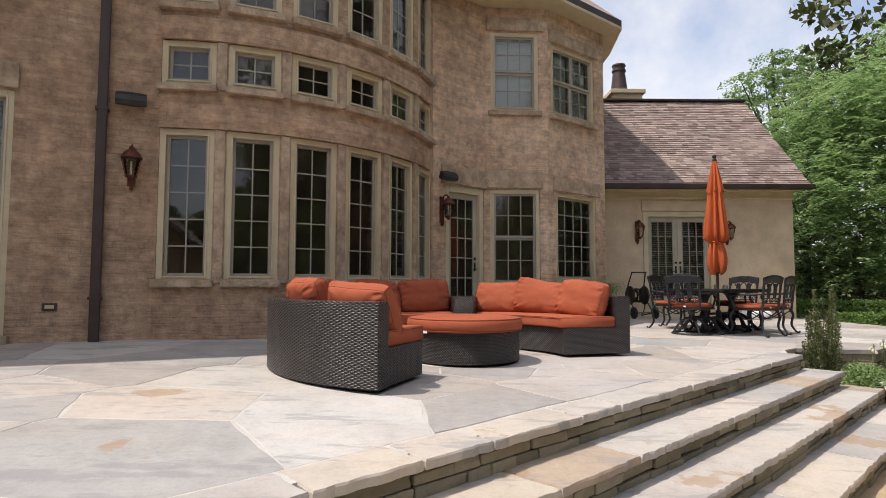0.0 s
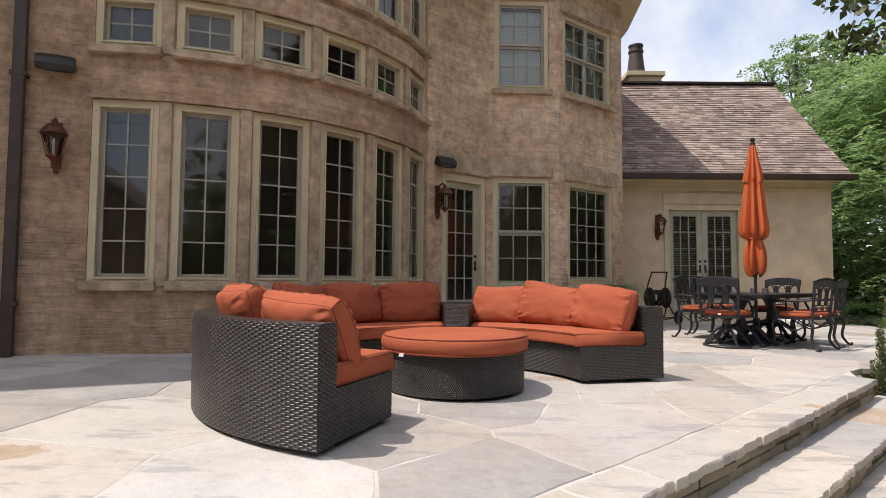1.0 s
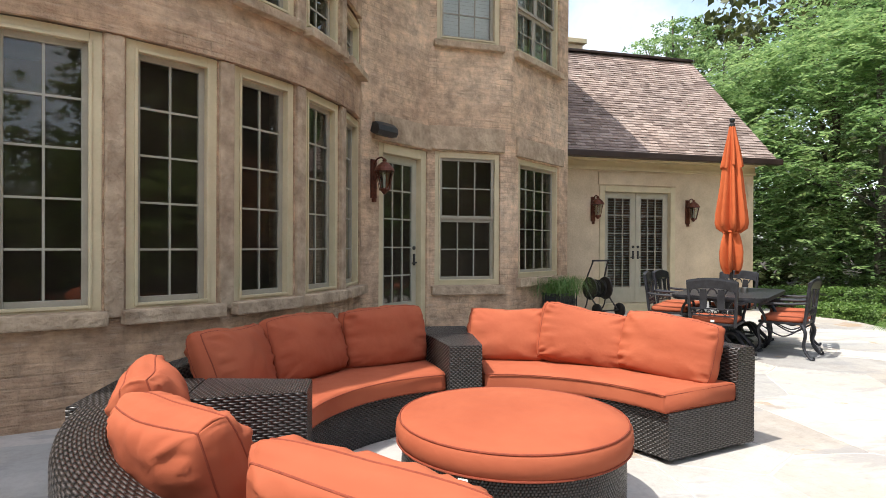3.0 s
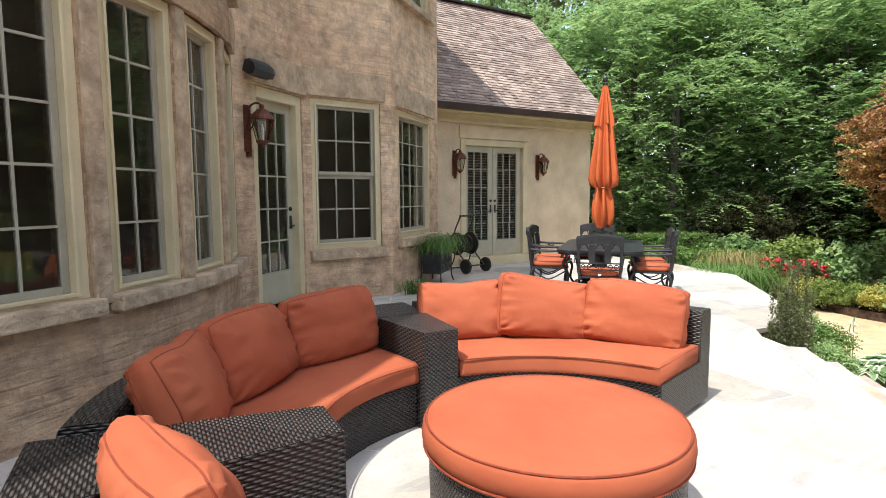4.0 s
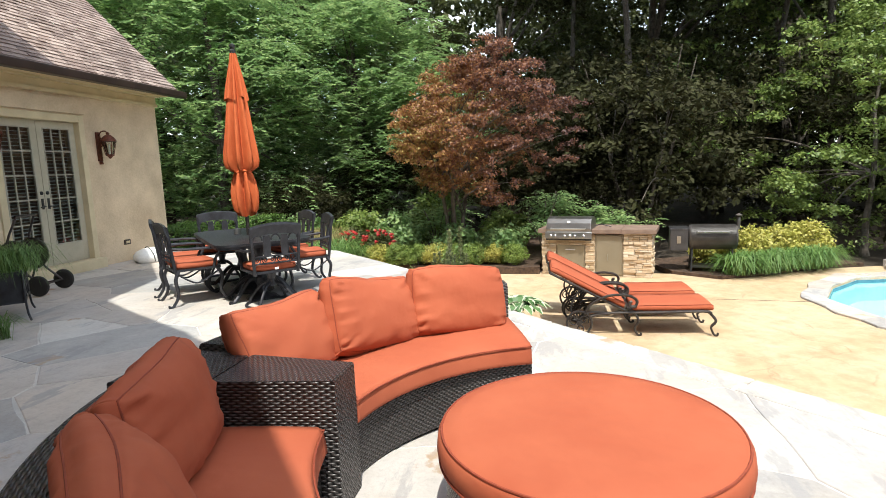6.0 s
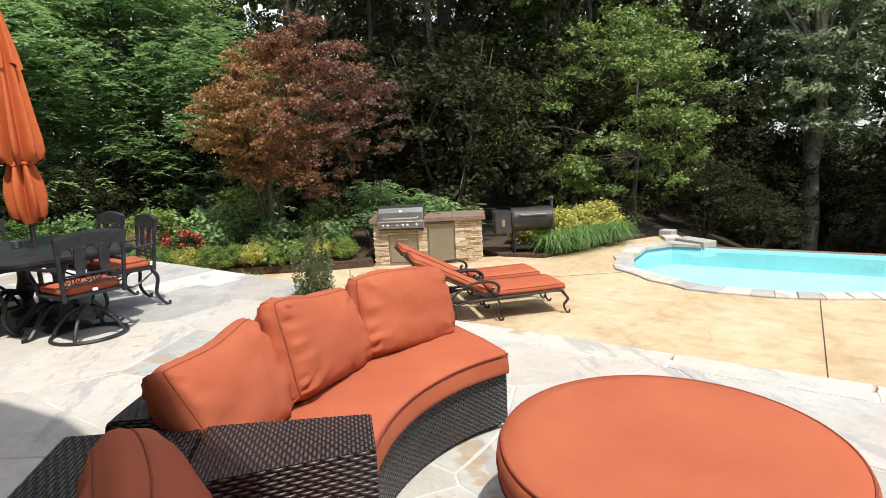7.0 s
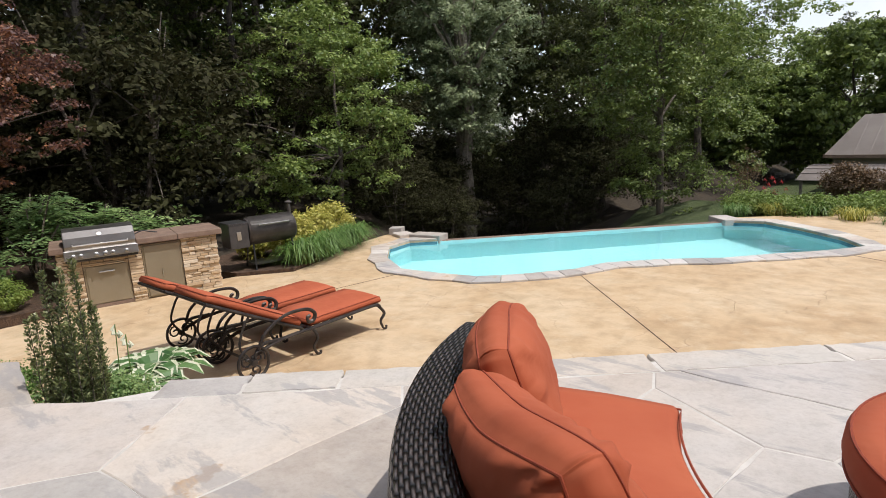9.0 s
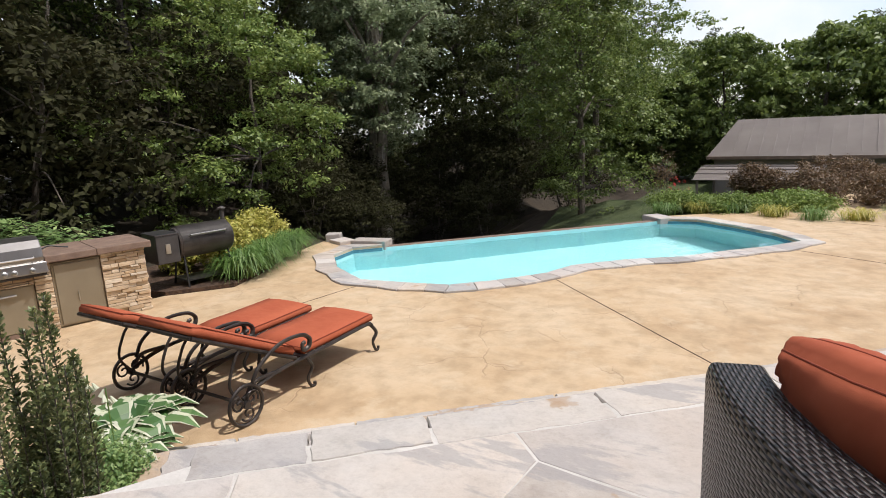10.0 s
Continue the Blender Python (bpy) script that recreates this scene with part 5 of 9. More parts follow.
def build_steps():
    rng = random.Random(21)
    steps = root("stone_steps", pose(0, 0, 0), "three broad flagstone steps with stacked stone risers", "steps", kind="structure")
    edges = [0.0, -0.35, -0.69, -1.06]
    ends = [5.72, 5.95, 6.42, 6.9]
    tops = [-0.03, -0.21, -0.385, -0.56, DECK_Z]
    for i in range(1, 4):
        # tread slabs
        u, end = -7.0, ends[i]
        while u < end - 0.05:
            w = min(rng.uniform(0.7, 1.5), end - u)
            if end - u - w < 0.35:
                w = end - u
            sl = rng.uniform(-0.08, 0.08)
            d0, d1 = edges[i] - 0.03, edges[i - 1] + 0.02
            poly = [from_edge(u + 0.006 - sl, d0), from_edge(u + w - 0.006, d0), from_edge(u + w - 0.006, d1), from_edge(u + 0.006, d1)]
            if i > 1 or u > -6.9:
                poly[0] = from_edge(u + 0.006, d0)
            me = slab_mesh("tread_stone", ragged(poly, rng, 0.045, 0.009), lambda x, y: tops[i], 0.045, 0.012, M_BORDER)
            ob = new("tread_stone", me)
            ob.parent = steps
            u += w
        bm = bmesh.new()
        a, b = from_edge(-7, edges[i] + 0.14), from_edge(ends[i] - 0.02, edges[i] + 0.14)
        c, d = from_edge(ends[i] - 0.02, edges[i - 1] + 0.1), from_edge(-7, edges[i - 1] + 0.1)
        prism(bm, [a, b, c, d], DECK_Z - 0.05, tops[i] - 0.03)
        bmesh.ops.recalc_face_normals(bm, faces=list(bm.faces))
        part("core", bm, M_MORTAR, steps)
    for i in range(4):
        z1 = tops[i] - (0.055 if i == 0 else 0.05)
        ledge_wall(steps, from_edge(-1.6 if i < 2 else -0.6, edges[i]), from_edge(ends[i] - 0.02, edges[i]), tops[i + 1] - 0.01, z1, rng, 2 if i else 2, lengths=(0.18, 0.45))
    # the bed's retaining wall where the patio turns
    wall = root("garden_wall", pose(0, 0, 0), "low stacked stone wall holding up the patio", "stone wall", kind="structure")
    ledge_wall(wall, (4.33, 6.92), (4.70, 7.57), DECK_Z, -0.075, rng, 5)
    ledge_wall(wall, (4.70, 7.57), (5.68, 7.45), DECK_Z, -0.075, rng, 5)
    ledge_wall(wall, (5.68, 7.45), (8.56, 10.03), DECK_Z, -0.075, rng, 5)


def build_beds():
    for name, pts, z in (("planting_bed", [(4.36, 6.86), (4.62, 6.3), (5.1, 6.42), (5.9, 6.9), (5.95, 7.1), (7.2, 8.0), (8.9, 9.6), (9.6, 10.9), (8.6, 10.1), (5.7, 7.5), (4.72, 7.62)], -0.57),
                         ("planting_bed", [(9.72, 6.2), (10.2, 6.2), (10.6, 4.0), (14, 3), (20, 6), (20, 16), (9.1, 14.2), (9.1, 11.6), (9.6, 10.9), (10.9, 10.6), (10.05, 8.8), (9.75, 7.1)], -0.60),
                         ("planting_bed", [(9.03, 2.97), (9.30, 2.2), (9.96, 0.95), (10.3, 0.0), (12, 1), (11, 4), (9.6, 3.7)], -0.68)):
        bm = bmesh.new()
        ar = sum(pts[i][0] * pts[(i + 1) % len(pts)][1] - pts[(i + 1) % len(pts)][0] * pts[i][1] for i in range(len(pts)))
        if ar < 0:
            pts = pts[::-1]
        prism(bm, pts, DECK_Z - 0.4, z)
        bmesh.ops.triangulate(bm, faces=list(bm.faces))
        tagged(obj(name, bm, M_SOIL), "dark mulched planting bed beside the terrace", "garden bed", kind="structure")


build_ground()
build_deck()
build_pool()
build_house()

# ---- doors, lanterns and other fittings of the house ----
def glazed_leaf(parent, x0, w, h, cols, rows, y, kick=0.34, stile=0.085, knob_side=1, blinds=False, name="door_leaf"):
    """A glazed door leaf; x0 its left edge, y the outer face, z from 0."""
    bm = bmesh.new()
    z1 = h - stile
    box(bm, x0, x0 + stile, y, y + 0.045, 0, h, None, 0.003)
    box(bm, x0 + w - stile, x0 + w, y, y + 0.045, 0, h, None, 0.003)
    box(bm, x0 + stile, x0 + w - stile, y, y + 0.045, 0, kick, None, 0.003)
    box(bm, x0 + stile, x0 + w - stile, y, y + 0.045, z1, h, None, 0.003)
    leaf = part(name, bm, M_DOOR, parent, "greige painted leaf with small panes")
    part("glazing_bead", bmesh_frame(x0 + stile, w - 2 * stile, kick, z1 - kick, y - 0.004), M_MUNTIN, leaf)
    cx = x0 + w / 2
    gw, gh = w - 2 * stile, z1 - kick
    for i in range(1, cols):
        b2 = bmesh.new()
        x = cx - gw / 2 + gw * i / cols
        box(b2, x - 0.009, x + 0.009, y + 0.004, y + 0.03, kick, z1)
        part("muntin", b2, M_MUNTIN, leaf)
    for j in range(1, rows):
        b2 = bmesh.new()
        z = kick + gh * j / rows
        box(b2, cx - gw / 2, cx + gw / 2, y + 0.005, y + 0.029, z - 0.009, z + 0.009)
        part("muntin", b2, M_MUNTIN, leaf)
    for i in range(cols):
        for j in range(rows):
            a, z = cx - gw / 2 + gw * i / cols, kick + gh * j / rows
            ob = new("pane", rigid("pane", [(a, y + 0.018, z), (a + gw / cols, y + 0.018, z), (a + gw / cols, y + 0.018, z + gh / rows), (a, y + 0.018, z + gh / rows)], [(0, 1, 2, 3)], M_GLASS))
            ob.parent = leaf
            ob.visible_shadow = False
    kx = x0 + w - 0.05 if knob_side > 0 else x0 + 0.05
    b2 = bmesh.new()
    box(b2, kx - 0.02, kx + 0.02, y - 0.012, y, 0.86, 1.02, None, 0.006)
    tube(b2, [(kx, y - 0.01, 0.90), (kx, y - 0.05, 0.90), (kx - 0.09 * knob_side, y - 0.055, 0.895)], 0.01, 8)
    part("handle", b2, M_BLACK, leaf, "black lever handle")
    b2 = bmesh.new()
    lathe(b2, [(0.027, 0), (0.027, 0.012), (0.018, 0.02)], 12, pose(kx, y, 1.10, 90, 0, 0))
    part("deadbolt", b2, M_BLACK, leaf)
    if blinds:
        blind(leaf, gw + 0.02, kick + 0.01, z1 - 0.01, y + 0.075, 0.052, 12)
        for ob in [c for c in leaf.children if c.name.startswith("blind_slat")]:
            ob.location.x = cx
    return leaf


def bmesh_frame(x0, w, z, h, y):
    bm = bmesh.new()
    for a, b, c, d in ((x0, x0 + 0.018, z, z + h), (x0 + w - 0.018, x0 + w, z, z + h), (x0 + 0.018, x0 + w - 0.018, z, z + 0.018), (x0 + 0.018, x0 + w - 0.018, z + h - 0.018, z + h)):
        box(bm, a, b, y, y + 0.02, c, d)
    return bm


def build_doors():
    dl = (Vector(DOOR_B) - Vector(DOOR_A)).length
    u0, u1 = dl - 1.0, dl - 0.05
    d = root("door_1", on_wall(DOOR_A, DOOR_B, (u0 + u1) / 2, 0.18), "single glazed door with fifteen panes and cream casing", "door", kind="structure")
    w, h = u1 - u0, 2.44
    bm = bmesh.new()
    for a, b, z0, z1 in ((-w / 2, -w / 2 + 0.10, 0, h), (w / 2 - 0.10, w / 2, 0, h), (-w / 2 + 0.10, w / 2 - 0.10, h - 0.12, h)):
        box(bm, a, b, 0.02, 0.2, z0, z1, None, 0.008)
    part("door_frame", bm, M_TRIM, d, "cream painted casing")
    bm = bmesh.new()
    box(bm, -w / 2 - 0.04, w / 2 + 0.04, -0.16, 0.22, -0.16, 0.0, None, 0.015)
    part("threshold", bm, M_BAND, d, "stone step below the door")
    leaf_root = glazed_leaf(d, -w / 2 + 0.10, w - 0.20, h - 0.126, 3, 5, 0.11, 0.36)
    leaf_root.location.z = 0.005
    f = root("door_2", pose((4.93 + 6.60) / 2, WING_Y, 0.16), "pair of French doors with closed blinds and cream casing", "door", kind="structure")
    w, h = 1.67, 2.34
    bm = bmesh.new()
    for a, b, z0, z1 in ((-w / 2, -w / 2 + 0.11, 0, h), (w / 2 - 0.11, w / 2, 0, h), (-w / 2 + 0.11, w / 2 - 0.11, h - 0.11, h)):
        box(bm, a, b, -0.03, 0.2, z0, z1, None, 0.01)
    part("door_frame", bm, M_TRIM, f, "cream painted casing")
    bm = bmesh.new()
    box(bm, -w / 2 - 0.05, w / 2 + 0.05, -0.12, 0.22, -0.16, 0.05, None, 0.012)
    part("threshold", bm, M_TRIM, f, "cream threshold step")
    lw = (w - 0.22) / 2
    for x0, side in ((-lw, 1), (0.0, -1)):
        leaf = glazed_leaf(f, x0 + (0.0 if side > 0 else 0.004), lw - 0.004, h - 0.17, 3, 5, 0.07, 0.30, 0.10, side, True)
        leaf.location.z = 0.055


def lantern(m, copper):
    """Wall lantern: back plate, scrolled arm, six-sided cage under a domed cap."""
    lan = root("wall_lantern", m, "wall lantern of aged copper and glass on a scrolled bracket", "lantern", "lanterns on the house")
    bm = bmesh.new()
    box(bm, -0.045, 0.045, -0.03, 0.0, -0.24, 0.24, None, 0.008)
    box(bm, -0.02, 0.02, -0.05, 0.0, -0.29, -0.24, None, 0.006)
    part("back_plate", bm, copper, lan)
    bm = bmesh.new()
    arm = curve_pts([(0, -0.02, 0.17), (0, -0.08, 0.24), (0, -0.16, 0.25), (0, -0.2, 0.2)], 5)
    tube(bm, arm, 0.011, 8)
    tube(bm, curve_pts([(0, -0.03, -0.02), (0, -0.09, 0.03), (0, -0.11, 0.11), (0, -0.06, 0.14), (0, -0.04, 0.10)], 5), 0.009, 6)
    part("bracket", bm, copper, lan)
    c = pose(0, -0.2, 0)
    bm = bmesh.new()
    lathe(bm, [(0.012, 0.235), (0.03, 0.215), (0.022, 0.195), (0.05, 0.18), (0.09, 0.145), (0.115, 0.105), (0.125, 0.08), (0.10, 0.075)], 16, c)
    part("cap", bm, copper, lan, "domed copper cap")
    for k in range(6):
        a = k * math.pi / 3
        bm = bmesh.new()
        tube(bm, [(0.11 * math.cos(a), -0.2 + 0.11 * math.sin(a), 0.08), (0.06 * math.cos(a), -0.2 + 0.06 * math.sin(a), -0.14)], 0.006, 5)
        part("bar", bm, copper, lan)
    bm = bmesh.new()
    lathe(bm, [(0.064, -0.155), (0.068, -0.14), (0.06, -0.13)], 6, c)
    lathe(bm, [(0.012, -0.2), (0.028, -0.18), (0.05, -0.155)], 10, c)
    part("finial", bm, copper, lan)
    bm = bmesh.new()
    lathe(bm, [(0.053, -0.13), (0.10, 0.075)], 6, c, close=False)
    g = part("glass", bm, M_GLASS, lan, "clear lantern glass")
    g.visible_shadow = False
    bm = bmesh.new()
    lathe(bm, [(0.012, -0.13), (0.012, -0.02), (0.014, -0.01), (0.008, 0.04)], 8, c)
    part("candle", bm, M_TAG, lan)
    return lan


def speaker(m):
    sp = root("outdoor_speaker", m, "small black outdoor loudspeaker tilted down on the wall", "speaker", "loudspeakers on the house")
    bm = bmesh.new()
    prof = [(0.0, 0.0), (0.0, 0.13), (-0.06, 0.15), (-0.13, 0.12), (-0.165, 0.06), (-0.15, 0.0), (-0.08, -0.02)]
    n = 8
    rows = []
    for i in range(n + 1):
        t = -1 + 2 * i / n
        s = 1 - 0.12 * abs(t) ** 3
        rows.append([bm.verts.new((0.17 * t, y * s, (z - 0.06) * s)) for y, z in prof])
    for a, b in zip(rows, rows[1:]):
        for j in range(len(prof)):
            bm.faces.new((a[j], a[(j + 1) % len(prof)], b[(j + 1) % len(prof)], b[j]))
    bm.faces.new(rows[0]); bm.faces.new(rows[-1][::-1])
    bmesh.ops.recalc_face_normals(bm, faces=list(bm.faces))
    bmesh.ops.transform(bm, matrix=pose(0, -0.04, 0, 18, 0, 0), verts=list(bm.verts))
    part("cabinet", bm, M_BLACK, sp)
    bm = bmesh.new()
    box(bm, -0.03, 0.03, -0.06, 0.0, -0.04, 0.04, None, 0.006)
    part("wall_bracket", bm, M_BLACK, sp)


def build_fittings():
    ll = (Vector(LEFT_B) - Vector(LEFT_A)).length
    lantern(on_wall(LEFT_A, LEFT_B, ll - 0.265, 2.24), M_COPPER)
    lantern(on_wall(DOOR_A, DOOR_B, 0.20, 2.14), M_COPPER)
    lantern(pose(4.79, WING_Y, 2.04), M_COPPER)
    lantern(pose(6.89, WING_Y, 2.02), M_COPPER)
    speaker(on_wall(LEFT_A, LEFT_B, ll - 0.295, 3.09))
    speaker(on_wall(DOOR_A, DOOR_B, 0.27, 2.76, -0.03))
    dp = root("downpipe", on_wall(LEFT_A, LEFT_B, ll - 0.60, 0.0), "tall dark brown square downpipe on the wall", "downpipe")
    bm = bmesh.new()
    box(bm, -0.055, 0.055, -0.13, -0.03, 0.10, 6.3, None, 0.012)
    part("pipe", bm, M_METAL_BROWN, dp)
    for z in (0.6, 2.9, 5.2):
        bm = bmesh.new()
        box(bm, -0.075, 0.075, -0.135, 0.0, z, z + 0.04, None, 0.004)
        part("strap", bm, M_METAL_BROWN, dp)
    for m in (on_wall(LEFT_A, LEFT_B, ll - 1.06, 0.52), pose(7.3, WING_Y, 0.37)):
        oc = root("wall_outlet", m, "small weatherproof outlet box low on the wall", "outlet")
        bm = bmesh.new()
        box(bm, -0.075, 0.075, -0.025, 0.0, -0.045, 0.045, None, 0.008)
        part("cover", bm, M_METAL_BROWN, oc)
        bm = bmesh.new()
        box(bm, -0.045, 0.045, -0.032, -0.02, -0.02, 0.02, None, 0.004)
        part("flap", bm, M_TRIM, oc, "pale flap")


# ---- the curved wicker seat group ----
RING = Vector((0.35, 6.11))
RING_Z = 0.02
R_IN, R_OUT = 1.12, 1.93
BACK = 0.165


def rounded(pts, r=0.02, k=3):
    """Round the corners of a closed outline."""
    out, n = [], len(pts)
    for i in range(n):
        p, a, b = Vector(pts[i]), Vector(pts[i - 1]), Vector(pts[(i + 1) % n])
        u, v = (a - p), (b - p)
        q = min(r, u.length * 0.45, v.length * 0.45)
        u, v = p + u.normalized() * q, p + v.normalized() * q
        for j in range(k + 1):
            t = j / k
            out.append(tuple(u * (1 - t) ** 2 + p * 2 * t * (1 - t) + v * t * t))
    return out


def arc_line(r, z, a0, a1, n=24):
    return [(r * math.cos(radians(a0 + (a1 - a0) * i / n)), r * math.sin(radians(a0 + (a1 - a0) * i / n)), z) for i in range(n + 1)]


def curved_sofa(a0, a1, label, mid):
    s = root("curved_sofa", pose(mid.x, mid.y, RING_Z), label, "sofa", "curved sofas round the ottoman")
    bm = bmesh.new()
    sweep_arc(bm, rounded([(R_IN, 0.02), (R_OUT - BACK, 0.02), (R_OUT - BACK, 0.30), (R_IN, 0.30)], 0.012, 2), a0, a1, 30)
    part("base", bm, M_WICKER, s, "dark woven wicker base")
    bm = bmesh.new()
    sweep_arc(bm, rounded([(R_OUT - BACK - 0.002, 0.012), (R_OUT, 0.012), (R_OUT + 0.005, 0.60), (R_OUT - 0.008, 0.642), (R_OUT - BACK + 0.005, 0.642), (R_OUT - BACK - 0.008, 0.60)], 0.018, 3), a0, a1, 36)
    part("backrest", bm, M_WICKER, s, "dark woven wicker backrest")
    for a in (a0 + 3, (a0 + a1) / 2, a1 - 3):
        for r in (R_IN + 0.08, R_OUT - 0.1):
            bm = bmesh.new()
            lathe(bm, [(0.022, 0.0), (0.022, 0.03)], 10, pose(r * math.cos(radians(a)), r * math.sin(radians(a)), 0))
            part("foot", bm, M_BLACK, s)
    # long seat cushion
    c = root("seat_cushion", pose(mid.x, mid.y, RING_Z + 0.302), "long curved rust-orange seat cushion with dark piping", "cushion", "seat cushions on the sofas")
    bm = bmesh.new()
    ri, ro = R_IN - 0.045, R_OUT - BACK - 0.012
    prof = rounded([(ri, 0.0), (ro, 0.0), (ro, 0.115), (ri + 0.25, 0.128), (ri + 0.02, 0.118)], 0.03, 4)
    sweep_arc(bm, prof, a0 + 0.4, a1 - 0.4, 36)
    for v in bm.verts:
        k = noise.noise(Vector((v.co.x * 3.1, v.co.y * 3.1, a0))) * 0.008
        if v.co.z > 0.05:
            v.co.z += k
    part("cover", bm, M_CLOTH, c, smooth=True)
    for z in (0.108, 0.010):
        bm = bmesh.new()
        loop = arc_line(ri + 0.011, z, a0 + 0.5, a1 - 0.5) + arc_line(ro - 0.010, z, a1 - 0.5, a0 + 0.5)
        tube(bm, loop, 0.0042, 6, True)
        part("piping", bm, M_PIPING, c, "dark piping")
    return s


def pillow_mesh(w, h, t, seed):
    """A boxed back cushion: swelling faces, a wide gusset, eared corners, creases running in from the seams. x wide, y thick, z high from 0."""
    n = 30
    bm = bmesh.new()
    grid = {}
    edge = 0.20 * t
    off = Vector((seed * 3.7, seed * 1.3, 0))

    def surface(u, v, side):
        f = ((1 - abs(u) ** 2.4) * (1 - abs(v) ** 2.4)) ** 0.48
        cut = 1 - 0.085 * (abs(u) * abs(v)) ** 3
        ox = w / 2 * u * cut * (1 - 0.03 * (1 - v * v))
        oz = h / 2 + h / 2 * v * cut * (1 - 0.03 * (1 - u * u) * (1 if v > 0 else 0.0))
        q = Vector((ox * 4.5, oz * 4.5, side * 2)) + off
        wr = noise.noise(q) * 0.020 + noise.noise(q * 2.3) * 0.008 + noise.noise(q * 4.7) * 0.004
        # creases running inwards from the side seams and the corners
        ca = noise.noise(Vector((oz * 30, seed, side + u))) * max(0, abs(u) - 0.5) / 0.5
        cb = noise.noise(Vector((ox * 22, seed + 9, side + v))) * max(0, abs(v) - 0.55) / 0.45
        cd = noise.noise(Vector(((abs(u) - abs(v)) * 6.5, seed + 4, u * v))) * (abs(u) * abs(v)) ** 1.3
        y = side * (edge * (1 - 0.22 * (abs(u) * abs(v)) ** 2) + (t / 2 - edge) * f) + side * (wr * f + (ca * 0.030 + cb * 0.020 + cd * 0.045) * min(1, f * 3))
        slump = 0.006 * math.sin(u * 2.3 + seed * 1.7) * (v + 1)
        return Vector((ox, y + 0.015 * math.sin(u * 2 + seed) - 0.02 * max(0, v) * math.sin(seed * 2.1 + u), oz + slump - 0.012 * (1 - abs(u)) * max(0, v)))

    for side in (-1, 1):
        for i in range(n + 1):
            for j in range(n + 1):
                u, v = -1 + 2 * i / n, -1 + 2 * j / n
                u, v = math.sin(u * math.pi / 2), math.sin(v * math.pi / 2)
                grid[side, i, j] = bm.verts.new(surface(u, v, side))
        for i in range(n):
            for j in range(n):
                q = (grid[side, i, j], grid[side, i + 1, j], grid[side, i + 1, j + 1], grid[side, i, j + 1])
                bm.faces.new(q if side < 0 else q[::-1])
    rim = [(i, 0) for i in range(n)] + [(n, j) for j in range(n)] + [(i, n) for i in range(n, 0, -1)] + [(0, j) for j in range(n, 0, -1)]
    rings = []
    for q in range(5):
        f, row = q / 4, []
        for k, (i, j) in enumerate(rim):
            lo, hi = grid[-1, i, j], grid[1, i, j]
            if q in (0, 4):
                row.append(lo if q == 0 else hi)
                continue
            co = lo.co.lerp(hi.co, f)
            out = Vector((co.x / w, 0, (co.z - h / 2) / h)).normalized()
            pucker = noise.noise(Vector((k * 0.55, seed * 5.1, f * 0.8))) * 0.010 + noise.noise(Vector((k * 0.16, seed, f))) * 0.012
            row.append(bm.verts.new(co + out * (0.026 * math.sin(math.pi * f) + pucker * math.sin(math.pi * f))))
        rings.append(row)
    m_ = len(rim)
    for a, b in zip(rings, rings[1:]):
        for k in range(m_):
            bm.faces.new((a[(k + 1) % m_], a[k], b[k], b[(k + 1) % m_]))
    seams = []
    for side in (-1, 1):
        seams.append([grid[side, i, j].co.copy() for i, j in rim])
    bmesh.ops.recalc_face_normals(bm, faces=list(bm.faces))
    return bm, seams


def back_cushion(mid, ang, lean, seed, r=1.575, twist=0.0, w=0.64, h=0.42, t=0.275, z=0.415, roll=0.0):
    """A back cushion facing the middle of the ring."""
    a = radians(ang)
    m = pose(mid.x + r * math.cos(a), mid.y + r * math.sin(a), RING_Z + z, 0, 0, ang - 90 + twist) @ pose(0, 0, 0, -lean, roll, 0)
    c = root("back_cushion", m, "plump rust-orange back cushion with dark piping", "cushion", "back cushions on the sofas")
    bm, seams = pillow_mesh(w, h, t, seed)
    part("cover", bm, M_CLOTH, c, smooth=True)
    for line in seams:
        bm = bmesh.new()
        tube(bm, line, 0.0036, 6, True)
        part("piping", bm, M_PIPING, c, "dark piping")
    return c


def wedge_table(a0, a1):
    t = root("wedge_table", pose(RING.x + 0.01, RING.y - 0.025, RING_Z), "wedge-shaped dark wicker table between two sofas", "side table", "wedge tables between the sofas")
    mid = 1.56
    for r0, r1 in ((R_IN - 0.10, mid - 0.003), (mid + 0.003, R_OUT + 0.07)):
        bm = bmesh.new()
        sweep_arc(bm, rounded([(r0, 0.015), (r1, 0.015), (r1, 0.615), (r0, 0.615)], 0.012, 2), a0, a1, 1)
        part("wicker_block", bm, M_WICKER, t, "dark woven wicker block")
    return t


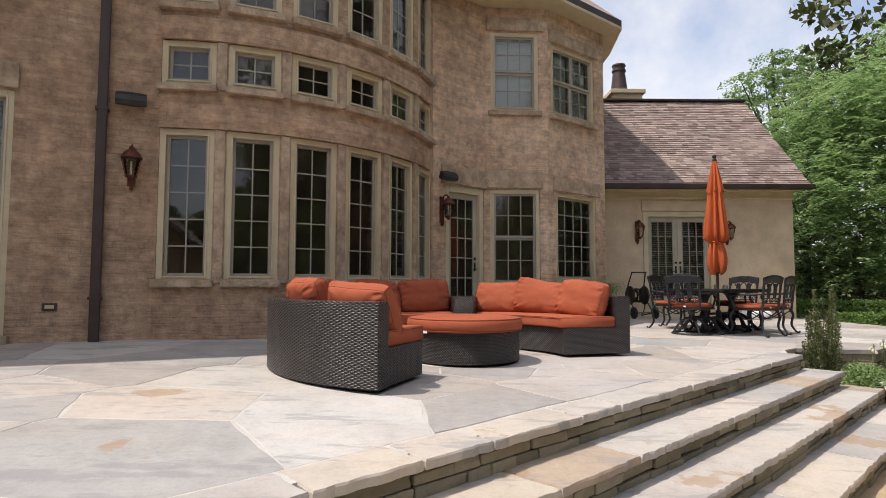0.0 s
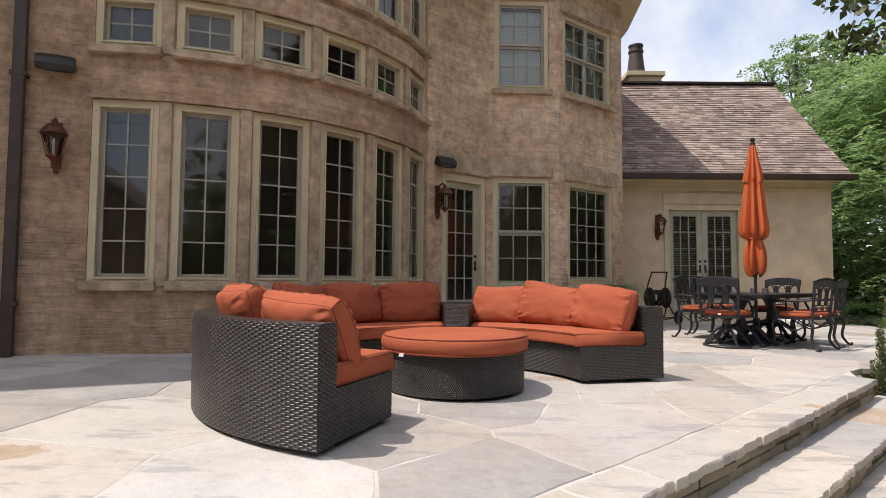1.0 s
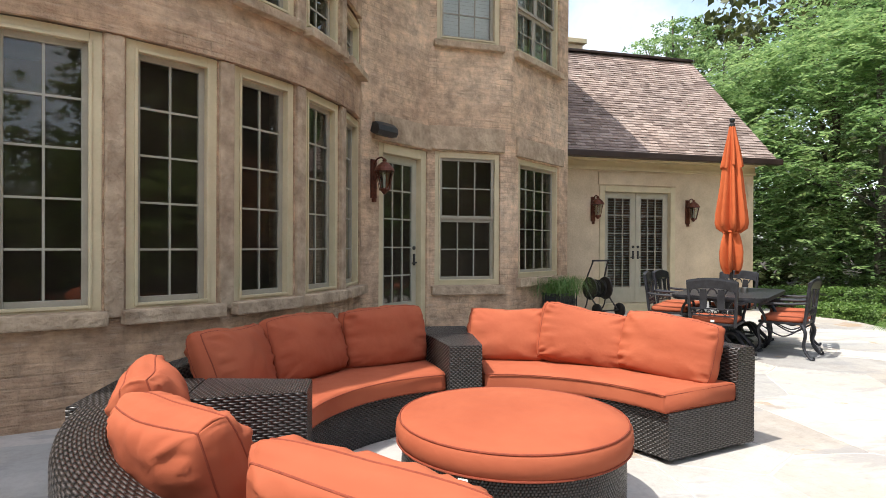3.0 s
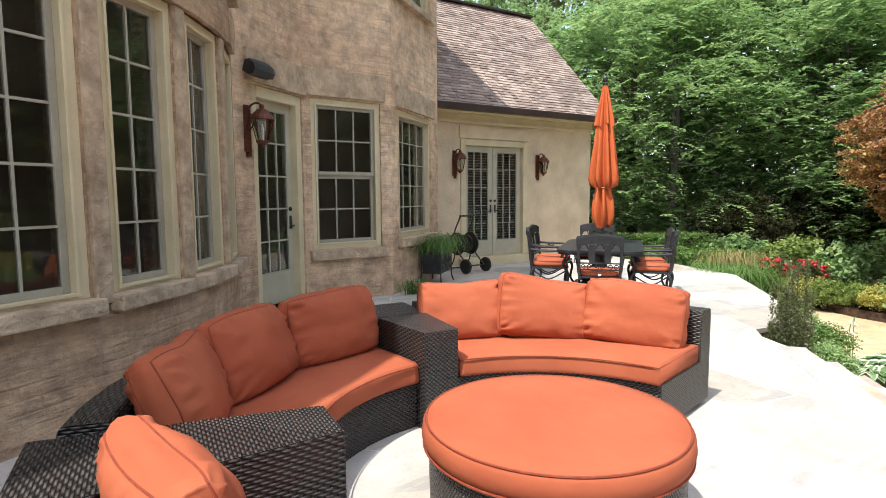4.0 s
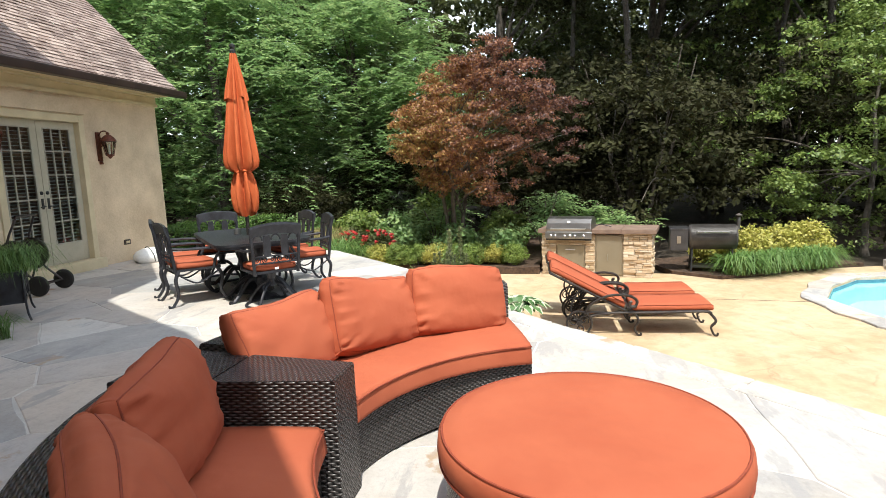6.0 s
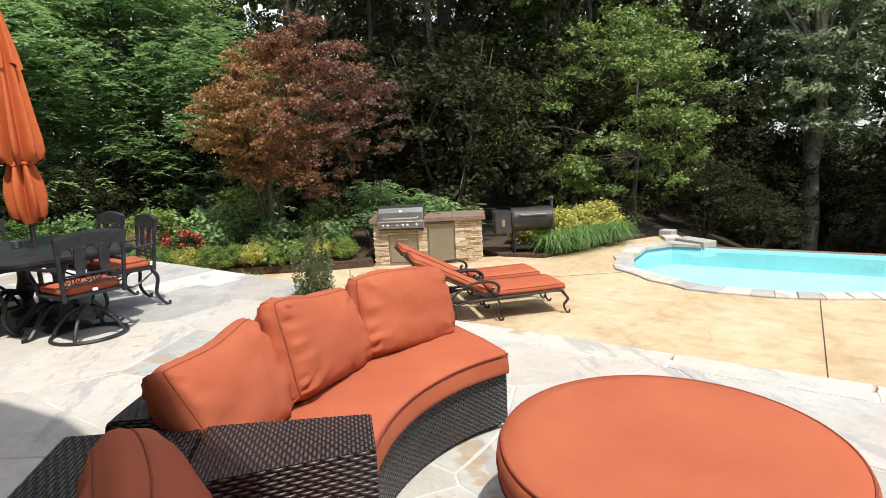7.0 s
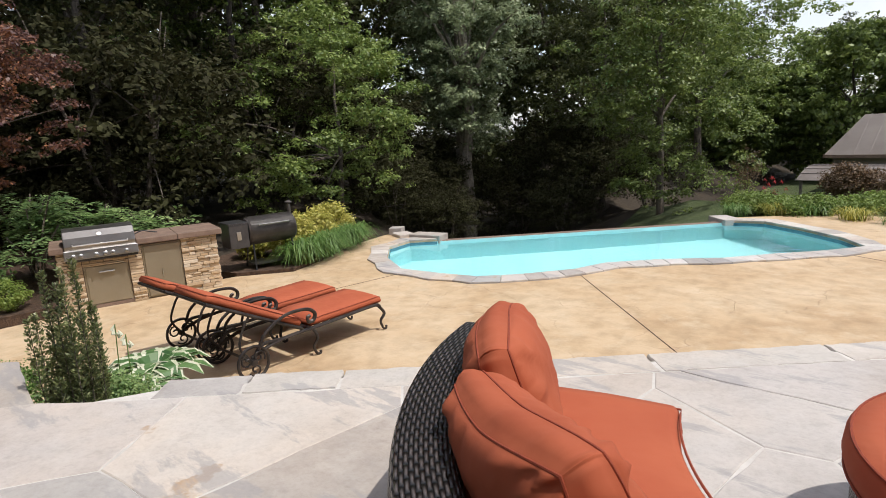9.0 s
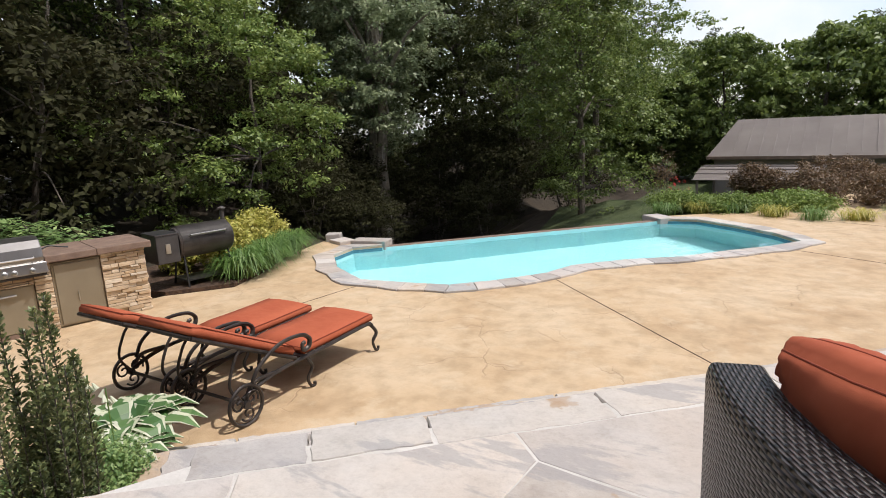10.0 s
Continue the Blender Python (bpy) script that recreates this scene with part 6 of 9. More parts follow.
def ottoman():
    o = root("round_ottoman", pose(0.36, 6.10, RING_Z) @ Matrix.Diagonal((1.0, 1.0, 1.02, 1)), "large round wicker ottoman with rust-orange cushion top", "ottoman")
    bm = bmesh.new()
    sweep_arc(bm, [(0.02, 0.015), (0.558, 0.015), (0.563, 0.20), (0.558, 0.305), (0.02, 0.305)], 0, 360, 64)
    part("base", bm, M_WICKER, o, "dark woven wicker drum")
    bm = bmesh.new()
    lathe(bm, [(0.01, 0.305), (0.563, 0.305), (0.583, 0.318), (0.594, 0.36), (0.588, 0.405), (0.568, 0.425), (0.5, 0.437), (0.25, 0.443), (0.01, 0.444)], 72)
    part("cushion", bm, M_CLOTH, o, "round boxed cushion", smooth=True)
    for z, r in ((0.423, 0.573), (0.318, 0.585)):
        bm = bmesh.new()
        tube(bm, [(r * math.cos(2 * math.pi * k / 72), r * math.sin(2 * math.pi * k / 72), z) for k in range(72)], 0.0055, 6, True)
        part("piping", bm, M_PIPING, o, "dark piping")
    bm = bmesh.new()
    box(bm, -0.022, 0.022, -0.002, 0.004, -0.012, 0.012, pose(-0.40, -0.485, 0.312, -10, 0, -39))
    part("sewn_tag", bm, M_TAG, o, "small white sewn tag")


def build_seating():
    mids = (Vector((0.35, 6.04)), Vector((0.37, 6.07)), Vector((0.36, 6.04)))
    curved_sofa(14.5, 80.0, "curved dark wicker sofa with rust-orange cushions by the dining table", mids[0])
    curved_sofa(94.6, 165.0, "curved dark wicker sofa in the shade of the tower", mids[1])
    curved_sofa(182.5, 248.2, "curved dark wicker sofa with its back to the steps", mids[2])
    wedge_table(81.0, 93.9)
    wedge_table(166.2, 181.4)
    ottoman()
    for k, (ang, lean, tw, roll, w, r, z) in enumerate(((28.5, 20, 3, 4, 0.66, 1.535, 0.405), (50.5, 17, 8, 7, 0.66, 1.52, 0.42), (71, 26, 2, 3, 0.61, 1.545, 0.41), (106.5, 16, 0, 0, 0.66, 1.55, 0.415), (129.5, 17, 3, -1, 0.66, 1.545, 0.415), (152.0, 20, 5, 2, 0.67, 1.535, 0.41), (190.5, 20, -6, 1, 0.58, 1.545, 0.42), (210, 18, 5, 3, 0.58, 1.535, 0.415), (235.5, 24, 2, -3, 0.66, 1.485, 0.385))):
        back_cushion(mids[k // 3], ang, lean, k + 1, r, tw, w, z=z, roll=roll)


# ---- dining table, chairs and parasol ----
TABLE, TABLE_DEG = Vector((4.865, 9.835)), 39.0
TABLE_Z = patio_z(4.865, 9.835)


def dining_table():
    t = root("dining_table", pose(TABLE.x, TABLE.y, TABLE_Z, 0, 0, TABLE_DEG), "black cast-metal dining table with rounded corners", "table")
    hx, hy = 0.98, 0.54
    pts = rounded([(-hx, -hy), (hx, -hy), (hx, hy), (-hx, hy)], 0.22, 6)
    bm = bmesh.new()
    prism(bm, pts, 0.685, 0.712)
    prism(bm, [(x * 0.985, y * 0.97) for x, y in pts], 0.655, 0.685)
    part("tabletop", bm, M_IRON, t)
    for sx in (-0.5, 0.5):
        bm = bmesh.new()
        lathe(bm, [(0.20, 0.0), (0.17, 0.03), (0.07, 0.07), (0.05, 0.15), (0.085, 0.25), (0.055, 0.36), (0.05, 0.5), (0.10, 0.6), (0.16, 0.655)], 14, pose(sx, 0, 0))
        part("pedestal", bm, M_IRON, t)
        for sy in (-1, 1):
            for ex in (-1, 1):
                bm = bmesh.new()
                line = curve_pts([(sx, 0.03 * sy, 0.22), (sx + 0.10 * ex, 0.16 * sy, 0.24), (sx + 0.16 * ex, 0.28 * sy, 0.10), (sx + 0.20 * ex, 0.36 * sy, 0.02), (sx + 0.22 * ex, 0.41 * sy, 0.03)], 5)
                tube(bm, line, [0.03 - 0.012 * i / len(line) for i in range(len(line))], 7)
                part("foot", bm, M_IRON, t)
    bm = bmesh.new()
    tube(bm, [(-0.5, 0, 0.3), (0.5, 0, 0.3)], 0.02, 8)
    part("stretcher", bm, M_IRON, t)
    for x, y in ((0.17, 0.1), (-0.12, -0.18)):
        c = root("candle_jar", pose(TABLE.x, TABLE.y, TABLE_Z + 0.712, 0, 0, TABLE_DEG) @ pose(x, y, 0), "small clear glass candle jar on the table", "jar", "jars on the table")
        bm = bmesh.new()
        lathe(bm, [(0.03, 0.0), (0.042, 0.004), (0.045, 0.07), (0.04, 0.072), (0.036, 0.01)], 14)
        part("glass", bm, M_STEEL, c, "shiny jar")
        bm = bmesh.new()
        lathe(bm, [(0.034, 0.01), (0.034, 0.045)], 12)
        part("wax", bm, M_TAG, c)


def dining_chair(swivel):
    """Cast-metal armchair: x right, y forward, origin on the floor."""
    c = root("dining_chair", pose(0, 0, 0), "black cast-metal armchair with rust-orange seat pad" + (", swivel base" if swivel else ""), "chair", "chairs round the table")
    bm = bmesh.new()
    pts = rounded([(-0.25, -0.23), (0.25, -0.23), (0.28, 0.27), (-0.28, 0.27)], 0.07, 4)
    prism(bm, pts, 0.395, 0.42)
    part("seat", bm, M_IRON, c)
    bm = bmesh.new()
    pad = rounded([(-0.23, -0.21), (0.23, -0.21), (0.255, 0.245), (-0.255, 0.245)], 0.09, 5)
    n = len(pad)
    rows = []
    for k, z in ((0.98, 0.42), (1.03, 0.445), (1.02, 0.475), (0.9, 0.492), (0.5, 0.497)):
        rows.append([bm.verts.new((x * k, y * k, z)) for x, y in pad])
    for a, b in zip(rows, rows[1:]):
        for i in range(n):
            bm.faces.new((a[i], a[(i + 1) % n], b[(i + 1) % n], b[i]))
    bm.faces.new(rows[0][::-1]); bm.faces.new(rows[-1])
    cu = part("seat_pad", bm, M_CLOTH, c, "rust-orange seat pad", smooth=True)
    bm = bmesh.new()
    box(bm, -0.02, 0.02, -0.235, -0.23, 0.43, 0.455)
    part("sewn_tag", bm, M_TAG, cu, "white tag")
    # back: two posts, crest rail, three splats, pierced lower rail
    lean = lambda z: -0.235 - 0.12 * max(0, z - 0.42) ** 1.2
    for sx in (-1, 1):
        bm = bmesh.new()
        line = curve_pts([(sx * 0.235, -0.225, 0.38), (sx * 0.245, lean(0.55), 0.55), (sx * 0.255, lean(0.75), 0.75), (sx * 0.262, lean(0.90), 0.90)], 4)
        tube(bm, line, 0.019, 8)
        part("back_post", bm, M_IRON, c)
    bm = bmesh.new()
    rows = []
    for i in range(13):
        x = -0.275 + 0.55 * i / 12
        k = 1 - (abs(x) / 0.275) ** 2
        top = 0.905 + 0.035 * k
        rows.append([bm.verts.new((x, lean(z) + d, z)) for z, d in ((top - 0.115, -0.012), (top - 0.115, 0.012), (top, 0.008), (top + 0.008, -0.022), (top - 0.02, -0.03))])
    for a, b in zip(rows, rows[1:]):
        for j in range(5):
            bm.faces.new((a[j], a[(j + 1) % 5], b[(j + 1) % 5], b[j]))
    bm.faces.new(rows[0][::-1]); bm.faces.new(rows[-1])
    bmesh.ops.recalc_face_normals(bm, faces=list(bm.faces))
    part("crest_rail", bm, M_IRON, c)
    for x, w in ((-0.095, 0.075), (0.095, 0.075)):
        bm = bmesh.new()
        rows = []
        for i in range(7):
            z = 0.585 + 0.225 * i / 6
            ww = w * (0.85 + 0.25 * math.sin(i / 6 * math.pi))
            rows.append([bm.verts.new((x + sx * ww / 2, lean(z) + dy, z)) for sx, dy in ((-1, -0.008), (1, -0.008), (1, 0.008), (-1, 0.008))])
        for p, q in zip(rows, rows[1:]):
            for j in range(4):
                bm.faces.new((p[j], p[(j + 1) % 4], q[(j + 1) % 4], q[j]))
        bm.faces.new(rows[0][::-1])
        bm.faces.new(rows[-1])
        part("splat", bm, M_IRON, c)
    for x in (-0.19, 0.0, 0.19):
        bm = bmesh.new()
        arch = curve_pts([(x - 0.05, lean(0.75), 0.76), (x - 0.035, lean(0.8), 0.80), (x, lean(0.82), 0.818), (x + 0.035, lean(0.8), 0.80), (x + 0.05, lean(0.75), 0.76)], 4)
        tube(bm, arch, 0.009, 6)
        part("arch", bm, M_IRON, c)
    for z in (0.505, 0.585):
        bm = bmesh.new()
        box(bm, -0.245, 0.245, lean(z) - 0.009, lean(z) + 0.009, z - 0.008, z + 0.008, None, 0.003)
        part("back_rail", bm, M_IRON, c)
    for i in range(6):
        bm = bmesh.new()
        x = -0.2 + 0.08 * i
        sp = [(p[0], lean(0.545), p[2]) for p in scroll(x, 0.545, 0.008, 0.034, i % 2 * math.pi, 1.25 if i % 2 else -1.25, 12)]
        tube(bm, sp, 0.006, 5)
        part("scroll", bm, M_IRON, c)
    for sx in (-1, 1):
        bm = bmesh.new()
        line = curve_pts([(sx * 0.25, lean(0.66), 0.66), (sx * 0.29, -0.10, 0.645), (sx * 0.305, 0.10, 0.64), (sx * 0.30, 0.22, 0.625), (sx * 0.29, 0.24, 0.58), (sx * 0.275, 0.20, 0.50), (sx * 0.265, 0.18, 0.41)], 5)
        tube(bm, line, 0.016, 8)
        part("armrest", bm, M_IRON, c)
    if swivel:
        bm = bmesh.new()
        tube(bm, [(0.29 * math.cos(2 * math.pi * k / 36), 0.29 * math.sin(2 * math.pi * k / 36), 0.018) for k in range(36)], 0.017, 7, True)
        part("ring_base", bm, M_IRON, c)
        bm = bmesh.new()
        lathe(bm, [(0.05, 0.22), (0.04, 0.30), (0.06, 0.36), (0.12, 0.395)], 12)
        part("swivel_post", bm, M_IRON, c)
        for k in range(4):
            a = math.pi / 4 + k * math.pi / 2
            bm = bmesh.new()
            tube(bm, curve_pts([(0.03 * math.cos(a), 0.03 * math.sin(a), 0.27), (0.14 * math.cos(a), 0.14 * math.sin(a), 0.22), (0.25 * math.cos(a), 0.25 * math.sin(a), 0.10), (0.29 * math.cos(a), 0.29 * math.sin(a), 0.02)], 4), 0.016, 7)
            part("spoke", bm, M_IRON, c)
    else:
        for sx, sy, f in ((-1, 1, 1), (1, 1, 1), (-1, -1, -1), (1, -1, -1)):
            bm = bmesh.new()
            x, y = sx * 0.235, 0.225 if sy > 0 else -0.20
            line = curve_pts([(x, y, 0.40), (x + sx * 0.025, y + f * 0.04, 0.30), (x + sx * 0.005, y + f * 0.02, 0.14), (x + sx * 0.02, y + f * 0.08, 0.03), (x + sx * 0.03, y + f * 0.125, 0.012), (x + sx * 0.03, y + f * 0.13, 0.04)], 5)
            tube(bm, line, [0.022 - 0.010 * i / len(line) for i in range(len(line))], 7)
            part("leg", bm, M_IRON, c)
        for sx in (-1, 1):
            bm = bmesh.new()
            tube(bm, curve_pts([(sx * 0.235, 0.23, 0.36), (sx * 0.235, 0.05, 0.26), (sx * 0.235, -0.05, 0.26), (sx * 0.235, -0.20, 0.36)], 5), 0.010, 6)
            part("brace", bm, M_IRON, c)
    return c


def build_dining():
    dining_table()
    a = radians(TABLE_DEG)
    ax, ay = Vector((math.cos(a), math.sin(a))), Vector((-math.sin(a), math.cos(a)))
    spots = []
    for along, side, yaw, sw in ((-0.97, -0.016, TABLE_DEG - 90 + 3, True), (1.09, 0.17, TABLE_DEG + 90 - 5, True), (-0.23, 0.72, TABLE_DEG + 180 + 8, False), (0.44, 0.76, TABLE_DEG + 180 - 4, False), (-0.19, -0.67, TABLE_DEG - 6, False), (0.54, -0.64, TABLE_DEG + 5, False)):
        p = TABLE + ax * along + ay * side
        spots.append((pose(p.x, p.y, patio_z(p.x, p.y), 0, 0, yaw), sw))
    first = {}
    for m, sw in spots:
        if sw not in first:
            first[sw] = dining_chair(sw)
            first[sw].matrix_world = m
        else:
            copy_thing(first[sw], m)
    u = root("patio_umbrella", pose(TABLE.x, TABLE.y, TABLE_Z), "closed orange canvas parasol tied at the middle", "umbrella")
    bm = bmesh.new()
    tube(bm, [(0, 0, 0.02), (0, 0, 2.90)], 0.022, 12)
    part("pole", bm, M_BRONZE, u)
    bm = bmesh.new()
    lathe(bm, [(0.022, 2.87), (0.036, 2.90), (0.036, 2.935), (0.02, 2.95), (0.034, 2.975), (0.034, 3.0), (0.012, 3.015)], 12)
    part("finial", bm, M_BLACK, u)
    bm = bmesh.new()
    lathe(bm, [(0.26, 0.0), (0.25, 0.05), (0.08, 0.09), (0.045, 0.14), (0.045, 0.35)], 20)
    part("base", bm, M_IRON, u)
    # folded canopy, pleats gathered at the tie
    def folds(rows, name, seed, pleats=8, lab="", turn=0.0):
        bm = bmesh.new()
        seg = 96
        rings = []
        for z, r, d in rows:
            ring = []
            for k in range(seg):
                th = 2 * math.pi * k / seg
                w = math.cos(pleats * th + 0.6 * math.sin(2 * th + seed) + turn * z)
                rr = r * (1 + d * (abs(w) ** 0.7 * (1 if w > 0 else -1)) + 0.10 * noise.noise(Vector((math.cos(th) * 1.5, math.sin(th) * 1.5, z * 2 + seed))))
                ring.append(bm.verts.new((rr * math.cos(th), rr * math.sin(th), z + (0.03 * math.cos(pleats * th / 2 + seed) if z == rows[-1][0] else 0))))
            rings.append(ring)
        for a_, b_ in zip(rings, rings[1:]):
            for k in range(seg):
                bm.faces.new((a_[k], b_[k], b_[(k + 1) % seg], a_[(k + 1) % seg]))
        r = bmesh.ops.recalc_face_normals(bm, faces=list(bm.faces))
        return part(name, bm, M_UMB, u, lab, smooth=True)
    folds([(2.90, 0.035, 0.1), (2.80, 0.047, 0.2), (2.62, 0.074, 0.3), (2.48, 0.092, 0.36), (2.36, 0.103, 0.42)], "vent", 1.0, 9, "upper vent flap of the canopy")
    folds([(2.5, 0.074, 0.25), (2.3, 0.098, 0.32), (2.1, 0.113, 0.36), (1.9, 0.129, 0.4), (1.74, 0.144, 0.42), (1.62, 0.148, 0.44), (1.545, 0.133, 0.46), (1.50, 0.094, 0.3)], "canopy", 2.0, 9, "folded orange canvas canopy", 0.35)
    folds([(1.52, 0.070, 0.22), (1.46, 0.090, 0.32), (1.36, 0.108, 0.4), (1.24, 0.119, 0.44), (1.12, 0.115, 0.46), (1.02, 0.100, 0.48), (0.97, 0.074, 0.5)], "skirt", 5.3, 6, "loose canvas below the tie", 1.1)
    bm = bmesh.new()
    tube(bm, [(0.094 * math.cos(2 * math.pi * k / 24), 0.094 * math.sin(2 * math.pi * k / 24), 1.50 + 0.01 * math.sin(k)) for k in range(24)], 0.012, 6, True, 1.6)
    part("tie", bm, M_UMB, u, "canvas tie band")


# ---- pool side: loungers, grill island, smoker ----
def lounger(m):
    """Chaise: x across, y from the foot (0) to the head, origin on the ground."""
    c = root("sun_lounger", m, "bronze cast-metal sun lounger with rust-orange pad and spoked wheels", "lounger", "loungers by the pool")
    W, H, HINGE, TOP = 0.31, 0.32, 1.05, (1.98, 0.82)
    slope = math.atan2(TOP[1] - H, TOP[0] - HINGE)
    for sx in (-1, 1):
        bm = bmesh.new()
        tube(bm, curve_pts([(sx * W, 0.02, H - 0.03), (sx * W, 0.12, H), (sx * W, 0.7, H - 0.015), (sx * W, 1.3, H - 0.03), (sx * W, 1.62, H - 0.11)], 5), 0.019, 8)
        part("side_rail", bm, M_BRONZE, c)
        bm = bmesh.new()
        tube(bm, [(sx * W, HINGE, H + 0.01), (sx * W, TOP[0], TOP[1])], 0.017, 8)
        part("back_rail", bm, M_BRONZE, c)
        bm = bmesh.new()
        tube(bm, curve_pts([(sx * W, 0.04, H - 0.02), (sx * (W + 0.01), -0.03, H - 0.12), (sx * W, 0.02, 0.12), (sx * W, -0.01, 0.03), (sx * W, -0.05, 0.012), (sx * W, -0.06, 0.045)], 5), [0.018] * 10 + [0.014] * 16, 7)
        part("front_leg", bm, M_BRONZE, c)
        bm = bmesh.new()
        tube(bm, curve_pts([(sx * W, 0.93, H - 0.02), (sx * (W + 0.02), 0.89, 0.2), (sx * W, 0.93, 0.1), (sx * W, 0.90, 0.02), (sx * W, 0.86, 0.012), (sx * W, 0.855, 0.04)], 5), 0.015, 7)
        part("middle_leg", bm, M_BRONZE, c)
        bm = bmesh.new()
        arm = curve_pts([(sx * (W + 0.03), 1.56, 0.28), (sx * (W + 0.04), 1.47, 0.42), (sx * (W + 0.045), 1.25, 0.53), (sx * (W + 0.045), 1.02, 0.53), (sx * (W + 0.045), 0.92, 0.47), (sx * (W + 0.04), 0.93, 0.40), (sx * (W + 0.04), 0.99, 0.39), (sx * (W + 0.04), 1.0, 0.44), (sx * (W + 0.04), 0.97, 0.45)], 5)
        tube(bm, arm, 0.016, 8, False, 1.3)
        part("armrest", bm, M_BRONZE, c)
        bm = bmesh.new()
        tube(bm, curve_pts([(sx * (W + 0.02), 1.62, 0.17), (sx * (W + 0.01), 1.52, 0.30), (sx * W, 1.30, H - 0.02)], 5), 0.017, 7)
        tube(bm, curve_pts([(sx * W, 1.62, 0.17), (sx * W, 1.72, 0.34), (sx * W, 1.66, 0.52), (sx * W, 1.60, 0.60)], 5), 0.012, 7)
        part("wheel_bracket", bm, M_BRONZE, c)
        wx = sx * (W + 0.035)
        bm = bmesh.new()
        tube(bm, [(wx, 1.62 + 0.155 * math.cos(2 * math.pi * k / 32), 0.17 + 0.155 * math.sin(2 * math.pi * k / 32)) for k in range(32)], 0.015, 7, True)
        wh = part("wheel", bm, M_BRONZE, c, "spoked cast wheel")
        bm = bmesh.new()
        for k in range(3):
            a = 2 * math.pi * k / 3 + 0.4
            tube(bm, [(wx, 1.62 + p[0], 0.17 + p[2]) for p in scroll(0.07 * math.cos(a), 0.07 * math.sin(a), 0.015, 0.066, a, 1.2, 14)], 0.009, 5)
        lathe(bm, [(0.03, -0.02), (0.03, 0.02)], 12, pose(wx, 1.62, 0.17, 0, 90, 0))
        part("spokes", bm, M_BRONZE, wh)
    for y, z in ((0.05, H - 0.02), (0.95, H - 0.03), (1.62, 0.17)):
        bm = bmesh.new()
        tube(bm, [(-W, y, z), (W, y, z)], 0.014, 7)
        part("cross_bar", bm, M_BRONZE, c)
    bm = bmesh.new()
    tube(bm, [(-W, TOP[0], TOP[1]), (W, TOP[0], TOP[1])], 0.016, 7)
    part("cross_bar", bm, M_BRONZE, c)
    for i in range(9):
        bm = bmesh.new()
        t = (i + 0.5) / 9
        y = 0.1 + 0.92 * t
        box(bm, -W, W, y - 0.03, y + 0.03, H - 0.002, H + 0.006)
        part("slat", bm, M_BRONZE, c)
    pad = root("lounger_pad", m, "rust-orange lounger pad folded at the backrest", "cushion", "pads on the loungers")
    secs = [(0.0, H + 0.01), (0.06, H + 0.012), (0.5, H + 0.004), (0.95, H + 0.004), (1.06, H + 0.03)]
    d = Vector((0, math.cos(slope), math.sin(slope)))
    for k in (0.12, 0.45, 0.8, 1.0):
        p = Vector((0, HINGE, H + 0.01)) + d * k * math.hypot(TOP[0] - HINGE, TOP[1] - H)
        secs.append((p.y, p.z + 0.012))
    def section(name, line):
        """A boxed pad swept along (y, z) points, with piping round its upper edge."""
        bm = bmesh.new()
        rows, edge = [], ([], [])
        for i, (y, z) in enumerate(line):
            a, b = line[max(0, i - 1)], line[min(len(line) - 1, i + 1)]
            t = Vector((0, b[0] - a[0], b[1] - a[1])).normalized()
            nn, o = Vector((0, -t.z, t.y)), Vector((0, y, z))
            k = 0.8 if i in (0, len(line) - 1) else 1.0
            ring = [(-0.30, 0.0), (0.30, 0.0), (0.318, 0.035), (0.30, 0.072), (0.15, 0.084), (0.0, 0.086), (-0.15, 0.084), (-0.30, 0.072), (-0.318, 0.035)]
            rows.append([bm.verts.new(o + nn * (h_ * k + (0.006 * noise.noise(Vector((x * 6, y * 5, 1.0))) if h_ > 0.05 else 0)) + Vector((x, 0, 0))) for x, h_ in ring])
            edge[0].append(o + nn * 0.072 * k + Vector((-0.304, 0, 0)))
            edge[1].append(o + nn * 0.072 * k + Vector((0.304, 0, 0)))
        for a, b in zip(rows, rows[1:]):
            for q in range(9):
                bm.faces.new((a[q], a[(q + 1) % 9], b[(q + 1) % 9], b[q]))
        bm.faces.new(rows[0][::-1]); bm.faces.new(rows[-1])
        bmesh.ops.recalc_face_normals(bm, faces=list(bm.faces))
        sec = part(name, bm, M_CLOTH, pad, smooth=True)
        bm = bmesh.new()
        tube(bm, edge[0] + edge[1][::-1], 0.004, 5, True)
        part("piping", bm, M_PIPING, sec, "dark piping")

    def fine(line):
        return [(a[0] + (b[0] - a[0]) * q / 3, a[1] + (b[1] - a[1]) * q / 3) for a, b in zip(line, line[1:]) for q in range(3)] + [line[-1]]

    section("seat_pad", fine(secs[:4]))
    section("back_pad", fine([(HINGE + 0.02, H + 0.045)] + secs[5:]))
    return c


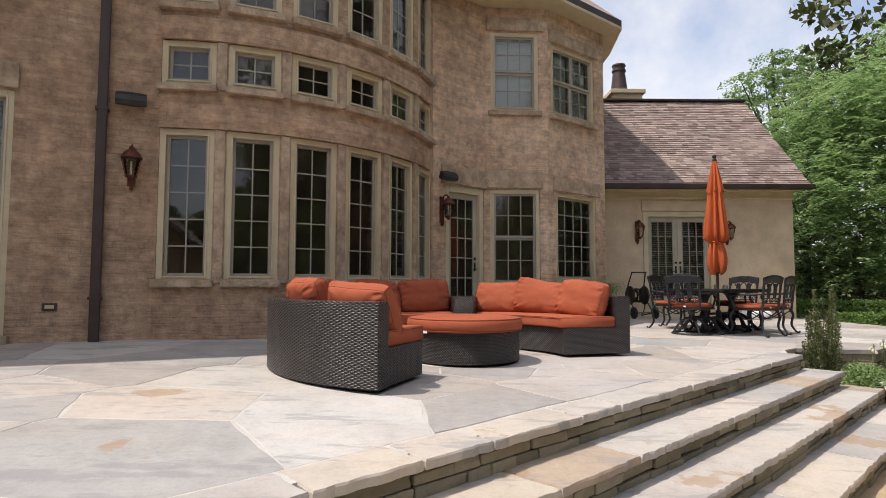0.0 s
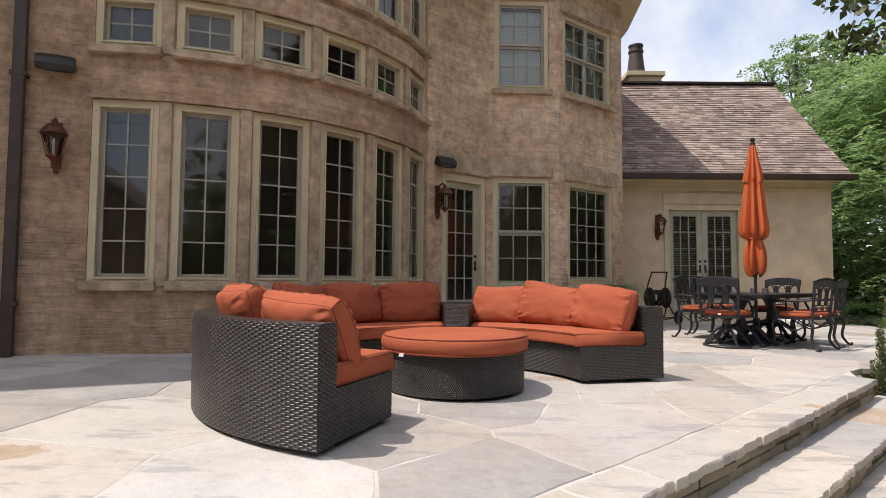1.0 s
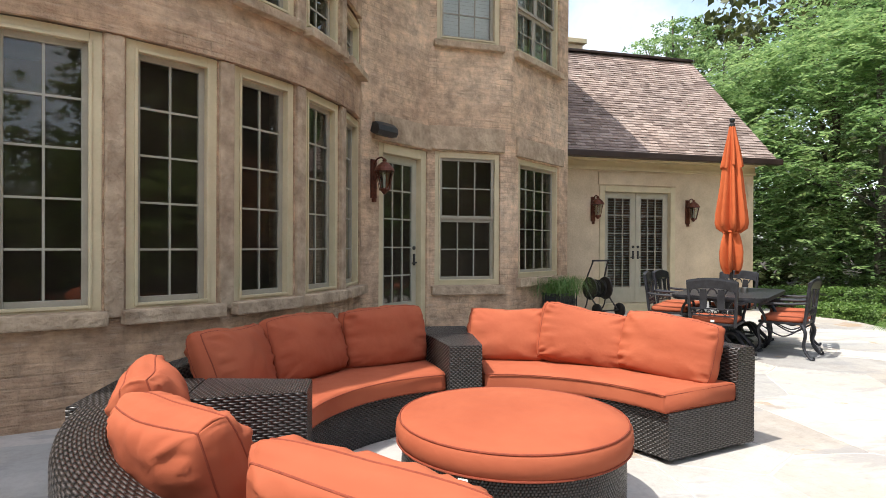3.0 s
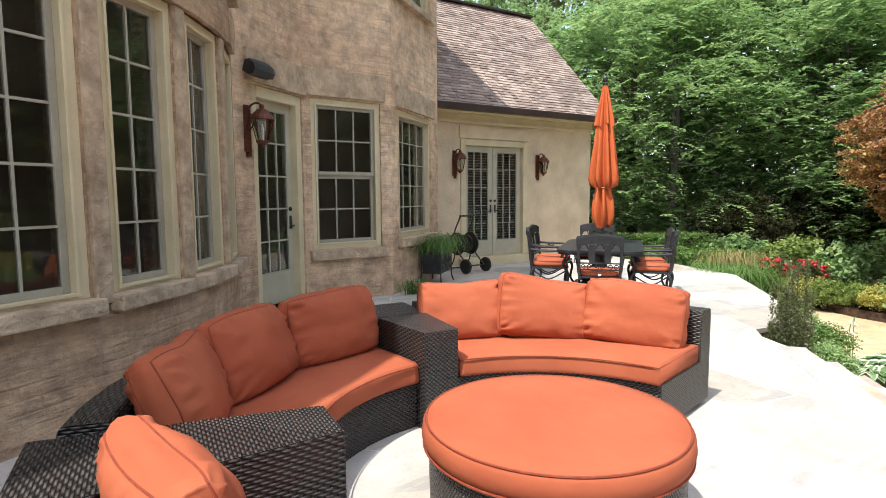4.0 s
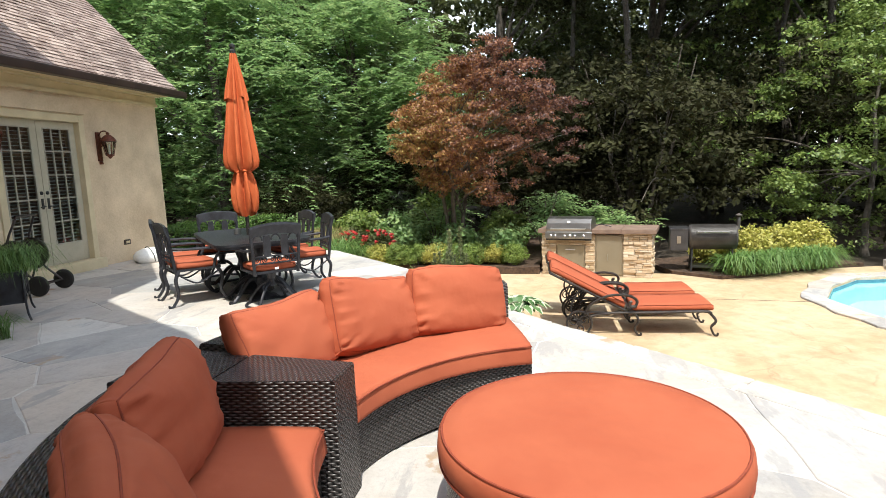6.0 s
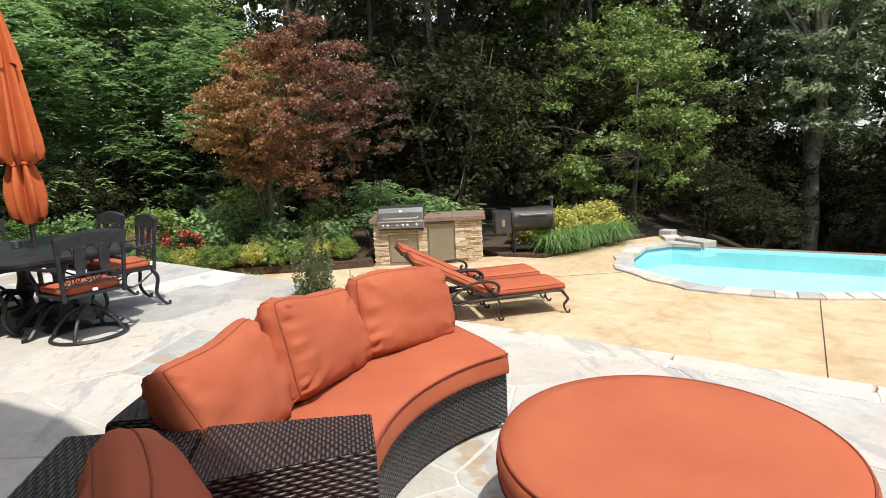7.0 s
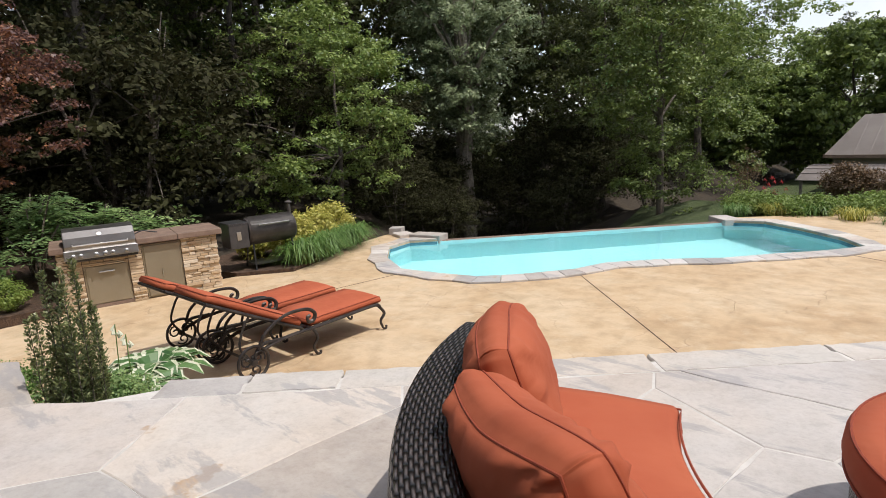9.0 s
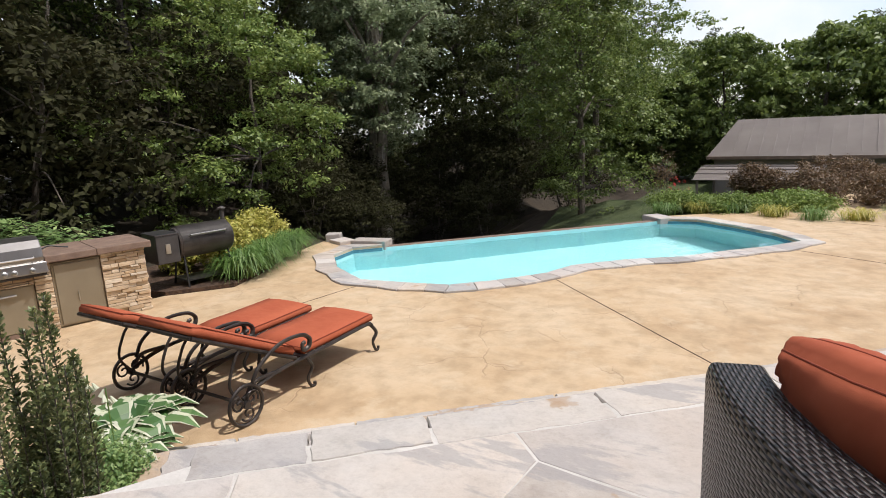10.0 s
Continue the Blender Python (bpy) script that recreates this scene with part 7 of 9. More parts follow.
def grill_island():
    a, b = (9.75, 6.15), (9.22, 4.15)
    m = on_wall(a, b, 0, DECK_Z)
    L, H, D = 2.07, 0.83, 0.78
    g = root("grill_island", m, "outdoor kitchen island of stacked stone veneer with steel doors", "grill island")
    bm = bmesh.new()
    box(bm, 0.03, L - 0.03, 0.05, D - 0.03, 0.02, H)
    part("core", bm, M_CAP, g)
    rng = random.Random(8)

    def veneer(u0, u1, z0, z1, face):
        """Small ledge stones over a rectangle of one face."""
        z = z0
        while z < z1 - 0.012:
            h = min(rng.uniform(0.022, 0.055), z1 - z)
            u = u0
            while u < u1 - 0.01:
                w = min(rng.uniform(0.08, 0.26), u1 - u)
                if u1 - u - w < 0.05:
                    w = u1 - u
                bb = bmesh.new()
                o = rng.uniform(0.0, 0.035)
                if face == 0:
                    box(bb, u + 0.003, u + w - 0.003, 0.01 - o, 0.07, z + 0.003, z + h - 0.002, None, 0.004)
                elif face == 1:
                    box(bb, L - 0.05, L - 0.015 + o, u + 0.003, u + w - 0.003, z + 0.003, z + h - 0.002, None, 0.004)
                else:
                    box(bb, 0.015 - o, 0.05, u + 0.003, u + w - 0.003, z + 0.003, z + h - 0.002, None, 0.004)
                part("ledge_stone", bb, M_STACK, g)
                u += w
            z += h
    veneer(0.0, 0.28, 0.0, H, 0)
    veneer(0.28, 0.85, 0.60, 0.70, 0)
    veneer(0.85, 1.03, 0.0, H, 0)
    veneer(1.56, L, 0.0, H, 0)
    veneer(0.0, D, 0.0, H, 1)
    veneer(0.0, D, 0.0, H, 2)
    bm = bmesh.new()
    box(bm, 0.28, 0.85, 0.0, 0.06, 0.0, 0.05)
    part("plinth", bm, M_CAP, g)
    for u0, u1, z0, z1 in ((0.30, 0.83, 0.05, 0.60), (1.05, 1.54, 0.03, 0.79)):
        bm = bmesh.new()
        box(bm, u0 - 0.015, u1 + 0.015, 0.02, 0.06, z0 - 0.015, z1 + 0.015, None, 0.004)
        part("door_frame", bm, M_STEEL_DULL, g, "dull steel frame")
        bm = bmesh.new()
        box(bm, u0 + 0.01, u1 - 0.01, 0.0, 0.03, z0 + 0.01, z1 - 0.01, None, 0.005)
        d = part("access_door", bm, M_STEEL_DULL, g, "tan-filmed steel door")
        bm = bmesh.new()
        if u0 < 1:
            tube(bm, [(u0 + 0.17, -0.03, z1 - 0.09), (u1 - 0.17, -0.03, z1 - 0.09)], 0.011, 8)
        else:
            tube(bm, [(u0 + 0.22, -0.012, z0 + 0.28), (u0 + 0.22, -0.012, z0 + 0.40)], 0.006, 8)
        part("handle", bm, M_STEEL, d, "bright bar handle")
    # counter in three slabs round the grill
    for u0, u1, y0, y1 in ((-0.07, 0.10, -0.07, D + 0.05), (0.98, 1.52, -0.07, D + 0.05), (1.524, L + 0.08, -0.07, D + 0.05), (0.10, 0.98, 0.62, D + 0.05)):
        bm = bmesh.new()
        box(bm, u0, u1, y0, y1, H, H + 0.085, None, 0.012)
        part("counter_slab", bm, M_CAP, g, "brown stone counter slab")
    gr = root("built_in_grill", m @ pose(0.54, 0, 0.70), "built-in gas grill with dark lid and steel control panel", "grill")
    bm = bmesh.new()
    box(bm, -0.44, 0.44, -0.10, 0.60, 0.0, 0.14, None, 0.01)
    part("fire_box", bm, M_GRILL, gr)
    bm = bmesh.new()
    box(bm, -0.45, 0.45, -0.14, -0.09, 0.01, 0.14, pose(0, 0, 0, -12, 0, 0), 0.01)
    panel = part("control_panel", bm, M_STEEL, gr, "steel control panel")
    for x in (-0.34, -0.25, -0.07, 0.04, 0.13, 0.30):
        bm = bmesh.new()
        lathe(bm, [(0.030, 0.0), (0.030, 0.008), (0.022, 0.012), (0.020, 0.035), (0.008, 0.037)], 14, pose(x, -0.135, 0.085, 78, 0, 0))
        part("knob", bm, M_STEEL, panel, "round steel knob")
    bm = bmesh.new()
    prof = [(-0.08, 0.15), (-0.10, 0.22), (-0.07, 0.33), (0.02, 0.41), (0.16, 0.44), (0.36, 0.43), (0.50, 0.36), (0.56, 0.25), (0.56, 0.15)]
    rows = []
    for x in (-0.43, -0.42, 0.42, 0.43):
        k = 0.985 if abs(x) > 0.425 else 1.0
        rows.append([bm.verts.new((x, 0.22 + (y - 0.22) * k, 0.15 + (z - 0.15) * k)) for y, z in prof])
    for p, q in zip(rows, rows[1:]):
        for j in range(len(prof) - 1):
            bm.faces.new((p[j], p[j + 1], q[j + 1], q[j]))
    bm.faces.new(rows[0]); bm.faces.new(rows[-1][::-1])
    bmesh.ops.recalc_face_normals(bm, faces=list(bm.faces))
    lid = part("lid", bm, M_LID, gr, "dark brushed steel lid")
    bm = bmesh.new()
    tube(bm, [(-0.33, -0.10, 0.235), (-0.33, -0.16, 0.23), (0.33, -0.16, 0.23), (0.33, -0.10, 0.235)], 0.014, 8)
    part("handle", bm, M_STEEL, lid, "bright bar handle")
    bm = bmesh.new()
    lathe(bm, [(0.035, 0.0), (0.035, 0.015), (0.025, 0.02)], 16, pose(0, -0.045, 0.345, 55, 0, 0))
    part("thermometer", bm, M_STEEL, lid)
    # side tools on the counter
    tg = root("grill_tongs", m @ pose(1.1, 0.3, H + 0.085), "dark grill tongs lying on the counter", "tongs")
    bm = bmesh.new()
    tube(bm, curve_pts([(-0.12, 0, 0.02), (0.0, 0.02, 0.06), (0.1, 0.0, 0.04), (0.2, 0.02, 0.015)], 5), 0.01, 6)
    part("arm", bm, M_BLACK, tg)


def smoker():
    d = Vector((9.37 - 9.51, 2.53 - 3.35))
    yaw = math.degrees(math.atan2(d.y, d.x))
    s = root("pellet_smoker", pose(9.72, 3.40, DECK_Z, 0, 0, yaw), "dark barrel pellet smoker with hopper box on tall legs", "smoker")
    zc, R = 0.70, 0.235
    bm = bmesh.new()
    lathe(bm, [(0.06, 0.0), (R * 0.9, 0.0), (R, 0.03), (R, 0.80), (R * 0.9, 0.83), (0.06, 0.83)], 28, pose(0.02, 0, zc, 0, 90, 0))
    part("barrel", bm, M_SMOKER, s, "dark round barrel")
    bm = bmesh.new()
    seg = 14
    rows = []
    for x in (0.05, 0.82):
        rows.append([bm.verts.new((x, -(R + 0.012) * math.cos(a), zc + (R + 0.012) * math.sin(a))) for a in [radians(-8 + 130 * k / seg) for k in range(seg + 1)]])
    for j in range(seg):
        bm.faces.new((rows[0][j], rows[0][j + 1], rows[1][j + 1], rows[1][j]))
    bmesh.ops.solidify(bm, geom=list(bm.faces), thickness=0.012)
    part("lid", bm, M_SMOKER, s, "brownish curved lid")
    bm = bmesh.new()
    y, z = -(R + 0.05) * math.cos(radians(25)), zc + (R + 0.05) * math.sin(radians(25))
    tube(bm, [(0.16, y + 0.04, z - 0.02), (0.16, y, z), (0.70, y, z), (0.70, y + 0.04, z - 0.02)], 0.013, 8)
    part("lid_handle", bm, M_STEEL, s, "bright bar handle")
    bm = bmesh.new()
    box(bm, -0.32, 0.0, -0.20, 0.26, 0.46, 0.86, None, 0.012)
    hop = part("hopper", bm, M_GRILL, s, "black pellet hopper box")
    bm = bmesh.new()
    box(bm, -0.20, -0.13, -0.215, -0.20, 0.60, 0.74, None, 0.004)
    part("controller", bm, M_STEEL, hop, "pale control plate")
    bm = bmesh.new()
    box(bm, -0.33, 0.01, -0.21, 0.27, 0.86, 0.885, None, 0.006)
    part("hopper_lid", bm, M_GRILL, hop)
    for x in (0.08, 0.76):
        for sy in (-1, 1):
            bm = bmesh.new()
            tube(bm, [(x, sy * 0.12, zc - 0.15), (x + (0.03 if x > 0.4 else -0.03), sy * 0.24, 0.0)], 0.016, 7)
            part("leg", bm, M_BLACK, s)
    bm = bmesh.new()
    box(bm, 0.05, 0.8, -0.2, 0.2, 0.14, 0.16)
    part("shelf", bm, M_BLACK, s)
    bm = bmesh.new()
    tube(bm, [(0.80, 0.16, zc + 0.1), (0.90, 0.18, zc + 0.14), (0.90, 0.18, zc + 0.36)], 0.035, 10)
    lathe(bm, [(0.06, 0.0), (0.065, 0.02), (0.01, 0.05)], 12, pose(0.90, 0.18, zc + 0.38))
    part("chimney_pipe", bm, M_SMOKER, s, "short capped smoke stack")


# ---- small things by the house ----
def hose_reel():
    x, y = 4.52, 12.72
    r = root("hose_reel_cart", pose(x, y, patio_z(x, y), 0, 0, 10), "dark metal hose reel cart on two wheels", "hose reel")
    bm = bmesh.new()
    for sx in (-0.20, 0.20):
        tube(bm, curve_pts([(sx, -0.28, 0.14), (sx, -0.05, 0.36), (sx, 0.08, 0.62), (sx * 0.8, -0.06, 1.0)], 5), 0.014, 7)
        tube(bm, curve_pts([(sx, 0.20, 0.05), (sx, 0.08, 0.2), (sx, 0.02, 0.46)], 5), 0.013, 7)
        tube(bm, [(sx, -0.28, 0.13), (sx, 0.20, 0.05)], 0.012, 7)
    tube(bm, [(-0.18, -0.06, 1.0), (0.18, -0.06, 1.0)], 0.016, 8)
    tube(bm, [(-0.22, -0.28, 0.13), (0.22, -0.28, 0.13)], 0.012, 7)
    part("frame", bm, M_BRONZE, r)
    for sx in (-0.25, 0.25):
        bm = bmesh.new()
        lathe(bm, [(0.03, -0.03), (0.10, -0.03), (0.125, -0.02), (0.13, 0.0), (0.125, 0.02), (0.10, 0.03), (0.03, 0.03)], 22, pose(sx, -0.28, 0.13, 0, 90, 0))
        part("wheel", bm, M_RUBBER, r, "black rubber wheel")
    for sx in (-0.17, 0.17):
        bm = bmesh.new()
        lathe(bm, [(0.02, -0.006), (0.20, -0.012), (0.205, 0.0), (0.20, 0.012), (0.02, 0.006)], 26, pose(sx, 0.02, 0.50, 0, 90, 0))
        part("reel_disc", bm, M_BRONZE, r)
    bm = bmesh.new()
    pts = []
    for k in range(180):
        a = 2 * math.pi * k / 18
        pts.append((-0.13 + 0.26 * abs(((k / 36) % 2) - 1), 0.02 + (0.12 + 0.008 * (k // 36)) * math.cos(a), 0.50 + (0.12 + 0.008 * (k // 36)) * math.sin(a)))
    tube(bm, pts, 0.011, 6)
    part("hose", bm, M_RUBBER, r, "coiled dark garden hose")


def planter():
    x, y = 3.33, 11.78
    z = patio_z(x, y)
    p = root("plant_stand", pose(x, y, z, 0, 0, 42), "black wrought-iron planter box on scrolled legs", "planter")
    bm = bmesh.new()
    box(bm, -0.30, 0.30, -0.14, 0.14, 0.20, 0.50, None, 0.012)
    part("box", bm, M_IRON, p)
    for sx in (-1, 1):
        for sy in (-1, 1):
            bm = bmesh.new()
            tube(bm, curve_pts([(sx * 0.32, sy * 0.15, 0.53), (sx * 0.32, sy * 0.15, 0.22), (sx * 0.33, sy * 0.16, 0.08), (sx * 0.36, sy * 0.18, 0.01)], 4), 0.011, 6)
            part("leg", bm, M_IRON, p)
    for k in range(3):
        bm = bmesh.new()
        for s in (1, -1):
            tube(bm, [(q[0] * s + -0.2 + 0.2 * k, -0.155, q[2]) for q in scroll(0.045, 0.36, 0.01, 0.05, 0, 1.4, 14)], 0.006, 5)
        tube(bm, curve_pts([(-0.2 + 0.2 * k, -0.155, 0.47), (-0.27 + 0.2 * k, -0.155, 0.38), (-0.2 + 0.2 * k, -0.155, 0.24)], 4), 0.006, 5)
        part("scroll", bm, M_IRON, p)
    bm = bmesh.new()
    tube(bm, [(-0.32, -0.15, 0.51), (0.32, -0.15, 0.51), (0.32, 0.15, 0.51), (-0.32, 0.15, 0.51)], 0.01, 6, True)
    tube(bm, [(-0.32, -0.15, 0.2), (0.32, -0.15, 0.2), (0.32, 0.15, 0.2), (-0.32, 0.15, 0.2)], 0.01, 6, True)
    part("rim", bm, M_IRON, p)
    return (x, y, z + 0.5)


def garden_sack():
    x, y = 7.22, 12.9
    g = root("garden_sack", pose(x, y, patio_z(x, y), 0, 0, -25), "slumped white garden sack with dark straps", "sack")
    bm = bmesh.new()
    rows = []
    for z, r in ((0.0, 0.24), (0.05, 0.29), (0.12, 0.29), (0.19, 0.24), (0.235, 0.15), (0.25, 0.03)):
        ring = []
        for k in range(24):
            th = 2 * math.pi * k / 24
            rr = r * (1 + 0.07 * math.cos(5 * th + z * 9) + 0.08 * noise.noise(Vector((math.cos(th) * 2, math.sin(th) * 2, z * 9))))
            ring.append(bm.verts.new((1.15 * rr * math.cos(th), 0.8 * rr * math.sin(th), z)))
        rows.append(ring)
    for a, b in zip(rows, rows[1:]):
        for k in range(24):
            bm.faces.new((a[k], a[(k + 1) % 24], b[(k + 1) % 24], b[k]))
    bm.faces.new(rows[-1])
    bm.faces.new(rows[0][::-1])
    part("bag", bm, M_TAG, g, smooth=True)
    for s in (-0.1, 0.1):
        bm = bmesh.new()
        tube(bm, curve_pts([(s, -0.24, 0.03), (s * 1.1, -0.22, 0.16), (s * 0.9, 0.0, 0.27), (s, 0.2, 0.14)], 5), 0.008, 6)
        part("strap", bm, M_BLACK, g, "dark strap")


def door_mat():
    cx, cy = 1.01, 10.83
    m = root("door_mat", pose(cx, cy, patio_z(cx, cy) + 0.001, 0, 0, 41), "black rubber door mat with a pierced border", "door mat")
    bm = bmesh.new()
    box(bm, -0.46, 0.46, -0.29, 0.29, 0.0, 0.012, None, 0.004)
    part("mat", bm, M_MAT, m)
    bm = bmesh.new()
    for x0, x1, y0, y1 in ((-0.44, 0.44, -0.27, -0.19), (-0.44, 0.44, 0.19, 0.27), (-0.44, -0.36, -0.19, 0.19), (0.36, 0.44, -0.19, 0.19)):
        nx, ny = max(1, int((x1 - x0) / 0.045)), max(1, int((y1 - y0) / 0.045))
        for i in range(nx):
            for j in range(ny):
                box(bm, x0 + (x1 - x0) * (i + 0.15) / nx, x0 + (x1 - x0) * (i + 0.7) / nx, y0 + (y1 - y0) * (j + 0.15) / ny, y0 + (y1 - y0) * (j + 0.7) / ny, 0.012, 0.018)
    part("border", bm, M_MAT, m, "raised pierced border")


build_doors()
build_fittings()
build_seating()
build_dining()
for lx in (5.82, 6.62):
    lounger(pose(lx, 4.13 + (lx - 5.8) * 0.02, DECK_Z, 0, 0, 0))
grill_island()
smoker()
hose_reel()
PLANTER_TOP = planter()
door_mat()
garden_sack()

# ---- trees, shrubs and grasses ----
def cloud_mesh(name, centres, radii, per, size, aspect, rng, material, up=0.35, droop=0.0, squash=0.8, shell=0.5, tuft=0, tuft_r=0.2):
    """Many small diamond leaves in clumps round the centres, as one mesh."""
    c = np.asarray(centres, float)
    n = len(c)
    k = np.repeat(np.arange(n), per)
    rad = np.asarray(radii, float)[k]
    d = rng.normal(size=(n * per, 3))
    d /= np.linalg.norm(d, axis=1)[:, None]
    r = rng.random(n * per) ** shell
    if tuft:
        # leaves gather in small tufts, most of them on the upper side of the clump
        g = np.arange(n * per) // tuft
        td = rng.normal(size=(g[-1] + 1, 3))
        td[:, 2] = np.where((td[:, 2] < 0) & (rng.random(len(td)) < 0.6), -td[:, 2], td[:, 2])
        td /= np.linalg.norm(td, axis=1)[:, None]
        tr = rng.random(len(td)) ** shell
        p = c[k] + td[g] * (tr[g] * rad)[:, None] * np.array([1, 1, squash]) + d * (r * tuft_r)[:, None] * np.array([1, 1, 0.6])
        p[:, 2] -= droop * tr[g] ** 2 * rad
        d = d * 0.5 + td[g] * 0.7
    else:
        p = c[k] + d * (r * rad)[:, None] * np.array([1, 1, squash])
        p[:, 2] -= droop * r * r * rad
    nrm = d * 0.6 + rng.normal(size=d.shape) * 0.6 + np.array([0, 0, up * 2])
    nrm /= np.linalg.norm(nrm, axis=1)[:, None]
    a = np.cross(nrm, rng.normal(size=d.shape))
    a /= np.linalg.norm(a, axis=1)[:, None]
    b = np.cross(nrm, a)
    s = size * rng.uniform(0.6, 1.25, n * per)[:, None]
    v = np.stack([p - a * s * 0.5, p + b * s * aspect * 0.5 - a * s * 0.05 + nrm * s * 0.06, p + a * s * 0.5, p - b * s * aspect * 0.5 - a * s * 0.05 + nrm * s * 0.06], 1).reshape(-1, 3)
    return quads_mesh(name, v, material)


def quads_mesh(name, v, material):
    m = len(v) // 4
    me = bpy.data.meshes.new(name)
    me.vertices.add(4 * m)
    me.vertices.foreach_set("co", np.ascontiguousarray(v, np.float32).ravel())
    me.loops.add(4 * m)
    me.loops.foreach_set("vertex_index", np.arange(4 * m, dtype=np.int32))
    me.polygons.add(m)
    me.polygons.foreach_set("loop_start", np.arange(0, 4 * m, 4, dtype=np.int32))
    me.update()
    me.materials.append(material)
    return me


def spray_mesh(name, bases, rng, material, length=0.5, leaflets=9, leaf=0.10, width=0.042, droop=0.5):
    """Feathery compound leaves: paired leaflets along drooping stalks that start at the bases."""
    b = np.asarray(bases, float)
    n = len(b)
    out = rng.normal(size=(n, 3))
    out[:, 2] = np.abs(out[:, 2]) * 0.3
    out /= np.linalg.norm(out, axis=1)[:, None]
    L = length * rng.uniform(0.7, 1.2, n)
    side = np.cross(out, np.array([0, 0, 1.0]))
    side /= np.linalg.norm(side, axis=1)[:, None] + 1e-9
    parts_ = []
    for i in range(leaflets):
        t = (i + 1) / leaflets
        p = b + out * (L * t)[:, None] + np.array([0, 0, -1.0]) * (droop * L * t * t)[:, None]
        for s in (-1, 1):
            k = leaf * (1.0 - 0.45 * abs(t - 0.45)) * rng.uniform(0.8, 1.2, n)
            a = side * s * 0.85 + out * 0.45 + rng.normal(size=(n, 3)) * 0.15 + np.array([0, 0, -0.25])
            a /= np.linalg.norm(a, axis=1)[:, None]
            w = np.cross(a, np.array([0, 0, 1.0]) + rng.normal(size=(n, 3)) * 0.25)
            w /= np.linalg.norm(w, axis=1)[:, None]
            q = p + a * (k * 0.5)[:, None]
            parts_.append(np.stack([q - a * (k * 0.5)[:, None], q + w * width / 2, q + a * (k * 0.5)[:, None], q - w * width / 2], 1))
    return quads_mesh(name, np.concatenate(parts_).reshape(-1, 3), material)


def crown_points(rng, n, rx, ry, z0, z1, lumps=7, hollow=0.35, taper=0.6):
    """Clump centres of an uneven crown: lobes of differing reach, more clumps near the outside."""
    dirs = rng.normal(size=(lumps, 3))
    dirs /= np.linalg.norm(dirs, axis=1)[:, None]
    gain = rng.uniform(0.0, 0.38, lumps)
    d = rng.normal(size=(n, 3))
    d /= np.linalg.norm(d, axis=1)[:, None]
    reach = 0.72 + (np.clip(d @ dirs.T, 0, 1) ** 3 @ gain)
    r = (hollow + (1 - hollow) * rng.random(n) ** 0.6) * reach
    h = (z1 - z0) / 2
    p = d * r[:, None]
    width = 1 - taper * np.clip(p[:, 2], 0, 1) ** 1.3
    return np.stack([p[:, 0] * rx * width, p[:, 1] * ry * width, (z0 + z1) / 2 + p[:, 2] * h], 1)


def trunk_and_limbs(parent, height, r, pts, rng, limbs=9, fork=0.35, lean=0.03, stems=1, spread=0.25, name="trunk", bark=None):
    for s in range(stems):
        a0 = 2 * math.pi * s / max(1, stems) + rng.uniform(0, 1)
        foot = Vector((0.12 * math.cos(a0), 0.12 * math.sin(a0), 0)) * (stems > 1)
        top = Vector((rng.uniform(-lean, lean) * height, rng.uniform(-lean, lean) * height, height * 0.86)) + Vector((math.cos(a0), math.sin(a0), 0)) * spread * height * (stems > 1)
        line = []
        for i in range(9):
            t = i / 8
            line.append(foot.lerp(top, t) + Vector((rng.normal() * 0.012, rng.normal() * 0.012, 0)) * height * t * (1 - t) * 2)
        bm = bmesh.new()
        tube(bm, [line[0] - Vector((0, 0, 0.15))] + line, [r * 1.35] + [r * (1 - 0.86 * (i / 8) ** 0.9) for i in range(9)], 9)
        part(name, bm, bark, parent)
        order = rng.permutation(len(pts))[: max(2, limbs // stems)]
        for k in order:
            tip = Vector(pts[k])
            t = min(0.92, max(fork, (tip.z / (height * 0.86)) * rng.uniform(0.45, 0.75)))
            i = min(7, int(t * 8))
            base = line[i].lerp(line[i + 1], t * 8 - i)
            mid = base.lerp(tip, 0.5) + Vector((0, 0, (tip - base).length * rng.uniform(0.02, 0.14)))
            bm = bmesh.new()
            rr = r * (1 - 0.86 * t ** 0.9) * 0.55
            tube(bm, curve_pts([base, mid, tip], 4), [max(0.008, rr * (1 - 0.8 * j / 8)) for j in range(9)], 6)
            part("limb", bm, bark, parent)


def tree(m, seed, height, rx, low, material, label, clumps=230, per=85, leaf=0.26, cr=0.85, trunk=0.22, kind="cloud", name="tree", limbs=9, stems=1, bark=None, taper=0.5, aspect=0.55, squash=0.5, fork=0.35, group="trees round the terrace", droop=0.25, spread=0.25, hollow=0.3, tuft=16, tuft_r=0.26, up=0.4):
    rng = np.random.default_rng(seed)
    t = root(name, m, label, "tree", group)
    pts = crown_points(rng, clumps, rx, rx, low, height, taper=taper, hollow=hollow)
    trunk_and_limbs(t, height, trunk, pts, rng, limbs, stems=stems, fork=fork, spread=spread, bark=bark or M_BARK)
    if kind == "cloud":
        me = cloud_mesh("crown", pts, rng.uniform(0.6, 1.2, clumps) * cr, per, leaf, aspect, rng, material, up=up, squash=squash, droop=droop, tuft=tuft, tuft_r=tuft_r)
    else:
        rep = np.repeat(pts, per, 0)
        d = rng.normal(size=rep.shape) * cr * 0.55 * np.array([1, 1, 0.45])
        me = spray_mesh("crown", rep + d, rng, material, length=leaf * 4.2, leaf=leaf, width=leaf * 0.40)
    ob = new("crown", me)
    ob.parent = t
    return t


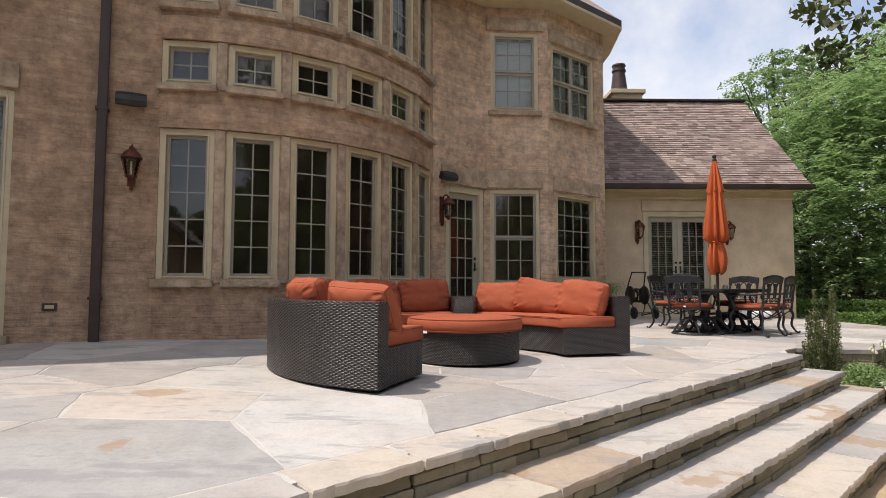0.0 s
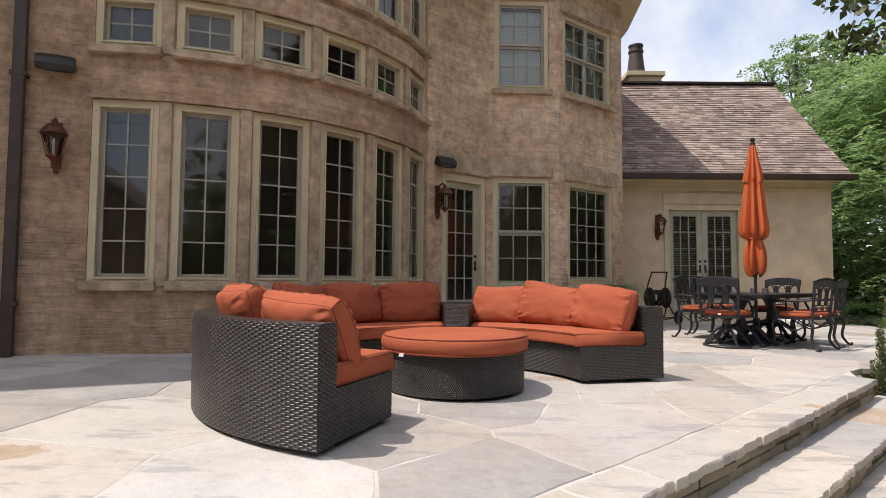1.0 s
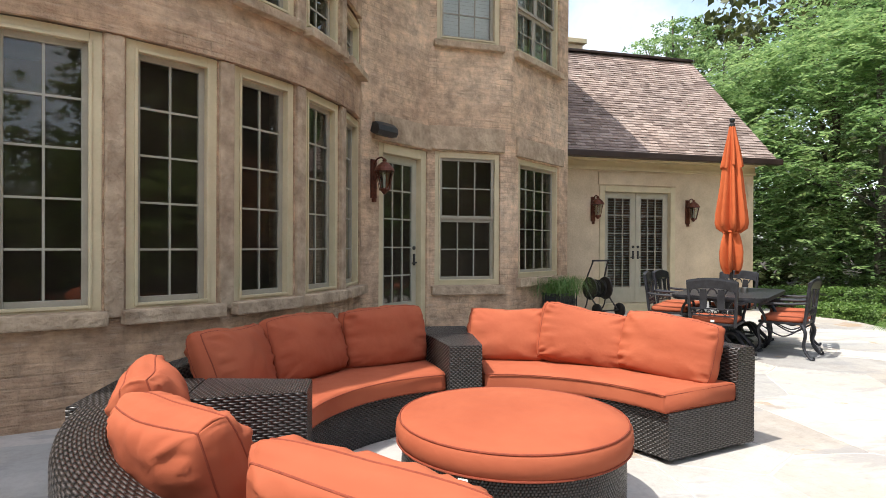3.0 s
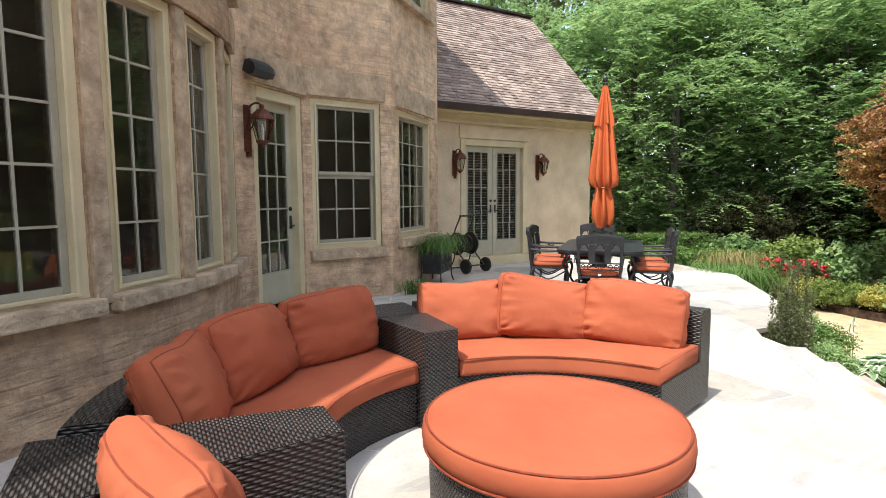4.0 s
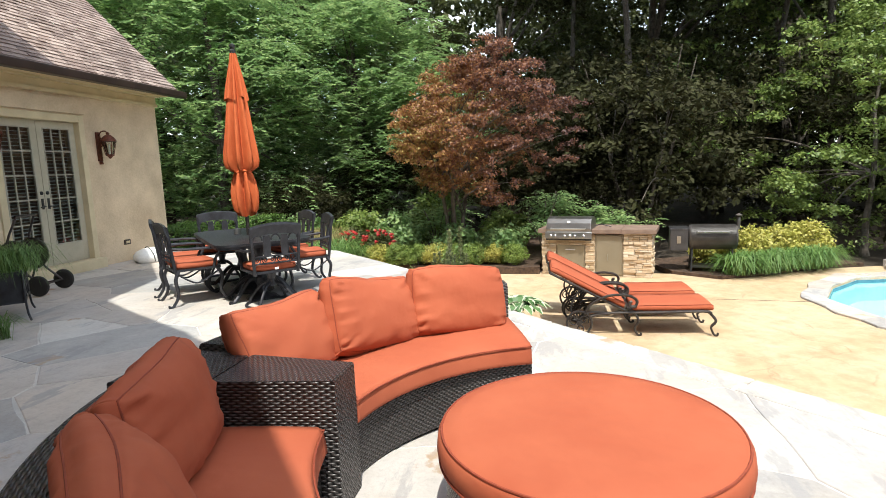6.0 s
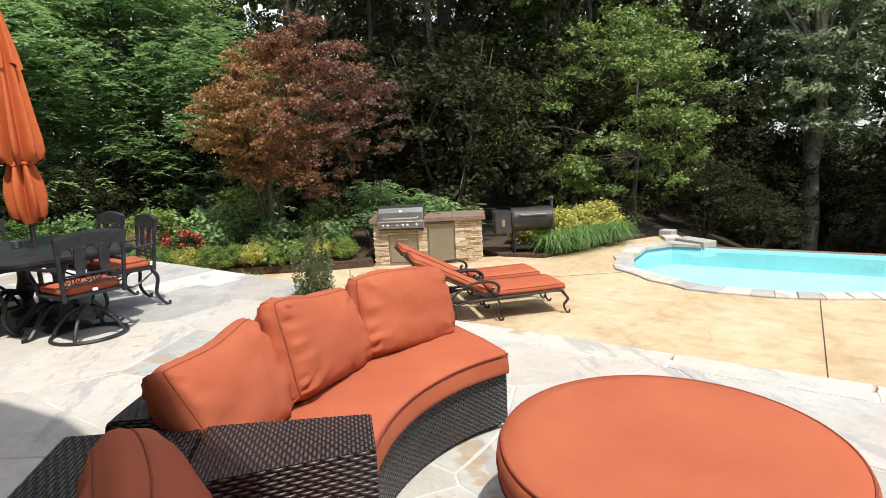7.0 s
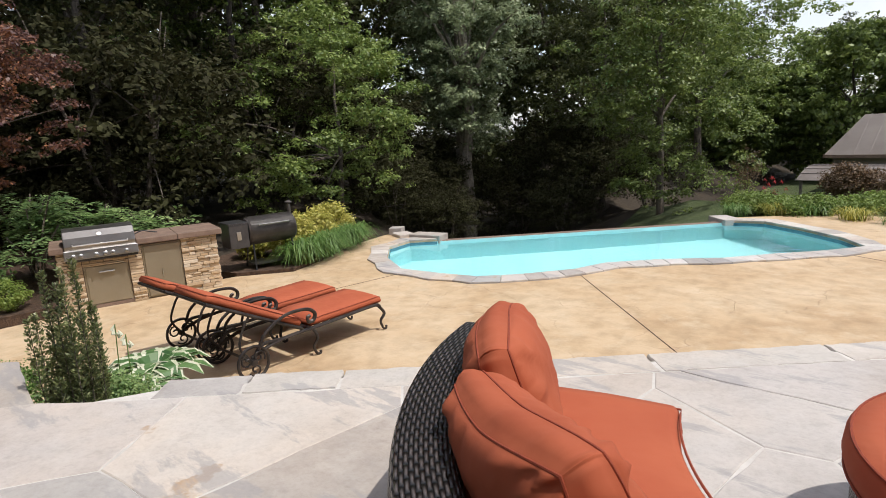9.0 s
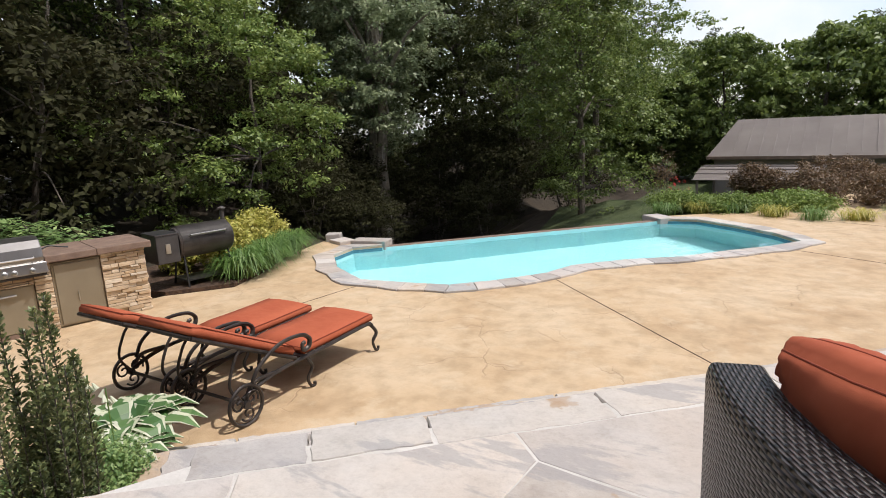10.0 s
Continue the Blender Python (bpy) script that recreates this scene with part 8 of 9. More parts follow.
def at(x, y, dz=0.0, yaw=0.0, s=1.0, sz=None):
    return pose(x, y, ground_z(x, y) + dz, 0, 0, yaw) @ Matrix.Diagonal((s, s, sz or s, 1))


def shrub(x, y, z, rx, ry, h, material, label, seed, leaf=0.05, clumps=60, per=70, aspect=0.6, name="shrub", cr=0.16, yaw=0.0, category="shrub", group="", squash=0.9, stems=True, hollow=0.5):
    rng = np.random.default_rng(seed)
    t = root(name, pose(x, y, z, 0, 0, yaw), label, category, group)
    pts = crown_points(rng, clumps, rx, ry, 0.05, h, taper=0.25, hollow=hollow)
    if stems:
        bm = bmesh.new()
        for k in range(6):
            q = pts[rng.integers(len(pts))]
            tube(bm, curve_pts([(q[0] * 0.15, q[1] * 0.15, -0.05), (q[0] * 0.5, q[1] * 0.5, q[2] * 0.5), tuple(q)], 3), 0.008, 5)
        part("stems", bm, M_BARK, t)
    ob = new("foliage", cloud_mesh("foliage", pts, rng.uniform(0.7, 1.2, clumps) * cr, per, leaf, aspect, rng, material, squash=squash))
    ob.parent = t
    return t


def blade_mesh(name, n, rng, material, rx, ry, length, width, arch=0.6, z_up=0.9):
    """Arching grass blades out of one tuft, two quads a blade."""
    base = np.stack([rng.normal(size=n) * rx * 0.4, rng.normal(size=n) * ry * 0.4, np.zeros(n)], 1)
    a = rng.uniform(0, 2 * math.pi, n)
    out = np.stack([np.cos(a), np.sin(a), np.zeros(n)], 1) + base * np.array([1 / max(rx, .01), 1 / max(ry, .01), 0]) * 0.8
    out /= np.linalg.norm(out, axis=1)[:, None]
    L = length * rng.uniform(0.6, 1.15, n)[:, None]
    bend = arch * rng.uniform(0.5, 1.3, n)[:, None]
    side = np.cross(out, np.array([0, 0, 1.0])) * width
    up = np.array([0, 0, 1.0])
    p0, p1 = base, base + out * L * 0.22 * bend + up * L * 0.55 * z_up
    p2 = base + out * L * 0.55 * bend + up * L * (0.80 * z_up - 0.12 * bend)
    p3 = base + out * L * 0.95 * bend + up * L * (0.85 * z_up - 0.55 * bend)
    q = [np.stack([p0 - side * .5, p0 + side * .5, p1 + side * .5, p1 - side * .5], 1), np.stack([p1 - side * .5, p1 + side * .5, p2 + side * .4, p2 - side * .4], 1), np.stack([p2 - side * .4, p2 + side * .4, p3 + side * .06, p3 - side * .06], 1)]
    return quads_mesh(name, np.concatenate(q).reshape(-1, 3), material)


def grass_tuft(x, y, z, label, seed, n=260, r=0.25, length=0.6, width=0.012, material=None, name="ornamental_grass", arch=0.7, group=""):
    rng = np.random.default_rng(seed)
    t = root(name, pose(x, y, z), label, "grass plant", group)
    ob = new("foliage", blade_mesh("foliage", n, rng, material or M_LEAF_BLADE, r, r, length, width, arch))
    ob.parent = t
    return t


def build_woods():
    # prototypes, then copies turned and scaled
    dark = tree(at(22.0, 2.0), 1, 17.0, 5.0, 0.6, M_LEAF_DARK, "tall dark green woodland tree", trunk=0.26, clumps=170, per=160, leaf=0.19, cr=1.2, taper=0.35, squash=0.6, droop=0.3)
    mid = tree(at(20.0, -3.5), 2, 15.0, 4.6, 1.0, M_LEAF_MID, "tall broad-leaved tree at the wood's edge", trunk=0.24, clumps=150, per=176, leaf=0.18, cr=1.15, taper=0.4, squash=0.6, droop=0.3)
    for x, y, yaw, s, sz, which in ((24, 8, 50, 1.05, 1.1, 0), (26, -4, 80, 1.1, 1.15, 0), (22.5, -9.5, 300, 1.0, 1.1, 0), (20.5, -15.5, 30, 1.05, 1.05, 0), (17, -19, 150, 1.0, 1.05, 0), (12.5, -17.5, 250, 0.85, 0.85, 0),
                             (25, 14, 140, 1.1, 1.1, 0), (11.5, -24, 100, 1.0, 1.0, 1)):
        copy_thing((dark, mid)[which], at(x, y, 0, yaw, s, sz))
    # tall trees added so their high, mostly unseen crowns shade the wood's edge
    high = tree(at(14.8, 3.6), 14, 17.5, 3.9, 6.4, M_LEAF_SHADED, "tall tree added for shade, its high crown mostly out of view", trunk=0.13, clumps=230, per=110, leaf=0.18, cr=1.05, taper=0.2, bark=M_BARK_DARK, fork=0.5, squash=0.7)
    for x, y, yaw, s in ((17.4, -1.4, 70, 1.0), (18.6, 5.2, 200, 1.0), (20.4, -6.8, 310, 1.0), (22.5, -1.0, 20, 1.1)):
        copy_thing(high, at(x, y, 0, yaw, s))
    # trees round the rest of the garden
    for x, y, yaw, s, sz in ((-14, -20, 45, 0.9, 0.9), (-22, -35, 30, 1.0, 1.0), (27.5, 3.5, 190, 1.1, 1.15), (28.5, -9.0, 260, 1.1, 1.1)):
        copy_thing(dark, at(x, y, 0, yaw, s, sz))
    # round, full crowns behind the outbuilding, darker ones standing over them
    full = tree(at(6.2, -35.0), 21, 9.7, 4.4, -0.5, M_LEAF_HEMLOCK, "full rounded green tree behind the outbuilding", trunk=0.2, clumps=210, per=130, leaf=0.34, cr=1.2, taper=0.25, squash=0.75, droop=0.2, hollow=0.6, tuft=20, tuft_r=0.42, up=0.05, group="trees behind the outbuilding")
    for x, y, yaw, s, sz in ((0.5, -36.5, 80, 1.1, 1.06), (-6.0, -35.5, 170, 1.1, 1.1), (-13.0, -36.0, 250, 1.15, 1.1), (11.0, -34.0, 320, 0.95, 0.75), (14.5, -29.0, 30, 0.9, 0.85)):
        copy_thing(full, at(x, y, 0, yaw, s, sz))
    for x, y, yaw, s, sz in ((8.2, -43.0, 20, 0.72, 0.66), (-3.0, -46.0, 140, 0.8, 0.68), (-15.0, -46.0, 210, 0.9, 0.7), (14.5, -38.0, 70, 0.9, 0.7)):
        copy_thing(dark, at(x, y, 0, yaw, s, sz))
    # twin-trunked tree beyond the pool
    for dx, dy, r in ((0.0, 0.0, 0.30), (0.75, -0.55, 0.26)):
        x, y = 16.5 + dx, -10.7 + dy
        tree(pose(x, y, ground_z(x, y) - 0.3), 31 + int(dx * 10), 17.0, 3.2, 2.8, M_LEAF_PALE, "tall tree with a bare straight trunk beyond the pool", trunk=r, clumps=130, per=192, leaf=0.165, cr=1.0, fork=0.45, taper=0.3, squash=0.6, droop=0.3, bark=M_BARK_PALE)
    # feathery locusts beside the wing
    loc = tree(at(14.6, 15.6), 5, 10.5, 3.9, 0.1, M_LEAF_LOCUST, "feathery bright green locust tree", clumps=190, per=14, leaf=0.185, cr=0.95, trunk=0.2, kind="spray", name="locust_tree", taper=0.45, hollow=0.55)
    for x, y, yaw, s, sz in ((18.5, 12.2, 70, 1.05, 0.95), (17.5, 19.5, 160, 1.1, 1.2), (13.5, 20.8, 250, 0.8, 0.95), (16.2, 9.6, 310, 0.75, 0.62), (21.5, 16.5, 120, 1.25, 1.3)):
        copy_thing(loc, at(x, y, 0, yaw, s, sz))
    # lone tall tree against the sky
    tree(at(17.2, 28.0), 7, 15.6, 4.2, 3.0, M_LEAF_LOCUST, "tall open-crowned tree against the sky", clumps=150, per=160, leaf=0.17, cr=1.1, trunk=0.28, fork=0.4, squash=0.4, limbs=22)
    # Japanese maple
    maple()
    # understorey trees
    tree(at(13.6, -1.7, 0.2), 9, 6.2, 2.7, 0.5, M_LEAF_MID, "rounded bright green young tree beside the pool", clumps=90, per=320, leaf=0.105, cr=0.78, trunk=0.09, taper=0.3, squash=0.5, droop=0.3, hollow=0.55, tuft=20, tuft_r=0.19)
    tree(at(7.7, -9.3), 10, 9.6, 2.75, 0.2, M_LEAF_HEMLOCK, "leafy green tree beyond the pool's end", clumps=190, per=208, leaf=0.11, cr=0.75, trunk=0.12, taper=0.5, squash=0.42, droop=0.5, hollow=0.45, tuft_r=0.2)
    tree(at(11.6, -13.2), 12, 10.5, 2.4, 0.6, M_LEAF_DARK, "dark leafy tree in the shade beyond the pool", clumps=200, per=110, leaf=0.14, cr=0.65, trunk=0.12, taper=0.4, squash=0.4)
    # undergrowth in the darkened leaf, its shade partly in the colour
    und = tree(at(16.5, 3.0, 0.1), 11, 4.6, 2.9, 0.0, M_LEAF_SHADED, "bushy undergrowth at the wood's edge, leaves darkened as in deep shade", clumps=120, per=112, leaf=0.13, cr=0.72, trunk=0.06, stems=3, name="undergrowth", taper=0.2, squash=0.55)
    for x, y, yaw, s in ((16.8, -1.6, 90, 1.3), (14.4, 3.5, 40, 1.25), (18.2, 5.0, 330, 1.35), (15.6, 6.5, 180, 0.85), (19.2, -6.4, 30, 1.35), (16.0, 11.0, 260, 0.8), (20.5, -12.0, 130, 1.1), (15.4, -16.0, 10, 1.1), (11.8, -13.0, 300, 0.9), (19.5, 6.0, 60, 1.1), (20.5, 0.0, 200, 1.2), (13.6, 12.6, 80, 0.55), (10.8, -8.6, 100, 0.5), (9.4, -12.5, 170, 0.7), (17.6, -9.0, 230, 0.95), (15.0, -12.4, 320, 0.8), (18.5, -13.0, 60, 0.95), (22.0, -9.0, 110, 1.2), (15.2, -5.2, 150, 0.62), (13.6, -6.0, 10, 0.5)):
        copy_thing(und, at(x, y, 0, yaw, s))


def maple():
    """Japanese maple: slim forking stems, a lopsided crown of flat leafy tiers, higher on the pool side."""
    rng = np.random.default_rng(8)
    t = root("japanese_maple", pose(11.15, 8.08, -0.62), "red and bronze Japanese maple with several slim stems", "tree", "trees round the terrace")
    pts = crown_points(rng, 360, 1.95, 2.0, 1.2, 4.75, taper=0.35, hollow=0.4, lumps=10)
    lift = np.clip((pts[:, 2] - 1.6) / 3.2, 0, 1)
    pts[:, 0] -= 0.30 * lift
    pts[:, 1] -= 0.55 * lift
    pts[:, 2] += 0.35 * lift * (pts[:, 1] < -0.3)
    trunk_and_limbs(t, 4.4, 0.06, pts, rng, 30, fork=0.22, stems=4, spread=0.17, bark=M_BARK)
    ob = new("crown", cloud_mesh("crown", pts, rng.uniform(0.55, 1.25, len(pts)) * 0.34, 180, 0.066, 0.55, rng, M_LEAF_MAPLE, up=0.3, droop=0.3, squash=0.5, tuft=15, tuft_r=0.10))
    ob.parent = t


def far_woods():
    """A closed wood behind everything, too far to count."""
    rng = np.random.default_rng(77)
    pts, rad, lit, lit_r = [], [], [], []
    for i in range(1900):
        a = radians(rng.uniform(-84, 78))
        d = rng.uniform(33, 46)
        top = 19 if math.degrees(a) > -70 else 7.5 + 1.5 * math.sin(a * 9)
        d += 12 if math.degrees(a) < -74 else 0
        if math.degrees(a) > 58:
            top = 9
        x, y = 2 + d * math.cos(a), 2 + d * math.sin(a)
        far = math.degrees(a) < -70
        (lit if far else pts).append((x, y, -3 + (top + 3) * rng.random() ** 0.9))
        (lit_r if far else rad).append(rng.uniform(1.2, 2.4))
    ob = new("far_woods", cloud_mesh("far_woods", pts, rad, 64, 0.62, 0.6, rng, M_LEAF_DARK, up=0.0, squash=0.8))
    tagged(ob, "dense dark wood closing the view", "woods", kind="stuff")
    # this stretch looks sunlit through a paler leaf colour than the rest
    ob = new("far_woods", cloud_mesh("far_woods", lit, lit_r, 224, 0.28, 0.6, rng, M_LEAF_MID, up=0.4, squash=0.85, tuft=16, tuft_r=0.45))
    tagged(ob, "green wood behind the outbuilding, in paler leaves as if sunlit", "woods", kind="stuff")


def build_garden():
    bz = -0.60
    # narrow upright shrub of many leafy spires at the patio's corner
    rng = np.random.default_rng(40)
    v = root("upright_shrub", pose(4.90, 7.30, -0.68), "upright small-leaved holly shrub of narrow dark spires", "shrub")
    quads = []
    for k in range(24):
        a, r = k * 2.4, 0.185 * math.sqrt((k + 0.3) / 24)
        top = rng.uniform(0.8, 1.52) - 0.5 * r if k != 4 else 1.42
        foot, tip = Vector((0.35 * r * math.cos(a), 0.35 * r * math.sin(a), 0)), Vector((1.1 * r * math.cos(a), 1.1 * r * math.sin(a), top))
        line = curve_pts([foot, foot.lerp(tip, 0.45) + Vector((0.3 * r * math.cos(a), 0.3 * r * math.sin(a), 0)), tip], 5)
        bm = bmesh.new()
        tube(bm, line, [0.006 * (1 - 0.7 * i / len(line)) for i in range(len(line))], 5)
        part("stem", bm, M_BARK, v)
        n = int(520 * top)
        h = 0.1 + 0.9 * rng.random(n) ** 0.85
        th = rng.uniform(0, 6.283, n)
        pos = np.array([tuple(line[min(len(line) - 1, int(q * (len(line) - 1) + 0.5))]) for q in h])
        pos[:, 2] = h * top
        out = np.stack([np.cos(th), np.sin(th), np.zeros(n)], 1)
        reach = (0.012 + 0.036 * rng.random(n)) * (1.15 - 0.65 * h ** 3)
        quads.append((pos + out * reach[:, None], out, rng.uniform(0.5, 1.3, n)))
    pos, out, lift = (np.concatenate([q[i] for q in quads]) for i in range(3))
    a = out + np.stack([lift * 0, lift * 0, lift], 1)
    a /= np.linalg.norm(a, axis=1)[:, None]
    w = np.cross(a, out + rng.normal(size=out.shape) * 0.5)
    w /= np.linalg.norm(w, axis=1)[:, None]
    s = 0.027 * rng.uniform(0.7, 1.25, len(pos))[:, None]
    ob = new("foliage", quads_mesh("foliage", np.stack([pos - a * s * 0.5, pos + w * s * 0.27, pos + a * s * 0.5, pos - w * s * 0.27], 1).reshape(-1, 3), M_LEAF_HOLLY))
    ob.parent = v
    # hosta, box and small plants in the little bed
    rng = np.random.default_rng(41)
    for x, y, s in ((5.66, 6.54, 1.15), (5.40, 6.78, 0.9)):
        h = root("hosta", pose(x, y, -0.54), "hosta with broad cream-edged leaves in the small bed", "plant", "hostas in the bed")
        mid_q, rim_q = [], []
        for k in range(96):
            ring = k / 95
            a, l = k * 2.4 + rng.uniform(-0.3, 0.3), (0.20 + 0.04 * ring) * s * rng.uniform(0.85, 1.12)
            lift = 2.4 - 1.75 * ring + rng.uniform(-0.15, 0.15)
            o, d = Vector((0, 0, 0.04)), Vector((math.cos(a), math.sin(a), lift)).normalized()
            flat = Vector((math.cos(a), math.sin(a), 0))
            side = Vector((-math.sin(a), math.cos(a), 0))
            spine = [o + d * l * 0.42, o + d * l * 0.62 + flat * 0.02, o + d * l * 0.85 + flat * (0.03 + 0.05 * ring) * s, o + d * l * 1.0 + flat * (0.06 + 0.10 * ring) * s - Vector((0, 0, 0.03 * s)), o + d * l * 1.04 + flat * (0.08 + 0.16 * ring) * s - Vector((0, 0, 0.09 * s))]
            wide = [0.014, 0.052, 0.070, 0.050, 0.003]
            for i in range(4):
                for e0, e1, out in ((-0.62, 0.62, mid_q), (-1.0, -0.62, rim_q), (0.62, 1.0, rim_q)):
                    for t, e in ((i, e0), (i, e1), (i + 1, e1), (i + 1, e0)):
                        out.append(spine[t] + side * e * wide[t] * s + Vector((0, 0, 0.016 * abs(e))))
        for nm, q, mt, lb in (("leaves", mid_q, M_LEAF_HOSTA, ""), ("leaf_edges", rim_q, M_LEAF_CREAM, "cream leaf edges")):
            ob = new(nm, quads_mesh(nm, np.array([tuple(v) for v in q]), mt))
            ob.parent = h
            if lb:
                ob["label"] = lb
    for k, (x, y) in enumerate(((5.18, 6.86), (5.36, 6.88))):
        f = root("flower_stalk", pose(x, y, -0.58), "thin hosta flower stalk with pale bells", "plant", "flower stalks in the bed")
        bm = bmesh.new()
        tube(bm, curve_pts([(0, 0, 0), (0.01, 0.01, 0.35), (0.03 - 0.05 * k, 0.0, 0.68 + 0.06 * k)], 4), 0.004, 5)
        part("stalk", bm, M_LEAF_BLADE, f)
        for j in range(4):
            bm = bmesh.new()
            lathe(bm, [(0.004, 0.0), (0.010, -0.02), (0.016, -0.045)], 8, pose(0.03 - 0.05 * k + 0.018 * math.cos(j * 2), 0.018 * math.sin(j * 2), 0.67 + 0.06 * k - 0.02 * j, 30 * math.cos(j), 30 * math.sin(j), 0), False)
            part("bell", bm, M_LEAF_CREAM, f)
    shrub(5.16, 6.98, -0.58, 0.26, 0.24, 0.44, M_LEAF_LOCUST, "soft green feathery shrub beside the hosta", 42, leaf=0.03, clumps=70, per=80, cr=0.10)
    shrub(5.45, 7.18, -0.58, 0.30, 0.22, 0.36, M_LEAF_LOCUST, "low green perennial with thin flower stalks", 43, leaf=0.03, clumps=60, per=60, cr=0.10)
    shrub(6.25, 7.55, -0.68, 0.5, 0.3, 0.5, M_LEAF_BOX, "rounded green shrub below the patio wall", 44, leaf=0.032, clumps=90, per=80, cr=0.13, yaw=40)
    shrub(7.1, 8.25, -0.68, 0.5, 0.3, 0.55, M_LEAF_LOCUST, "mixed green perennials below the patio wall", 45, leaf=0.035, clumps=90, per=70, cr=0.13, yaw=40)
    # low golden-green hedge along the deck
    for k in range(9):
        t = k / 8
        x, y = 10.02 + 0.1 * math.sin(k * 1.7) + (0.35 * max(0, t - 0.6)), 6.75 + 3.3 * t
        shrub(x + 0.12, y, bz - 0.05, 0.34, 0.34, 0.50, M_LEAF_GOLD if k % 3 == 1 else M_LEAF_JUNIPER, "low clipped golden-green hedge plant along the deck", 50 + k, leaf=0.038, clumps=80, per=60, cr=0.10, name="hedge_plant", category="hedge", group="low hedge along the deck")
    # clipped box hedges by the wing
    for k, (x, y, rx, ry, h, yaw) in enumerate(((9.75, 12.6, 0.8, 0.4, 0.75, 10), (10.9, 12.0, 0.8, 0.45, 0.7, -20), (9.6, 13.9, 0.9, 0.5, 1.0, 0), (11.3, 13.2, 0.9, 0.5, 1.0, -10), (10.1, 11.3, 0.55, 0.4, 0.55, 20))):
        rng = np.random.default_rng(70 + k)
        hd = root("box_hedge", pose(x, y, bz, 0, 0, yaw), "clipped green box hedge", "hedge", "clipped hedges by the wing")
        n = 420
        p = np.stack([rng.uniform(-rx, rx, n), rng.uniform(-ry, ry, n), rng.uniform(0.05, h, n)], 1)
        ax = rng.integers(0, 5, n)
        p[ax == 0, 0] = rx; p[ax == 1, 0] = -rx; p[ax == 2, 1] = ry; p[ax == 3, 1] = -ry; p[ax == 4, 2] = h
        ob = new("foliage", cloud_mesh("foliage", p, np.full(n, 0.09), 26, 0.05, 0.6, rng, M_LEAF_BOX))
        ob.parent = hd
    # roses, hydrangeas, ferny and plumed plants
    for k, (x, y) in enumerate(((10.6, 9.7), (10.95, 10.3), (10.35, 10.35))):
        b = shrub(x, y, bz, 0.42, 0.42, 0.7, M_LEAF_DARK, "rose bush with red blooms", 80 + k, leaf=0.06, clumps=70, per=50, cr=0.15, name="rose_bush", group="roses in the bed")
        rng = np.random.default_rng(85 + k)
        pts = crown_points(rng, 26, 0.42, 0.42, 0.35, 0.78, hollow=0.9)
        bloom = cloud_mesh("bloom", [(0, 0, 0)], [0.04], 26, 0.045, 0.9, rng, M_BLOOM)
        for q in pts:
            ob = new("bloom", bloom)
            ob.location = q
            ob.parent = b
    for k, (x, y, r, h) in enumerate(((11.3, 9.4, 0.6, 1.0), (12.2, 6.9, 0.65, 1.0), (10.6, 8.0, 0.55, 0.8), (11.8, 10.6, 0.7, 1.1), (10.75, 7.05, 0.45, 0.7), (13.0, 8.9, 0.8, 1.3), (12.4, 12.0, 0.8, 1.2))):
        shrub(x, y, bz, r, r, h, M_LEAF_MID if k % 2 else M_LEAF_LOCUST, "leafy green hydrangea-like shrub in the bed", 90 + k, leaf=0.095, clumps=75, per=34, cr=0.2, aspect=0.75, name="broadleaf_shrub", group="shrubs in the bed")
    for k, (x, y, h) in enumerate(((11.0, 6.1, 1.55), (11.4, 5.2, 1.4), (11.9, 6.0, 1.8), (11.15, 4.3, 1.1), (11.6, 8.6, 1.3))):
        rng = np.random.default_rng(100 + k)
        sm = root("sumac", pose(x, y, bz), "ferny sumac with long compound leaves", "plant", "sumacs behind the grill")
        tips = []
        for j in range(6):
            bm = bmesh.new()
            a = rng.uniform(0, 6.28)
            tp = (0.35 * math.cos(a), 0.35 * math.sin(a), h * rng.uniform(0.55, 0.95))
            tips.append(tp)
            tube(bm, curve_pts([(0, 0, 0), (tp[0] * 0.4, tp[1] * 0.4, tp[2] * 0.6), tp], 3), 0.012, 5)
            part("stem", bm, M_BARK, sm)
        rep = np.repeat(np.array(tips), 13, 0) + rng.normal(size=(78, 3)) * 0.05 - np.array([0, 0, 1]) * rng.uniform(0, 0.5 * h, (78, 1)) * 0.5
        ob = new("fronds", spray_mesh("fronds", rep, rng, M_LEAF_LOCUST, length=0.5, leaflets=9, leaf=0.13, width=0.042, droop=0.45))
        ob.parent = sm
    for k, (x, y) in enumerate(((9.25, 10.75), (9.55, 10.3), (9.0, 10.5))):
        grass_tuft(x, y, bz, "tall ornamental grass at the patio's edge", 110 + k, 420, 0.3, 0.95, 0.012, arch=0.75, group="ornamental grasses")
    for k, (x, y) in enumerate(((9.75, 10.95), (10.1, 10.75))):
        grass_tuft(x, y, bz, "plumed tawny grass", 115 + k, 260, 0.28, 1.15, 0.012, M_LEAF_PLUME, arch=0.45, group="ornamental grasses")
    # golden shrubs and strap-leaved clumps right of the smoker
    for k, (x, y, r, h) in enumerate(((10.15, 2.15, 0.45, 0.72), (10.45, 1.55, 0.42, 0.68), (10.7, 0.85, 0.48, 0.85), (10.55, 2.7, 0.4, 0.6))):
        shrub(x, y, -0.68, r, r, h, M_LEAF_GOLD, "variegated golden shrub beside the pool", 120 + k, leaf=0.07, clumps=85, per=48, cr=0.15, name="golden_shrub", group="golden shrubs by the pool")
    for k in range(7):
        t = k / 6
